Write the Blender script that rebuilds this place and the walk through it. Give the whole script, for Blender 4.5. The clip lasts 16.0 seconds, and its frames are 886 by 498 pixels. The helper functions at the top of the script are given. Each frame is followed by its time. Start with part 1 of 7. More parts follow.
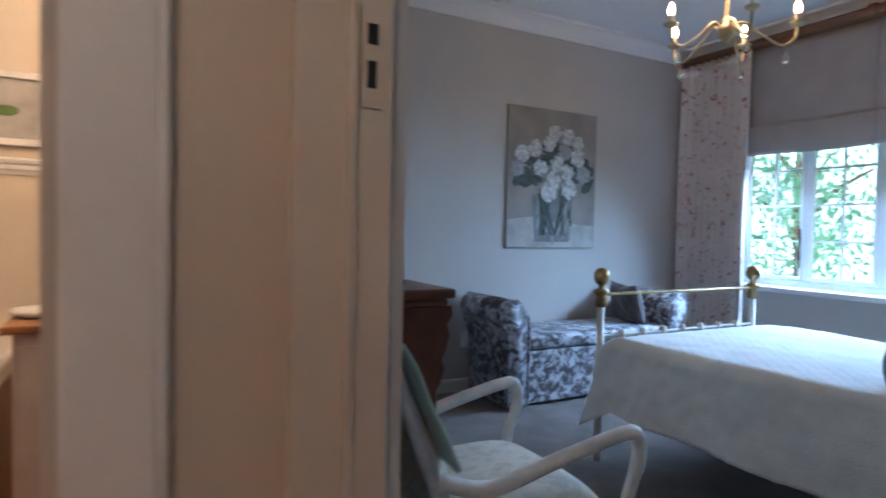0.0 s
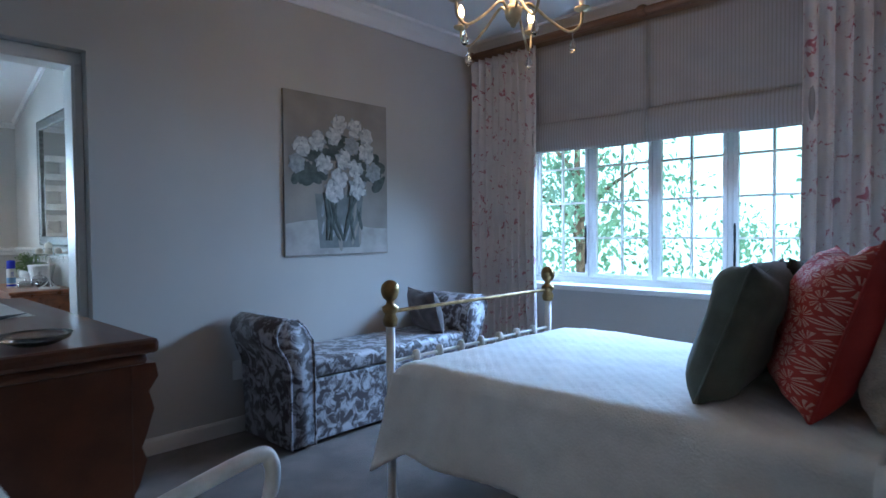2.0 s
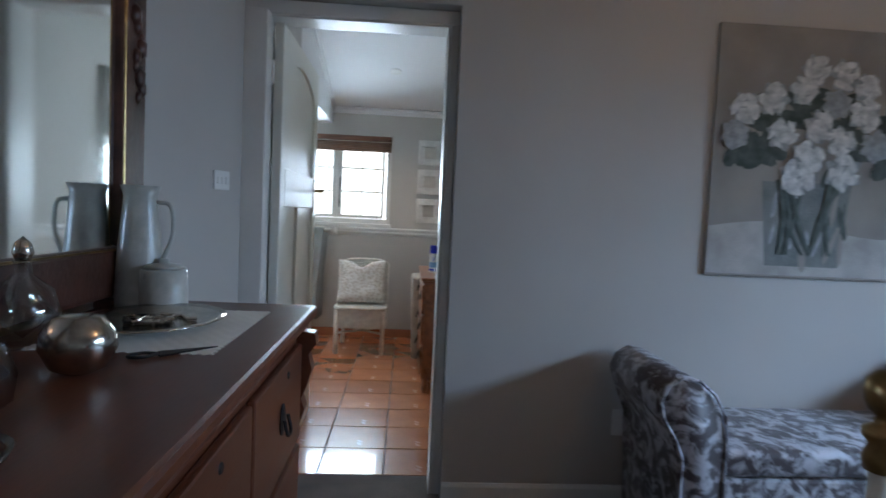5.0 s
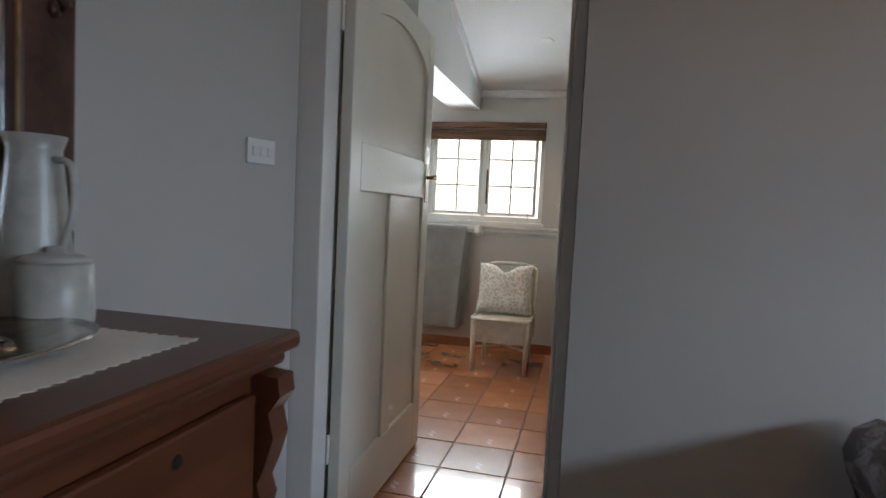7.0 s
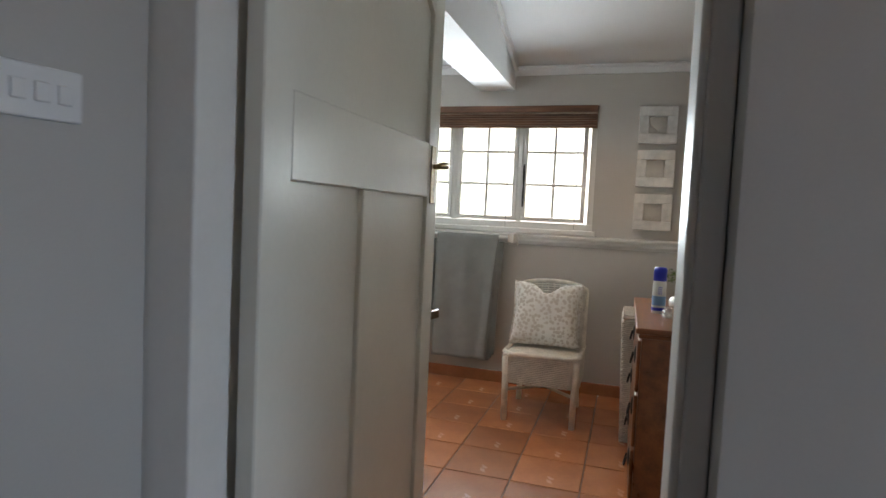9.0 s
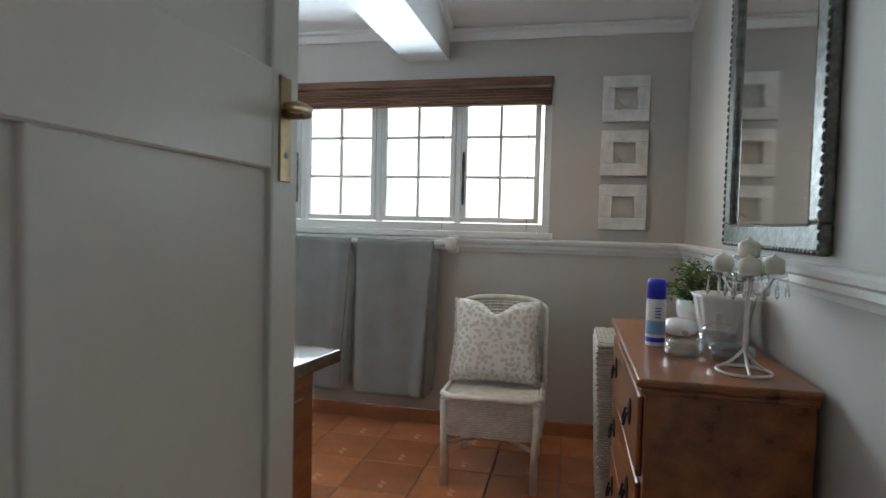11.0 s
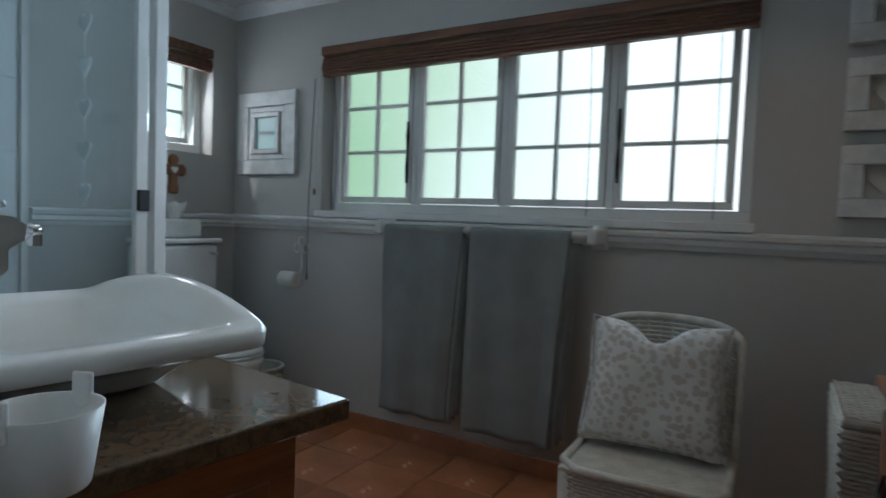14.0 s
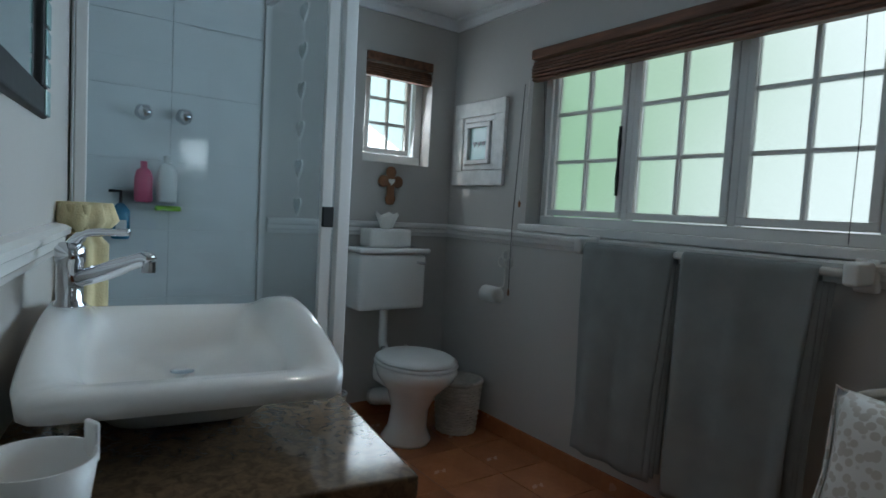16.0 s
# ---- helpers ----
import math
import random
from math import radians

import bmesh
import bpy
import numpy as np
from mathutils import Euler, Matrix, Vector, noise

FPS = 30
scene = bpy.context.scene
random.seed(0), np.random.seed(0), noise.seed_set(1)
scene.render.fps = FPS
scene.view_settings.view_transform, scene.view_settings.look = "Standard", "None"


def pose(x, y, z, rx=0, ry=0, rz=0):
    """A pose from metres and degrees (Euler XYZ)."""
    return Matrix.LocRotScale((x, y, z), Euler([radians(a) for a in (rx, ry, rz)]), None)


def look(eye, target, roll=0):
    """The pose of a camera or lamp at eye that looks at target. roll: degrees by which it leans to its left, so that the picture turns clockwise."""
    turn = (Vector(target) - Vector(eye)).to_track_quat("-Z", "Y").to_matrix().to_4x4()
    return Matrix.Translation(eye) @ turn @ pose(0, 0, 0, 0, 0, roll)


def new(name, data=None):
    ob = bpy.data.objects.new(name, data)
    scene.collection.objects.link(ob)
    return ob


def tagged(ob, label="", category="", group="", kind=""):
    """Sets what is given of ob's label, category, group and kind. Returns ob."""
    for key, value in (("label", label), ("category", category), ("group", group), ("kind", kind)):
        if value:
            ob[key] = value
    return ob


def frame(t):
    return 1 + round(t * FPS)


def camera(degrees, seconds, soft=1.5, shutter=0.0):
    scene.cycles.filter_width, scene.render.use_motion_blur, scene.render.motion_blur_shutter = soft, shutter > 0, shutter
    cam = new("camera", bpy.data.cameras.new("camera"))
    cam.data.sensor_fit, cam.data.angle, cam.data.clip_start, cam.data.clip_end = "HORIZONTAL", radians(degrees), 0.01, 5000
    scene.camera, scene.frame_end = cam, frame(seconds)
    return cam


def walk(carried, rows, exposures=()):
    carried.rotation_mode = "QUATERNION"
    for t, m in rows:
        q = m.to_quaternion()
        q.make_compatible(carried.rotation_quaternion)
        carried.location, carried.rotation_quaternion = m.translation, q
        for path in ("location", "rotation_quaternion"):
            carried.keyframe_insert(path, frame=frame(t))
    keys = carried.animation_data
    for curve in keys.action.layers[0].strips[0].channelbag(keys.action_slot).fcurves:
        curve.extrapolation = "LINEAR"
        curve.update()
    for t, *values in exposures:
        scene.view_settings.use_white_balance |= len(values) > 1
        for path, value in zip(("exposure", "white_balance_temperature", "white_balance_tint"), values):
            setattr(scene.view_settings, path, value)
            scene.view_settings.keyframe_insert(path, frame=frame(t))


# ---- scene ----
cam = camera(73.9, 16.0, shutter=0.5)
PATH = [
    (0, (-1.339, -3.645, 1.151), (-0.398, -1.882, 1.087), 1.2),
    (0.5, (-1.205, -3.536, 1.179), (-0.033, -1.917, 1.116), 0.3),
    (1, (-1.108, -3.482, 1.177), (0.252, -2.017, 1.115), -0.4),
    (1.5, (-1.031, -3.411, 1.18), (0.412, -2.028, 1.117), -0.6),
    (2, (-0.893, -3.287, 1.183), (0.56, -1.914, 1.123), -0.5),
    (2.5, (-0.756, -3.159, 1.182), (0.681, -1.769, 1.123), -0.2),
    (3, (-0.646, -3.059, 1.198), (0.669, -1.553, 1.134), 0.3),
    (3.5, (-0.462, -2.927, 1.218), (0.587, -1.225, 1.147), 0.9),
    (4, (-0.374, -2.784, 1.24), (0.335, -0.915, 1.151), 1.6),
    (4.5, (-0.27, -2.592, 1.232), (0.156, -0.641, 1.137), 2.2),
    (5, (-0.16, -2.454, 1.235), (-0.031, -0.462, 1.117), 2.6),
    (7.5, (0.083, -1.46, 1.172), (-0.454, 0.458, 1.044), 2.8),
    (8, (0.018, -1.216, 1.183), (-0.571, 0.686, 1.055), 2.9),
    (8.5, (-0.027, -1.007, 1.179), (-0.644, 0.886, 1.052), 3.0),
    (9, (-0.088, -0.77, 1.186), (-0.682, 1.128, 1.066), 2.7),
    (9.5, (-0.143, -0.579, 1.187), (-0.674, 1.338, 1.072), 2.4),
    (10, (-0.180, -0.367, 1.182), (-0.656, 1.564, 1.073), 2.1),
    (12.5, (-0.211, 0.619, 1.092), (-0.625, 2.574, 1.033), 1.2),
    (13, (-0.256, 0.735, 1.079), (-0.776, 2.646, 1.007), 1.0),
    (13.5, (-0.251, 0.827, 1.056), (-1.005, 2.678, 0.98), 1.8),
    (14, (-0.218, 0.959, 1.081), (-1.215, 2.69, 0.984), 2.1),
    (14.5, (-0.216, 1.075, 1.105), (-1.453, 2.643, 0.995), 2.4),
    (15, (-0.211, 1.151, 1.125), (-1.612, 2.574, 1.01), 2.5),
    (15.5, (-0.209, 1.203, 1.159), (-1.732, 2.492, 1.025), 2.8),
    (16, (-0.158, 1.322, 1.156), (-1.795, 2.464, 1.024), 3.2),
]
walk(cam, [(t, look(eye, target, roll)) for t, eye, target, roll in PATH],
     exposures=[(0, 0.55, 5500, 10), (1.5, 0.25, 5400, 10), (2.5, 0.0, 5400, 11), (3.0, -0.3, 5350, 11), (4.0, -0.3, 5550, 12), (5.0, 0.0, 6200, 14), (7.5, -0.1, 7500, 19), (10.0, -0.1, 7300, 18), (12.5, -1.0, 5900, 12), (16.0, -1.8, 6000, 10)])

# ---- world and large lights ----
world = bpy.data.worlds.new("sky")
scene.world = world
world.use_nodes = True
wn = world.node_tree.nodes
sky = wn.new("ShaderNodeTexSky")
sky.sky_type = 'NISHITA'
sky.sun_disc = False
sky.sun_elevation = radians(38)
sky.sun_rotation = radians(214)
world.node_tree.links.new(sky.outputs[0], wn["Background"].inputs[0])
wn["Background"].inputs[1].default_value = 0.15


def lamp(name, kind, power, m, colour=(1, 1, 1), **kw):
    d = bpy.data.lights.new(name, kind)
    d.energy, d.color = power, colour
    if kind == 'AREA':
        d.shape = 'RECTANGLE'
        d.size, d.size_y = kw["size"]
        d.spread = radians(kw.get("spread", 180))
    elif kind == 'SPOT':
        d.spot_size, d.spot_blend, d.shadow_soft_size = radians(kw["cone"]), 0.7, 0.03
    elif kind == 'SUN':
        d.angle = radians(0.5)
    else:
        d.shadow_soft_size = kw.get("soft", 0.03)
    ob = new(name, d)
    ob.matrix_world = m
    return ob


lamp("sun", 'SUN', 5.0, look((-7.85, -4.07, 8.35), (-2.85, 3.33, 1.35)), (1, 0.95, 0.86))
lamp("bedroom_window_daylight", 'AREA', 58, look((3.09, -1.50, 1.56), (0, -1.50, -1.9)), (0.45, 0.68, 1.0), size=(1.95, 0.26), spread=130)
lamp("bath_window_daylight", 'AREA', 42, look((-1.34, 3.33, 1.46), (-1.34, 0, 1.75)), (0.66, 0.86, 1.0), size=(1.95, 0.55), spread=135)
lamp("small_window_daylight", 'AREA', 7.0, look((-3.12, 2.96, 1.62), (0, 2.6, 1.0)), (0.88, 0.95, 1.0), size=(0.38, 0.42))
lamp("bath_downlight_bulb", 'SPOT', 16, look((-0.30, 2.60, 2.38), (-0.30, 2.55, 0)), (1, 0.72, 0.45), cone=110)
lamp("shower_downlight_bulb", 'SPOT', 16.0, look((-1.45, 2.05, 2.17), (-1.45, 1.9, 0)), (1, 0.80, 0.58), cone=95)
lamp("chandelier_bulbs", 'POINT', 7, pose(1.35, -1.63, 2.36), (1, 0.62, 0.32), soft=0.12)
# Warm fill lamp added for the passage; no fitting is modelled there.
lamp("passage_warm_fill", 'POINT', 34, pose(-1.75, -1.7, 2.35), (1, 0.66, 0.38), soft=0.08)
# Unseen helper lamp that brightens the entrance jamb from the hall side.
lamp("hall_jamb_fill", 'POINT', 13, pose(-1.9, -4.0, 2.4), (1, 0.78, 0.60), soft=0.08)


# ---- materials ----
def mat(name, colour, rough=0.6, metal=0.0, var=0.12, scale=6.0, fine=60.0, bump=0.12, alt=None, coat=0.0, stretch=(1, 1, 1), sheen=0.0, bdist=0.004):
    m = bpy.data.materials.new(name)
    m.use_nodes = True
    nt = m.node_tree
    p = nt.nodes["Principled BSDF"]
    L = nt.links.new
    tc = nt.nodes.new("ShaderNodeTexCoord")
    mp = nt.nodes.new("ShaderNodeMapping")
    mp.inputs["Scale"].default_value = stretch
    L(tc.outputs["Object"], mp.inputs[0])
    n1 = nt.nodes.new("ShaderNodeTexNoise")
    n1.inputs["Scale"].default_value = scale
    n1.inputs["Detail"].default_value = 5
    L(mp.outputs[0], n1.inputs[0])
    n2 = nt.nodes.new("ShaderNodeTexNoise")
    n2.inputs["Scale"].default_value = fine
    n2.inputs["Detail"].default_value = 3
    L(mp.outputs[0], n2.inputs[0])
    mix = nt.nodes.new("ShaderNodeMixRGB")
    a = alt or tuple(c * (1 - var) for c in colour)
    mix.inputs[1].default_value = (*a, 1)
    mix.inputs[2].default_value = (*(tuple(min(1, c * (1 + var)) for c in colour) if alt is None else colour), 1)
    ramp = nt.nodes.new("ShaderNodeValToRGB")
    ramp.color_ramp.elements[0].position = 0.35
    ramp.color_ramp.elements[1].position = 0.65
    L(n1.outputs[0], ramp.inputs[0])
    L(ramp.outputs[0], mix.inputs[0])
    m2 = nt.nodes.new("ShaderNodeMixRGB")
    m2.blend_type = 'MULTIPLY'
    m2.inputs[0].default_value = min(1, var * 1.5)
    L(mix.outputs[0], m2.inputs[1])
    L(n2.outputs[0], m2.inputs[2])
    L(m2.outputs[0], p.inputs["Base Color"])
    rr = nt.nodes.new("ShaderNodeMapRange")
    rr.inputs[3].default_value = max(0.02, rough - 0.08)
    rr.inputs[4].default_value = min(1, rough + 0.08)
    L(n1.outputs[0], rr.inputs[0])
    L(rr.outputs[0], p.inputs["Roughness"])
    p.inputs["Metallic"].default_value = metal
    p.inputs["Coat Weight"].default_value = coat
    p.inputs["Sheen Weight"].default_value = sheen
    if bump:
        b = nt.nodes.new("ShaderNodeBump")
        b.inputs["Strength"].default_value = bump
        b.inputs["Distance"].default_value = bdist
        L(n2.outputs[0], b.inputs["Height"])
        L(b.outputs[0], p.inputs["Normal"])
    return m


def glow(name, colour, strength):
    m = bpy.data.materials.new(name)
    m.use_nodes = True
    p = m.node_tree.nodes["Principled BSDF"]
    p.inputs["Base Color"].default_value = (*colour, 1)
    p.inputs["Emission Color"].default_value = (*colour, 1)
    p.inputs["Emission Strength"].default_value = strength
    return m


def glass(name, colour=(1, 1, 1), rough=0.0, ior=1.45):
    m = bpy.data.materials.new(name)
    m.use_nodes = True
    p = m.node_tree.nodes["Principled BSDF"]
    p.inputs["Base Color"].default_value = (*colour, 1)
    p.inputs["Transmission Weight"].default_value = 1
    p.inputs["Roughness"].default_value = rough
    p.inputs["IOR"].default_value = ior
    return m


def thin_glass(name, tint, gloss):
    m = bpy.data.materials.new(name)
    m.use_nodes = True
    nt = m.node_tree
    nt.nodes.remove(nt.nodes["Principled BSDF"])
    out = nt.nodes["Material Output"]
    tr = nt.nodes.new("ShaderNodeBsdfTransparent")
    tr.inputs[0].default_value = (*tint, 1)
    gl = nt.nodes.new("ShaderNodeBsdfGlossy")
    gl.inputs["Roughness"].default_value = 0.02
    lw = nt.nodes.new("ShaderNodeLayerWeight")
    lw.inputs[0].default_value = 0.5
    pw = nt.nodes.new("ShaderNodeMath")
    pw.operation = 'POWER'
    pw.inputs[1].default_value = 4
    nt.links.new(lw.outputs["Facing"], pw.inputs[0])
    fr = nt.nodes.new("ShaderNodeMath")
    fr.operation = 'MULTIPLY_ADD'
    fr.inputs[1].default_value = 0.6
    fr.inputs[2].default_value = gloss
    nt.links.new(pw.outputs[0], fr.inputs[0])
    mx = nt.nodes.new("ShaderNodeMixShader")
    nt.links.new(fr.outputs[0], mx.inputs[0])
    nt.links.new(tr.outputs[0], mx.inputs[1])
    nt.links.new(gl.outputs[0], mx.inputs[2])
    nt.links.new(mx.outputs[0], out.inputs[0])
    return m


def frosted(name):
    """Rain-patterned obscure glass: light comes through scattered."""
    m = glass(name, (0.92, 0.97, 0.95), 0.38, 1.2)
    nt = m.node_tree
    p = nt.nodes["Principled BSDF"]
    tc = nt.nodes.new("ShaderNodeTexCoord")
    v = nt.nodes.new("ShaderNodeTexVoronoi")
    v.inputs["Scale"].default_value = 70
    nt.links.new(tc.outputs["Object"], v.inputs[0])
    b = nt.nodes.new("ShaderNodeBump")
    b.inputs["Strength"].default_value = 0.35
    b.inputs["Distance"].default_value = 0.004
    nt.links.new(v.outputs[0], b.inputs["Height"])
    nt.links.new(b.outputs[0], p.inputs["Normal"])
    return m


def patterned(name, ground, spot, scale, kind, thr=(0.45, 0.55), rough=0.85, bump=0.2, stretch=(1, 1, 1)):
    """Printed or flocked cloth: blotches of one colour on another."""
    m = mat(name, ground, rough, var=0.06, bump=bump, fine=350, sheen=0.2, bdist=0.001)
    nt = m.node_tree
    p = nt.nodes["Principled BSDF"]
    src = p.inputs["Base Color"].links[0].from_socket
    tc = nt.nodes.new("ShaderNodeTexCoord")
    mp = nt.nodes.new("ShaderNodeMapping")
    mp.inputs["Scale"].default_value = stretch
    nt.links.new(tc.outputs["Object"], mp.inputs[0])
    if kind == "noise":
        t = nt.nodes.new("ShaderNodeTexNoise")
        t.inputs["Detail"].default_value = 6
        t.inputs["Roughness"].default_value = 0.65
        t.inputs["Distortion"].default_value = 0.8
    else:
        t = nt.nodes.new("ShaderNodeTexVoronoi")
        if kind == "edge":
            t.feature = 'DISTANCE_TO_EDGE'
    t.inputs["Scale"].default_value = scale
    nt.links.new(mp.outputs[0], t.inputs[0])
    r = nt.nodes.new("ShaderNodeMapRange")
    r.inputs[1].default_value, r.inputs[2].default_value = thr
    nt.links.new(t.outputs[0], r.inputs[0])
    mx = nt.nodes.new("ShaderNodeMixRGB")
    nt.links.new(r.outputs[0], mx.inputs[0])
    nt.links.new(src, mx.inputs[1])
    mx.inputs[2].default_value = (*spot, 1)
    nt.links.new(mx.outputs[0], p.inputs["Base Color"])
    return m


def wave_lines(m, colour, scale, axis, amount, thr):
    """Adds fine stripes of a colour across one axis."""
    nt = m.node_tree
    p = nt.nodes["Principled BSDF"]
    src = p.inputs["Base Color"].links[0].from_socket
    tc = nt.nodes.new("ShaderNodeTexCoord")
    w = nt.nodes.new("ShaderNodeTexWave")
    w.bands_direction = axis
    w.inputs["Scale"].default_value = scale
    w.inputs["Distortion"].default_value = 0.15
    nt.links.new(tc.outputs["Object"], w.inputs[0])
    r = nt.nodes.new("ShaderNodeMapRange")
    r.inputs[1].default_value, r.inputs[2].default_value = thr
    r.inputs[4].default_value = amount
    nt.links.new(w.outputs[1], r.inputs[0])
    mx = nt.nodes.new("ShaderNodeMixRGB")
    nt.links.new(r.outputs[0], mx.inputs[0])
    nt.links.new(src, mx.inputs[1])
    mx.inputs[2].default_value = (*colour, 1)
    nt.links.new(mx.outputs[0], p.inputs["Base Color"])
    return m


def star_cloth(name, ground, line):
    """Rows of eight-petalled stars printed on cotton."""
    m = mat(name, ground, 0.9, var=0.1, scale=10, fine=240, bump=0.4)
    nt = m.node_tree
    p = nt.nodes["Principled BSDF"]
    last = p.inputs["Base Color"].links[0].from_socket
    L = nt.links.new

    def calc(op, a, b=None):
        n = nt.nodes.new("ShaderNodeMath")
        n.operation = op
        for k, q in enumerate((a, b)):
            if q is None:
                continue
            if isinstance(q, (int, float)):
                n.inputs[k].default_value = q
            else:
                L(q, n.inputs[k])
        return n.outputs[0]
    tc = nt.nodes.new("ShaderNodeTexCoord")
    sx = nt.nodes.new("ShaderNodeSeparateXYZ")
    L(tc.outputs["Object"], sx.inputs[0])
    row = calc('MULTIPLY', sx.outputs[2], 16.5)
    shift = calc('MULTIPLY', calc('FLOORED_MODULO', calc('FLOOR', row), 2), 0.5)
    col = calc('ADD', calc('MULTIPLY', sx.outputs[0], 14.5), shift)
    u = calc('SUBTRACT', calc('FRACT', col), 0.5)
    v = calc('SUBTRACT', calc('FRACT', row), 0.5)
    r = calc('SQRT', calc('ADD', calc('MULTIPLY', u, u), calc('MULTIPLY', v, v)))
    petal = calc('COSINE', calc('MULTIPLY', calc('ARCTAN2', v, u), 8))
    body = calc('GREATER_THAN', petal, -0.25)
    ring = calc('MULTIPLY', calc('GREATER_THAN', r, 0.13), calc('LESS_THAN', r, 0.50))
    slit = calc('LESS_THAN', petal, 0.86)
    mask = calc('MULTIPLY', calc('MULTIPLY', body, ring), slit)
    mx = nt.nodes.new("ShaderNodeMixRGB")
    L(mask, mx.inputs[0])
    L(last, mx.inputs[1])
    mx.inputs[2].default_value = (*line, 1)
    L(mx.outputs[0], p.inputs["Base Color"])
    return m


def leafy(name, colour, through_colour):
    """Thin leaf that glows where the sun stands behind it."""
    m = mat(name, colour, 0.45, var=0.3, scale=2, fine=12, bump=0)
    nt = m.node_tree
    p = nt.nodes["Principled BSDF"]
    tl = nt.nodes.new("ShaderNodeBsdfTranslucent")
    tl.inputs[0].default_value = (*through_colour, 1)
    mx = nt.nodes.new("ShaderNodeMixShader")
    mx.inputs[0].default_value = 0.45
    nt.links.new(p.outputs[0], mx.inputs[1])
    nt.links.new(tl.outputs[0], mx.inputs[2])
    nt.links.new(mx.outputs[0], nt.nodes["Material Output"].inputs[0])
    return m


M_WALL = mat("grey_green_wall_paint", (0.50, 0.478, 0.445), 0.75, var=0.045, scale=1.3, fine=180, bump=0.12, bdist=0.002)
M_HALL = mat("cream_wall_paint", (0.62, 0.53, 0.42), 0.75, var=0.04, scale=1.3, fine=180, bump=0.12, bdist=0.002)
M_CEIL = mat("white_ceiling_paint", (0.78, 0.78, 0.78), 0.8, var=0.03, scale=1.0, fine=120, bump=0.08)
M_TRIM = mat("white_gloss_trim_paint", (0.74, 0.73, 0.70), 0.38, var=0.04, scale=4, fine=90, bump=0.06)
M_DOOR = mat("cream_white_door_paint", (0.72, 0.70, 0.62), 0.36, var=0.04, scale=3, fine=70, bump=0.08)
M_SHABBY = mat("worn_white_furniture_paint", (0.74, 0.73, 0.70), 0.5, var=0.12, scale=14, fine=120, bump=0.2)
M_CARPET = mat("taupe_carpet", (0.21, 0.175, 0.155), 0.97, var=0.2, scale=5, fine=420, bump=0.9, sheen=0.05, bdist=0.006)
M_TERRA = mat("terracotta_tile", (0.48, 0.18, 0.075), 0.25, var=0.12, scale=5, fine=40, bump=0, coat=0.6)
M_GROUT = mat("grey_brown_grout", (0.22, 0.13, 0.09), 0.9, fine=200, bump=0.4)
M_MAHOG = mat("dark_mahogany", (0.125, 0.036, 0.015), 0.33, var=0.2, scale=3, fine=30, bump=0.05, stretch=(6, 0.6, 6), coat=0.06)
M_CHEST = mat("red_brown_wood", (0.33, 0.115, 0.04), 0.3, var=0.3, scale=3, fine=28, bump=0.05, stretch=(6, 0.6, 6), coat=0.25)
M_RAIL = mat("stained_pine", (0.24, 0.115, 0.055), 0.45, var=0.25, scale=4, fine=30, stretch=(8, 0.8, 8))
M_BLIND_WOOD = mat("brown_timber_blind", (0.21, 0.09, 0.045), 0.5, var=0.35, scale=5, fine=25, stretch=(0.7, 8, 8), bump=0.2)
M_BRASS = mat("aged_brass", (0.36, 0.245, 0.11), 0.32, 1.0, var=0.25, scale=20, fine=90)
M_GOLD = mat("antique_cream_gold_metal", (0.62, 0.50, 0.30), 0.4, 0.6, var=0.2, scale=15)
M_CHROME = mat("polished_chrome", (0.75, 0.76, 0.78), 0.07, 1.0, var=0.03, bump=0)
M_SILVER = mat("tarnished_silver", (0.62, 0.58, 0.52), 0.2, 1.0, var=0.2, scale=25, fine=90, bump=0.1)
M_IRON = mat("black_iron", (0.03, 0.03, 0.03), 0.5, 0.6)
M_IVORY = mat("ivory_enamel_metal", (0.72, 0.70, 0.64), 0.35, var=0.08, scale=12)
M_VELVET = patterned("crushed_grey_velvet", (0.50, 0.50, 0.54), (0.06, 0.048, 0.05), 15, "noise", (0.42, 0.54), rough=0.5, bump=0.5)
M_BROWNVELVET = mat("grey_brown_velvet", (0.13, 0.105, 0.10), 0.6, var=0.3, scale=14, fine=200, bump=0.4, sheen=0.3)
M_LINEN = mat("white_quilted_cotton", (0.74, 0.73, 0.69), 0.9, var=0.07, scale=7, fine=120, bump=0.7, sheen=0.2, bdist=0.003)
M_SHEET = mat("pale_linen_valance", (0.60, 0.57, 0.52), 0.9, var=0.08, scale=8, fine=240, bump=0.4)
M_GREENC = mat("dark_sage_linen", (0.10, 0.12, 0.095), 0.9, var=0.2, scale=12, fine=260, bump=0.5, sheen=0.2)
M_RED = mat("brick_red_cotton", (0.42, 0.045, 0.04), 0.9, var=0.15, scale=10, fine=240, bump=0.4)
M_STAR = star_cloth("red_cotton_with_cream_stars", (0.44, 0.05, 0.04), (0.64, 0.36, 0.28))
M_CREAM = mat("cream_fur_cushion", (0.62, 0.55, 0.44), 0.95, var=0.25, scale=16, fine=150, bump=0.9, sheen=0.4, bdist=0.01)
M_FLEECE = patterned("cream_damask_seat_cloth", (0.62, 0.57, 0.46), (0.46, 0.41, 0.31), 16, "noise", (0.45, 0.6), bump=0.5)
M_THROW = mat("sage_green_wool_throw", (0.36, 0.46, 0.34), 0.97, var=0.14, scale=14, fine=300, bump=0.8, sheen=0.5, bdist=0.006)
M_TOWEL = mat("grey_green_towel", (0.28, 0.295, 0.285), 0.98, var=0.08, scale=8, fine=420, bump=0.9, sheen=0.05, bdist=0.004)
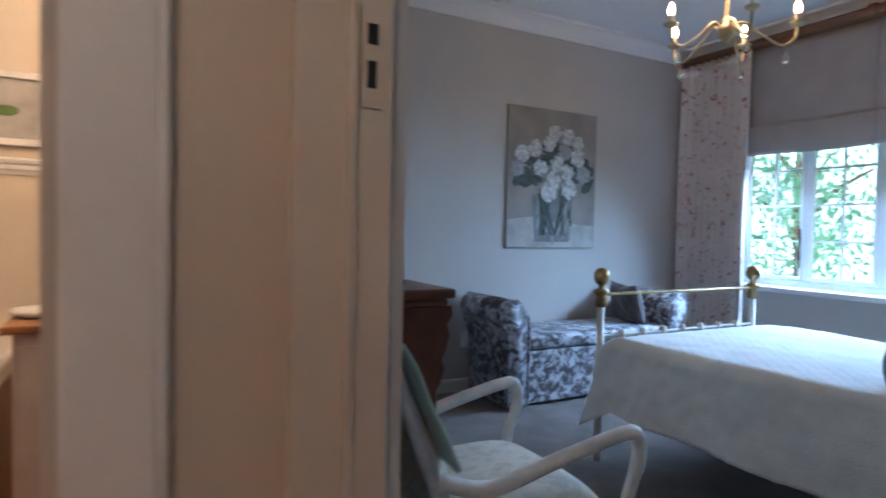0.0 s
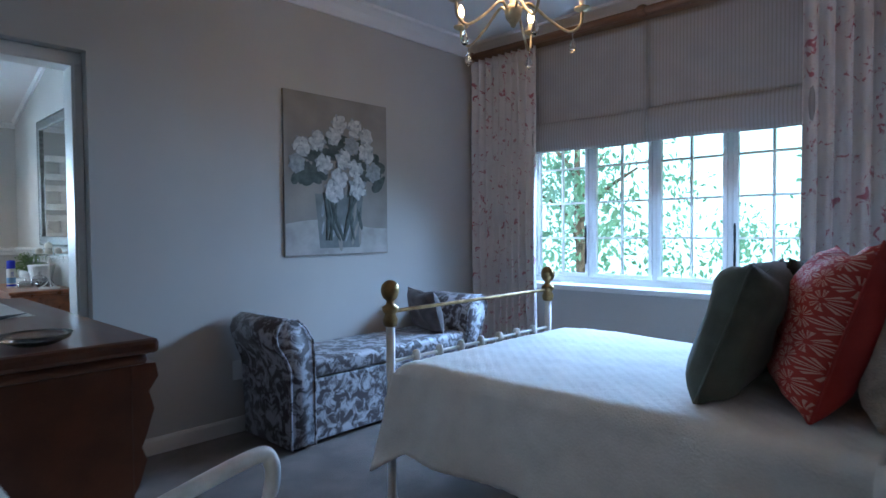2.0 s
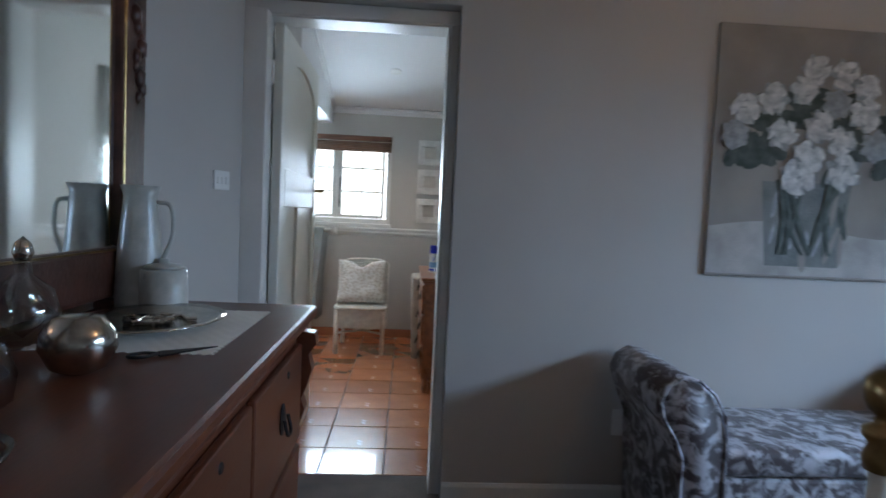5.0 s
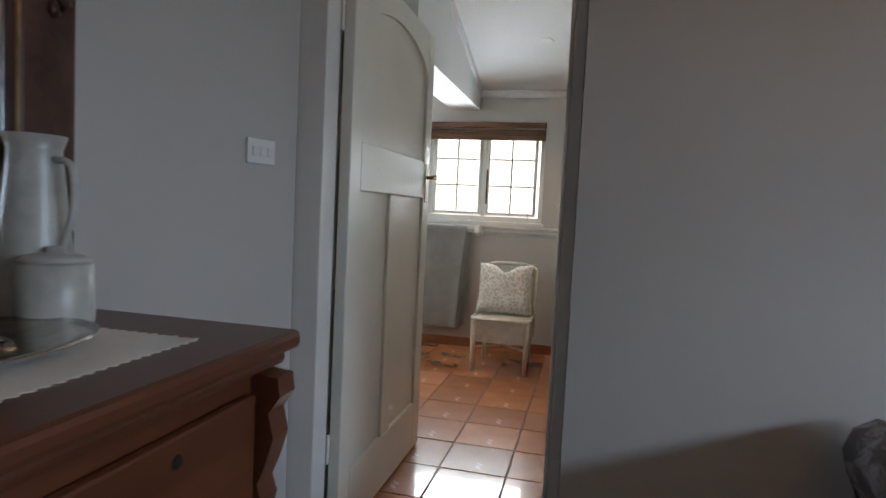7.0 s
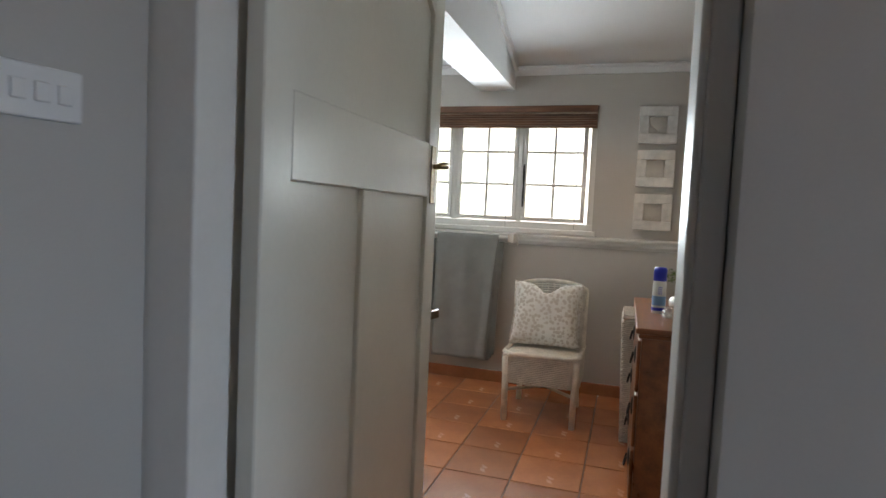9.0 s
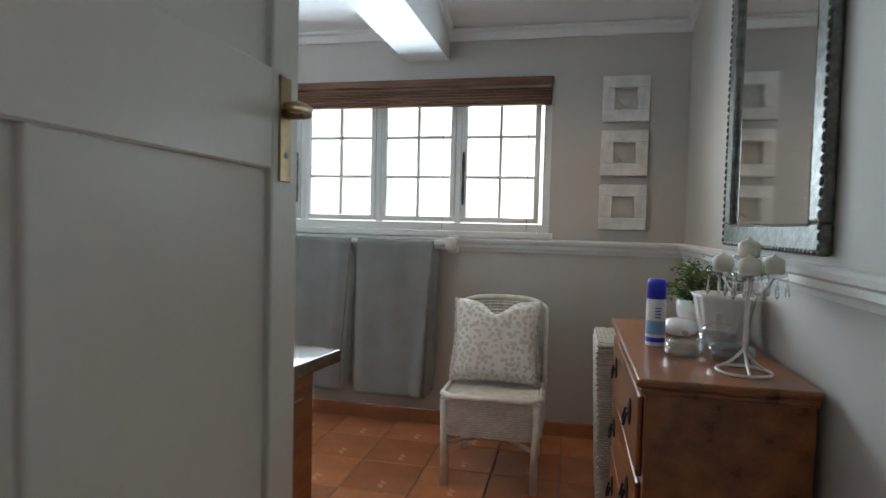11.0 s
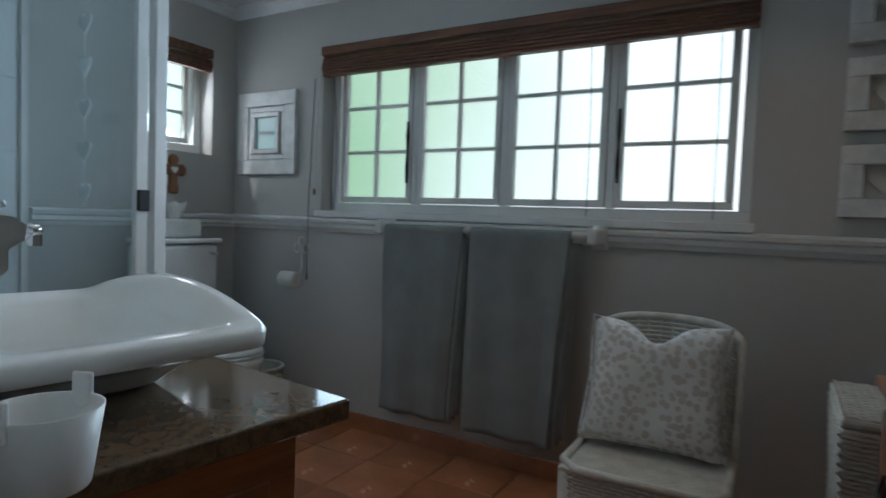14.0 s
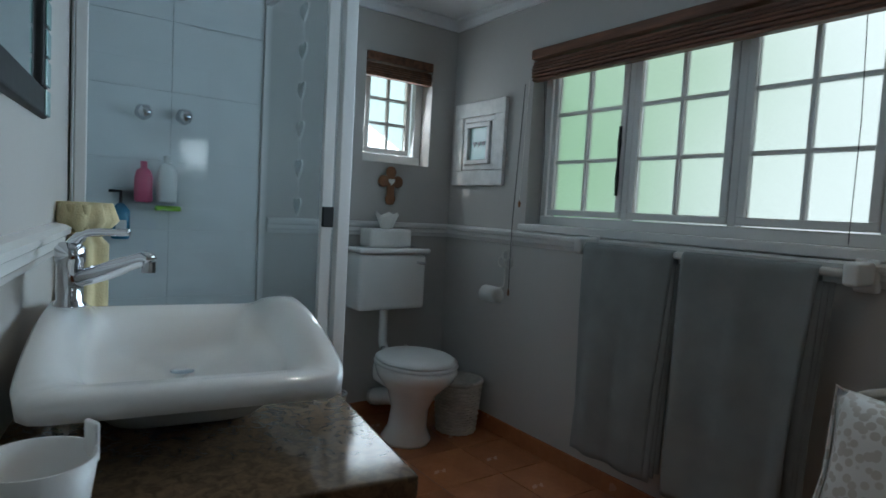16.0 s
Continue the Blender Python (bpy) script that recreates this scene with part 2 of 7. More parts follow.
M_WICKER = mat("white_painted_wicker", (0.72, 0.68, 0.60), 0.6, var=0.12, scale=20, fine=160, bump=0.4)
M_LEOPARD = patterned("white_cushion_with_grey_spots", (0.76, 0.74, 0.70), (0.55, 0.50, 0.44), 46, "cell", (0.52, 0.42), bump=0.3)
M_PORC = mat("white_glazed_porcelain", (0.82, 0.81, 0.78), 0.1, var=0.015, bump=0, coat=0.4)
M_GRANITE = patterned("brown_grey_granite", (0.15, 0.10, 0.058), (0.075, 0.05, 0.03), 48, "noise", (0.40, 0.62), rough=0.09, bump=0.0)
M_GRANITE.node_tree.nodes["Principled BSDF"].inputs["Sheen Weight"].default_value = 0
M_PLASTIC = mat("white_plastic", (0.78, 0.78, 0.76), 0.35, var=0.03, bump=0.02)
M_GLASS = glass("clear_cut_glass")
M_PANE = thin_glass("window_glass", (0.97, 0.985, 0.985), 0.02)
M_SHGLASS = thin_glass("shower_glass", (0.95, 0.975, 0.98), 0.04)
M_CUT = thin_glass("cut_crystal", (0.88, 0.90, 0.90), 0.12)
M_FROST = frosted("frosted_glass")
M_MIRROR = mat("mirror_silver", (0.86, 0.88, 0.87), 0.02, 1.0, var=0, bump=0)
M_MFRAME = mat("tarnished_silver_frame", (0.24, 0.24, 0.22), 0.38, 0.7, var=0.35, scale=40, fine=120, bump=0.5)
M_DFRAME = mat("dark_carved_wood_frame", (0.085, 0.033, 0.022), 0.35, var=0.35, scale=12, fine=60, bump=0.3)
M_LEAF = mat("green_leaf", (0.12, 0.22, 0.035), 0.5, var=0.45, scale=9, fine=40)
M_LEAF2 = leafy("garden_leaf", (0.19, 0.34, 0.22), (0.42, 0.72, 0.48))
M_BARK = mat("tree_bark", (0.20, 0.16, 0.12), 0.95, var=0.3, scale=10, bump=0.6)
M_LAWN = mat("sunlit_lawn", (0.22, 0.30, 0.10), 0.95, var=0.3, scale=1.5, fine=60, bump=0.5)
M_BULB = glow("warm_lit_bulb", (1.0, 0.62, 0.28), 14)
M_DOWN = glow("lit_downlight_lens", (1.0, 0.86, 0.66), 10)
M_WHITE_TILE = mat("white_glazed_tile", (0.78, 0.80, 0.80), 0.09, var=0.02, bump=0.01)
M_BLUE = mat("blue_plastic", (0.012, 0.03, 0.55), 0.35, var=0.05, bump=0)
M_BLACK = mat("black_paper", (0.02, 0.02, 0.024), 0.5)
M_YELLOW = mat("yellow_print", (0.65, 0.34, 0.03), 0.5, var=0.3, scale=25)
M_PAPER = mat("white_paper", (0.80, 0.78, 0.73), 0.85, var=0.05)
M_CANVAS = mat("taupe_painted_canvas", (0.36, 0.33, 0.29), 0.85, alt=(0.25, 0.235, 0.215), scale=3.5, fine=220, bump=0.4)
M_CANVAS_LOW = mat("pale_brushed_paint", (0.50, 0.48, 0.45), 0.85, alt=(0.36, 0.34, 0.315), scale=9, fine=160, bump=0.5)
M_PETAL = mat("white_oil_paint", (0.76, 0.76, 0.74), 0.7, alt=(0.44, 0.46, 0.46), scale=30, fine=120, bump=0.6)
M_PETAL_G = mat("grey_oil_paint", (0.42, 0.44, 0.45), 0.7, alt=(0.26, 0.28, 0.29), scale=30, fine=120, bump=0.6)
M_STEM = mat("dark_green_oil_paint", (0.045, 0.062, 0.05), 0.7, alt=(0.10, 0.12, 0.105), scale=20, fine=120, bump=0.6)
M_VASEP = mat("glassy_grey_oil_paint", (0.22, 0.235, 0.225), 0.7, alt=(0.14, 0.155, 0.15), scale=12, fine=120, bump=0.6)
M_TURQ = mat("pale_turquoise_glass_tile", (0.35, 0.55, 0.52), 0.15)
M_CLAYWOOD = mat("orange_brown_wood", (0.30, 0.13, 0.05), 0.55, var=0.2, scale=12)
M_SHADE = mat("white_lamp_shade", (0.80, 0.78, 0.72), 0.9, var=0.04, fine=260, bump=0.3)
M_PINK = mat("pink_plastic", (0.65, 0.10, 0.20), 0.35)
M_TEAL = mat("blue_green_plastic", (0.03, 0.22, 0.36), 0.25)
M_LIME = mat("lime_soap", (0.30, 0.60, 0.06), 0.4)
M_WIDEBLIND = wave_lines(mat("striped_taupe_linen", (0.40, 0.375, 0.355), 0.95, var=0.06, fine=300, bump=0.4), (0.30, 0.275, 0.26), 14, 'Y', 0.8, (0.6, 0.8))
M_CURTAIN = patterned("cream_linen_with_red_flowers", (0.74, 0.69, 0.65), (0.44, 0.15, 0.17), 15, "noise", (0.575, 0.63), bump=0.4)
M_CURTAIN = wave_lines(M_CURTAIN, (0.42, 0.36, 0.32), 5, 'Y', 0.2, (0.55, 0.9))
M_RUSTB = mat("beige_twine", (0.50, 0.40, 0.28), 0.9)
M_BAG = mat("pale_yellow_cotton_bag", (0.72, 0.62, 0.36), 0.9, var=0.1, scale=12, fine=200, bump=0.5)
M_CANDLE = mat("ivory_candle_wax", (0.80, 0.74, 0.62), 0.5, var=0.04)
M_GREYCAB = mat("grey_painted_wood", (0.42, 0.38, 0.35), 0.5, var=0.08)
M_DOORGLASS = mat("lace_paper_mat", (0.76, 0.74, 0.69), 0.9, var=0.05)


# ---- mesh helpers ----
def obj(name, bm, material, smooth=False):
    me = bpy.data.meshes.new(name)
    bmesh.ops.recalc_face_normals(bm, faces=bm.faces)
    bm.to_mesh(me)
    bm.free()
    me.materials.append(material)
    if smooth:
        for f in me.polygons:
            f.use_smooth = True
    return new(name, me)


def part(name, bm, material, parent, label="", smooth=False):
    ob = obj(name, bm, material, smooth)
    ob.parent = parent
    if label:
        ob["label"] = label
    return ob


def thing(name, label, category, m=None, group="", kind=""):
    e = new(name)
    e.empty_display_size = 0.1
    if m is not None:
        e.matrix_world = m
    return tagged(e, label, category, group, kind)


def box(x0, x1, y0, y1, z0, z1, bevel=0.0, seg=2, bm=None):
    b = bm or bmesh.new()
    r = bmesh.ops.create_cube(b, size=1, matrix=Matrix.LocRotScale(((x0 + x1) / 2, (y0 + y1) / 2, (z0 + z1) / 2), None, (x1 - x0, y1 - y0, z1 - z0)))
    if bevel:
        es = list({e for v in r["verts"] for e in v.link_edges})
        bmesh.ops.bevel(b, geom=es, offset=bevel, segments=seg, affect='EDGES', profile=0.5)
    return b


def boxes(rows, bevel=0.0):
    b = bmesh.new()
    for r in rows:
        box(*r, bevel=bevel, bm=b)
    return b


def lathe(profile, seg=24, m=None, squash=(1, 1), bm=None, lobes=0, lobe=0.0):
    """Turns a list of (radius, height) round z; lobes scallops it."""
    b = bm or bmesh.new()
    rings = []
    for r, z in profile:
        ring = []
        for i in range(seg):
            a = 2 * math.pi * i / seg
            k = 1 + lobe * math.cos(lobes * a)
            v = Vector((r * k * math.cos(a) * squash[0], r * k * math.sin(a) * squash[1], z))
            ring.append(b.verts.new(m @ v if m is not None else v))
        rings.append(ring)
    for a, c in zip(rings, rings[1:]):
        for i in range(seg):
            b.faces.new((a[i], a[(i + 1) % seg], c[(i + 1) % seg], c[i]))
    if profile[0][0] > 1e-4:
        b.faces.new(rings[0][::-1])
    if profile[-1][0] > 1e-4:
        b.faces.new(rings[-1])
    bmesh.ops.remove_doubles(b, verts=b.verts, dist=1e-5)
    return b


def tube(points, radius, seg=10, bm=None, cap=True):
    """A round bar along points; radius a number or one for each point."""
    b = bm or bmesh.new()
    pts = [Vector(p) for p in points]
    n = len(pts)
    rad = radius if isinstance(radius, (list, tuple)) else [radius] * n
    d0 = (pts[1] - pts[0]).normalized()
    up = Vector((0, 0, 1)) if abs(d0.z) < 0.9 else Vector((1, 0, 0))
    side = d0.cross(up).normalized()
    rings = []
    for i, p in enumerate(pts):
        d = (pts[min(i + 1, n - 1)] - pts[max(i - 1, 0)]).normalized()
        side = (side - d * side.dot(d)).normalized()
        o = d.cross(side)
        rings.append([b.verts.new(p + (side * math.cos(2 * math.pi * k / seg) + o * math.sin(2 * math.pi * k / seg)) * rad[i]) for k in range(seg)])
    for a, c in zip(rings, rings[1:]):
        for i in range(seg):
            b.faces.new((a[i], a[(i + 1) % seg], c[(i + 1) % seg], c[i]))
    if cap:
        b.faces.new(rings[0][::-1])
        b.faces.new(rings[-1])
    return b


def curve(points, n=8):
    """Smooth points through the given ones."""
    p = [Vector(q) for q in points]
    p = [2 * p[0] - p[1]] + p + [2 * p[-1] - p[-2]]
    out = []
    for i in range(1, len(p) - 2):
        for k in range(n):
            t = k / n
            out.append(0.5 * (2 * p[i] + (p[i + 1] - p[i - 1]) * t + (2 * p[i - 1] - 5 * p[i] + 4 * p[i + 1] - p[i + 2]) * t * t + (3 * p[i] - p[i - 1] - 3 * p[i + 1] + p[i + 2]) * t ** 3))
    return out + [p[-2]]


def ball(r, m, bm=None, scale=(1, 1, 1), sub=2):
    b = bm or bmesh.new()
    bmesh.ops.create_icosphere(b, subdivisions=sub, radius=r, matrix=m @ Matrix.Diagonal((*scale, 1)))
    return b


def grid(nu, nv, f, thick=0.0):
    """A sheet of (nu + 1) x (nv + 1) points f(u, v), u and v from 0 to 1, with a thickness if given."""
    b = bmesh.new()
    g = [[b.verts.new(f(i / nu, j / nv)) for j in range(nv + 1)] for i in range(nu + 1)]
    for i in range(nu):
        for j in range(nv):
            b.faces.new((g[i][j], g[i + 1][j], g[i + 1][j + 1], g[i][j + 1]))
    if thick:
        bmesh.ops.recalc_face_normals(b, faces=b.faces)
        bmesh.ops.solidify(b, geom=b.faces[:], thickness=thick)
    return b


def extrude_profile(profile, a, c, out):
    """Sweeps (outward, z) points from a to c along a wall; out: the wall's outward direction."""
    b = bmesh.new()
    a, c, out = Vector(a), Vector(c), Vector(out)
    r0 = [b.verts.new(a + out * d + Vector((0, 0, z))) for d, z in profile]
    r1 = [b.verts.new(c + out * d + Vector((0, 0, z))) for d, z in profile]
    k = len(profile)
    for i in range(k):
        b.faces.new((r0[i], r0[(i + 1) % k], r1[(i + 1) % k], r1[i]))
    b.faces.new(r0[::-1])
    b.faces.new(r1)
    return b


def pillow(w, h, d, ears=0.5, seed=0, n=16, sag=0.0):
    """A stuffed cushion standing in the x-z plane on z = 0, with pulled-out corners and a dented top."""
    b = bmesh.new()
    rnd = random.Random(seed)
    ox, oz = rnd.uniform(0, 50), rnd.uniform(0, 50)
    for side in (1, -1):
        g = []
        for i in range(n + 1):
            row = []
            for j in range(n + 1):
                u, v = 2 * i / n - 1, 2 * j / n - 1
                e = (1 - abs(u) ** 5) * (1 - abs(v) ** 5)
                pull = 1 - 0.07 * (1 - u * u) * abs(v) ** 3 - 0.07 * (1 - v * v) * abs(u) ** 3
                q = noise.noise(Vector((u * 1.8 + ox, v * 1.8 + oz, side)))
                y = side * d / 2 * max(0, e) ** 0.6 * (1 + 0.22 * q)
                dent = sag * math.exp(-(u / 0.3) ** 2) * max(0, v) ** 2
                x, z = u * w / 2 * (1 - 0.05 * (1 - v * v) * ears) * pull, h / 2 + v * h / 2 * pull - dent * h
                row.append(b.verts.new((x, y, z)))
            g.append(row)
        for i in range(n):
            for j in range(n):
                b.faces.new((g[i][j], g[i + 1][j], g[i + 1][j + 1], g[i][j + 1]))
    bmesh.ops.remove_doubles(b, verts=b.verts, dist=1e-4)
    return b


def structure(name, bm, material, label, category="", parent=None, smooth=False):
    ob = obj(name, bm, material, smooth)
    return tagged(ob, label, category or name.split("_")[0], kind="structure")


# ---- the building ----
BED_X0, BED_X1, BED_Y0 = -0.95, 3.02, -3.80
BATH_X0, BATH_X1, BATH_Y0, BATH_Y1 = -3.00, 0.37, 0.25, 3.33
structure("floor_bedroom", boxes([(-1.12, 3.05, -3.9, 0.25, -0.1, 0), (-1.5, -1.12, -2.62, 0.1, -0.1, 0)]), M_CARPET, "taupe cut-pile carpet on the bedroom floor", "carpet")
structure("floor_hall", boxes([(-3.6, -1.12, -5.6, -2.66, -0.1, -0.002), (-3.6, -1.5, -2.66, -0.35, -0.1, -0.004)]), M_TERRA, "orange terracotta floor of the hall and passage", "floor")

# wall between bedroom and bathroom, with the doorway
structure("wall_north", boxes([(-1.80, -0.86, 0, 0.25, 0, 3.3), (0.035, 3.3, 0, 0.25, 0, 3.3), (-0.86, 0.035, 0, 0.25, 2.09, 3.3)]), M_WALL, "grey-green painted wall round the bathroom doorway", "wall")
structure("wall_west", boxes([(-1.12, -0.95, -2.784, -2.60, 0, 2.8), (-1.43, -1.12, -2.70, -2.602, 2.1, 2.8), (-1.12, -0.95, -3.9, -3.72, 0, 2.8), (-1.12, -0.95, -3.72, -2.784, 2.10, 2.8)]), M_WALL, "grey-green bedroom wall with the entrance opening", "wall")
niche = structure("wall_niche", box(-0.07, 0, 0, 2.655, 0, 2.8), M_WALL, "grey-green bedroom wall behind the dresser", "wall")
niche.matrix_world = pose(-1.388, -2.6, 0, 0, 0, -12)
structure("wall_south", box(-0.95, 3.3, -3.98, -3.80, 0, 2.8), M_WALL, "grey-green painted wall behind the bed head", "wall")
WY0, WY1, WZ0, WZ1 = -2.56, -0.44, 0.75, 2.02
structure("wall_east", boxes([(3.02, 3.3, -3.8, WY0, 0, 2.8), (3.02, 3.3, WY1, 0, 0, 2.8), (3.02, 3.3, WY0, WY1, 0, WZ0), (3.02, 3.3, WY0, WY1, WZ1, 2.8)]), M_WALL, "grey-green painted wall with the wide window", "wall")
structure("ceiling_bedroom", boxes([(-1.12, 3.3, -3.98, 0.0, 2.76, 2.86), (-1.7, -1.12, -2.7, 0.0, 2.76, 2.86)]), M_CEIL, "smooth white painted bedroom ceiling", "ceiling")

# hall and passage beyond the entrance
structure("wall_hall", boxes([(-1.30, -1.12, -2.73, -2.60, 0, 2.6), (-3.6, -2.45, -2.73, -2.60, 0, 2.6), (-2.45, -1.43, -2.73, -2.60, 2.06, 2.6), (-3.7, -3.6, -5.6, -0.35, 0, 2.6), (-3.6, -1.12, -5.7, -5.6, 0, 2.6), (-1.12, -1.02, -5.6, -3.98, 0, 2.6), (-3.6, -1.0, -0.47, -0.35, 0, 2.6), (-1.42, -1.30, -2.73, -2.60, 0, 2.6)]), M_HALL, "cream painted walls of the hall and passage", "wall")
structure("ceiling_hall", boxes([(-3.7, -1.12, -5.7, -2.6, 2.56, 2.6), (-3.7, -1.5, -2.6, -0.35, 2.56, 2.6)]), M_CEIL, "white painted hall ceiling", "ceiling")

# bathroom shell
BWX0, BWX1, BWZ0, BWZ1 = -2.34, -0.325, 1.09, 1.955
structure("wall_bath_north", boxes([(-3.2, BWX0, 3.33, 3.53, 0, 2.5), (BWX1, 0.57, 3.33, 3.53, 0, 2.5), (BWX0, BWX1, 3.33, 3.53, 0, BWZ0), (BWX0, BWX1, 3.33, 3.53, BWZ1, 2.5)]), M_WALL, "grey-green bathroom wall with the long frosted window", "wall")
SWY0, SWY1, SWZ0, SWZ1 = 2.75, 3.17, 1.395, 1.975
structure("wall_bath_west", boxes([(-3.2, -3.0, 0.25, SWY0, 0, 3.3), (-3.2, -3.0, SWY1, 3.33, 0, 3.3), (-3.2, -3.0, SWY0, SWY1, 0, SWZ0), (-3.2, -3.0, SWY0, SWY1, SWZ1, 3.3)]), M_WALL, "grey-green bathroom wall with the small window", "wall")
structure("wall_bath_east", box(0.37, 0.57, 0.25, 3.33, 0, 3.3), M_WALL, "grey-green bathroom wall behind the chest of drawers", "wall")
PART_M = pose(-0.83, 1.20, 0, 0, 0, -9)
w = structure("wall_partition", boxes([(-1.30, 0.0, -0.14, 0, 0, 2.9)]), M_WALL, "grey-green partition wall behind the washbasin", "wall")
w.matrix_world = PART_M
structure("wall_partition_return", boxes([(-0.96, -0.835, 0.25, 1.06, 0, 3.0), (-2.23, -2.11, 0.25, 1.40, 0, 2.9)]), M_WALL, "grey-green returns of the partition wall", "wall")
b = bmesh.new()
vs = [b.verts.new(v) for v in ((-0.9, 3.33, 2.21), (0.57, 3.33, 2.21), (0.57, 0.0, 3.14), (-0.9, 0.0, 3.14), (-0.9, 3.33, 2.31), (0.57, 3.33, 2.31), (0.57, 0.0, 3.24), (-0.9, 0.0, 3.24))]
for f in ((0, 1, 2, 3), (7, 6, 5, 4), (0, 4, 5, 1), (1, 5, 6, 2), (2, 6, 7, 3), (3, 7, 4, 0)):
    b.faces.new([vs[i] for i in f])
structure("ceiling_bath_sloped", b, M_CEIL, "white sloping bathroom ceiling", "ceiling")
structure("ceiling_bath_flat", box(-3.2, -1.15, 0.25, 3.33, 2.235, 2.30), M_CEIL, "flat white bathroom ceiling over basin and toilet", "ceiling")
structure("beam", box(-1.15, -0.90, 0.25, 3.33, 2.06, 3.2), M_CEIL, "boxed white ceiling beam across the bathroom", "beam")

# cornices, dado, skirtings
CORN = [(0, -0.12), (0, 0), (0.11, 0), (0.11, -0.02), (0.085, -0.03), (0.05, -0.055), (0.03, -0.085), (0.02, -0.12)]


def mould(name, profile, a, c, out, material, label):
    return structure(name, extrude_profile(profile, a, c, out), material, label, name)


mould("cornice", CORN, (-0.84, 0, 2.76), (3.02, 0, 2.76), (0, -1, 0), M_CEIL, "white coved plaster cornice")
mould("cornice", CORN, (3.02, 0, 2.76), (3.02, -3.8, 2.76), (-1, 0, 0), M_CEIL, "white coved plaster cornice")
mould("cornice", CORN, (-0.836, 0, 2.76), (-1.388, -2.6, 2.76), (0.978, -0.208, 0), M_CEIL, "white coved plaster cornice")
SC = [(0, -0.055), (0, 0), (0.055, 0), (0.055, -0.012), (0.03, -0.02), (0.018, -0.055)]
mould("cornice", SC, (-0.9, 3.33, 2.215), (0.37, 3.33, 2.215), (0, -1, 0), M_CEIL, "slim white plaster cornice")
mould("cornice", SC, (-3.0, 3.33, 2.235), (-1.15, 3.33, 2.235), (0, -1, 0), M_CEIL, "slim white plaster cornice")
mould("cornice", SC, (-3.0, 1.4, 2.235), (-3.0, 3.33, 2.235), (1, 0, 0), M_CEIL, "slim white plaster cornice")
mould("cornice", SC, (-0.9, 3.33, 2.23), (-0.9, 0.25, 3.09), (1, 0, 0), M_CEIL, "slim white plaster cornice along the beam")
mould("cornice", SC, (0.37, 3.33, 2.23), (0.37, 0.25, 3.09), (-1, 0, 0), M_CEIL, "slim white plaster cornice on the slope")
DADO = [(0, -0.045), (0.008, -0.045), (0.014, -0.03), (0.022, -0.022), (0.022, -0.004), (0.034, 0.004), (0.036, 0.018), (0.024, 0.026), (0.0, 0.03)]
DZ = 1.045
mould("dado_rail", DADO, (-3.0, 3.33, DZ), (0.37, 3.33, DZ), (0, -1, 0), M_TRIM, "white moulded timber dado rail")
mould("dado_rail", DADO, (0.37, 3.33, DZ), (0.37, 0.25, DZ), (-1, 0, 0), M_TRIM, "white moulded timber dado rail")
mould("dado_rail", DADO, (-3.0, 2.25, DZ), (-3.0, 3.33, DZ), (1, 0, 0), M_TRIM, "white moulded timber dado rail")
d = mould("dado_rail", DADO, (0.012, 0, DZ), (-1.26, 0, DZ), (0, 1, 0), M_TRIM, "white moulded timber dado rail above the basin")
d.matrix_world = PART_M
mould("dado_rail", DADO, (-3.6, -0.47, 1.40), (-1.5, -0.47, 1.40), (0, -1, 0), M_TRIM, "white dado rail in the passage")
SK = [(0, 0), (0.016, 0), (0.016, 0.075), (0.010, 0.09), (0, 0.09)]
mould("baseboard", SK, (0.035, 0, 0), (3.02, 0, 0), (0, -1, 0), M_TRIM, "white painted timber skirting board")
mould("baseboard", SK, (-1.388, -2.6, 0), (-0.838, -0.012, 0), (0.978, -0.208, 0), M_TRIM, "white painted timber skirting board")
mould("baseboard", SK, (3.02, 0, 0), (3.02, -3.8, 0), (-1, 0, 0), M_TRIM, "white painted timber skirting board")
TSK = [(0, 0), (0.010, 0), (0.010, 0.076), (0.008, 0.08), (0, 0.08)]
mould("baseboard", TSK, (-3.0, 3.33, 0.0), (0.37, 3.33, 0.0), (0, -1, 0), M_TERRA, "terracotta tile skirting")
mould("baseboard", TSK, (-3.0, 2.25, 0.0), (-3.0, 3.33, 0.0), (1, 0, 0), M_TERRA, "terracotta tile skirting")
mould("baseboard", TSK, (0.37, 0.25, 0.0), (0.37, 3.33, 0.0), (-1, 0, 0), M_TERRA, "terracotta tile skirting")

# bathroom doorway frame and entrance frame
df = thing("door_frame", "white painted timber door frame with stop bead", "door frame", kind="structure")
part("jamb", boxes([(-0.858, -0.748, 0.004, 0.105, 0, 2.03), (-0.858, -0.775, 0.105, 0.25, 0, 2.03)], 0.004), M_TRIM, df)
part("jamb", boxes([(-0.003, 0.033, 0.07, 0.25, 0, 2.03), (-0.015, -0.003, 0.07, 0.19, 0, 2.02)], 0.004), M_TRIM, df)
part("head", boxes([(-0.86, 0.033, 0.07, 0.25, 2.03, 2.088), (-0.775, -0.003, 0.07, 0.19, 2.02, 2.03)], 0.004), M_TRIM, df)
ef = thing("door_frame", "cream painted entrance frame with a brass strike plate", "door frame", kind="structure")
part("jamb", boxes([(-1.135, -0.985, -2.81, -2.786, 0, 2.08), (-1.06, -1.045, -2.822, -2.81, 0, 2.07)], 0.003), M_HALL, ef)
part("jamb", boxes([(-1.135, -0.94, -3.718, -3.69, 0, 2.08)], 0.003), M_TRIM, ef)
part("head", boxes([(-1.135, -0.94, -3.69, -2.81, 2.05, 2.098)], 0.003), M_TRIM, ef)
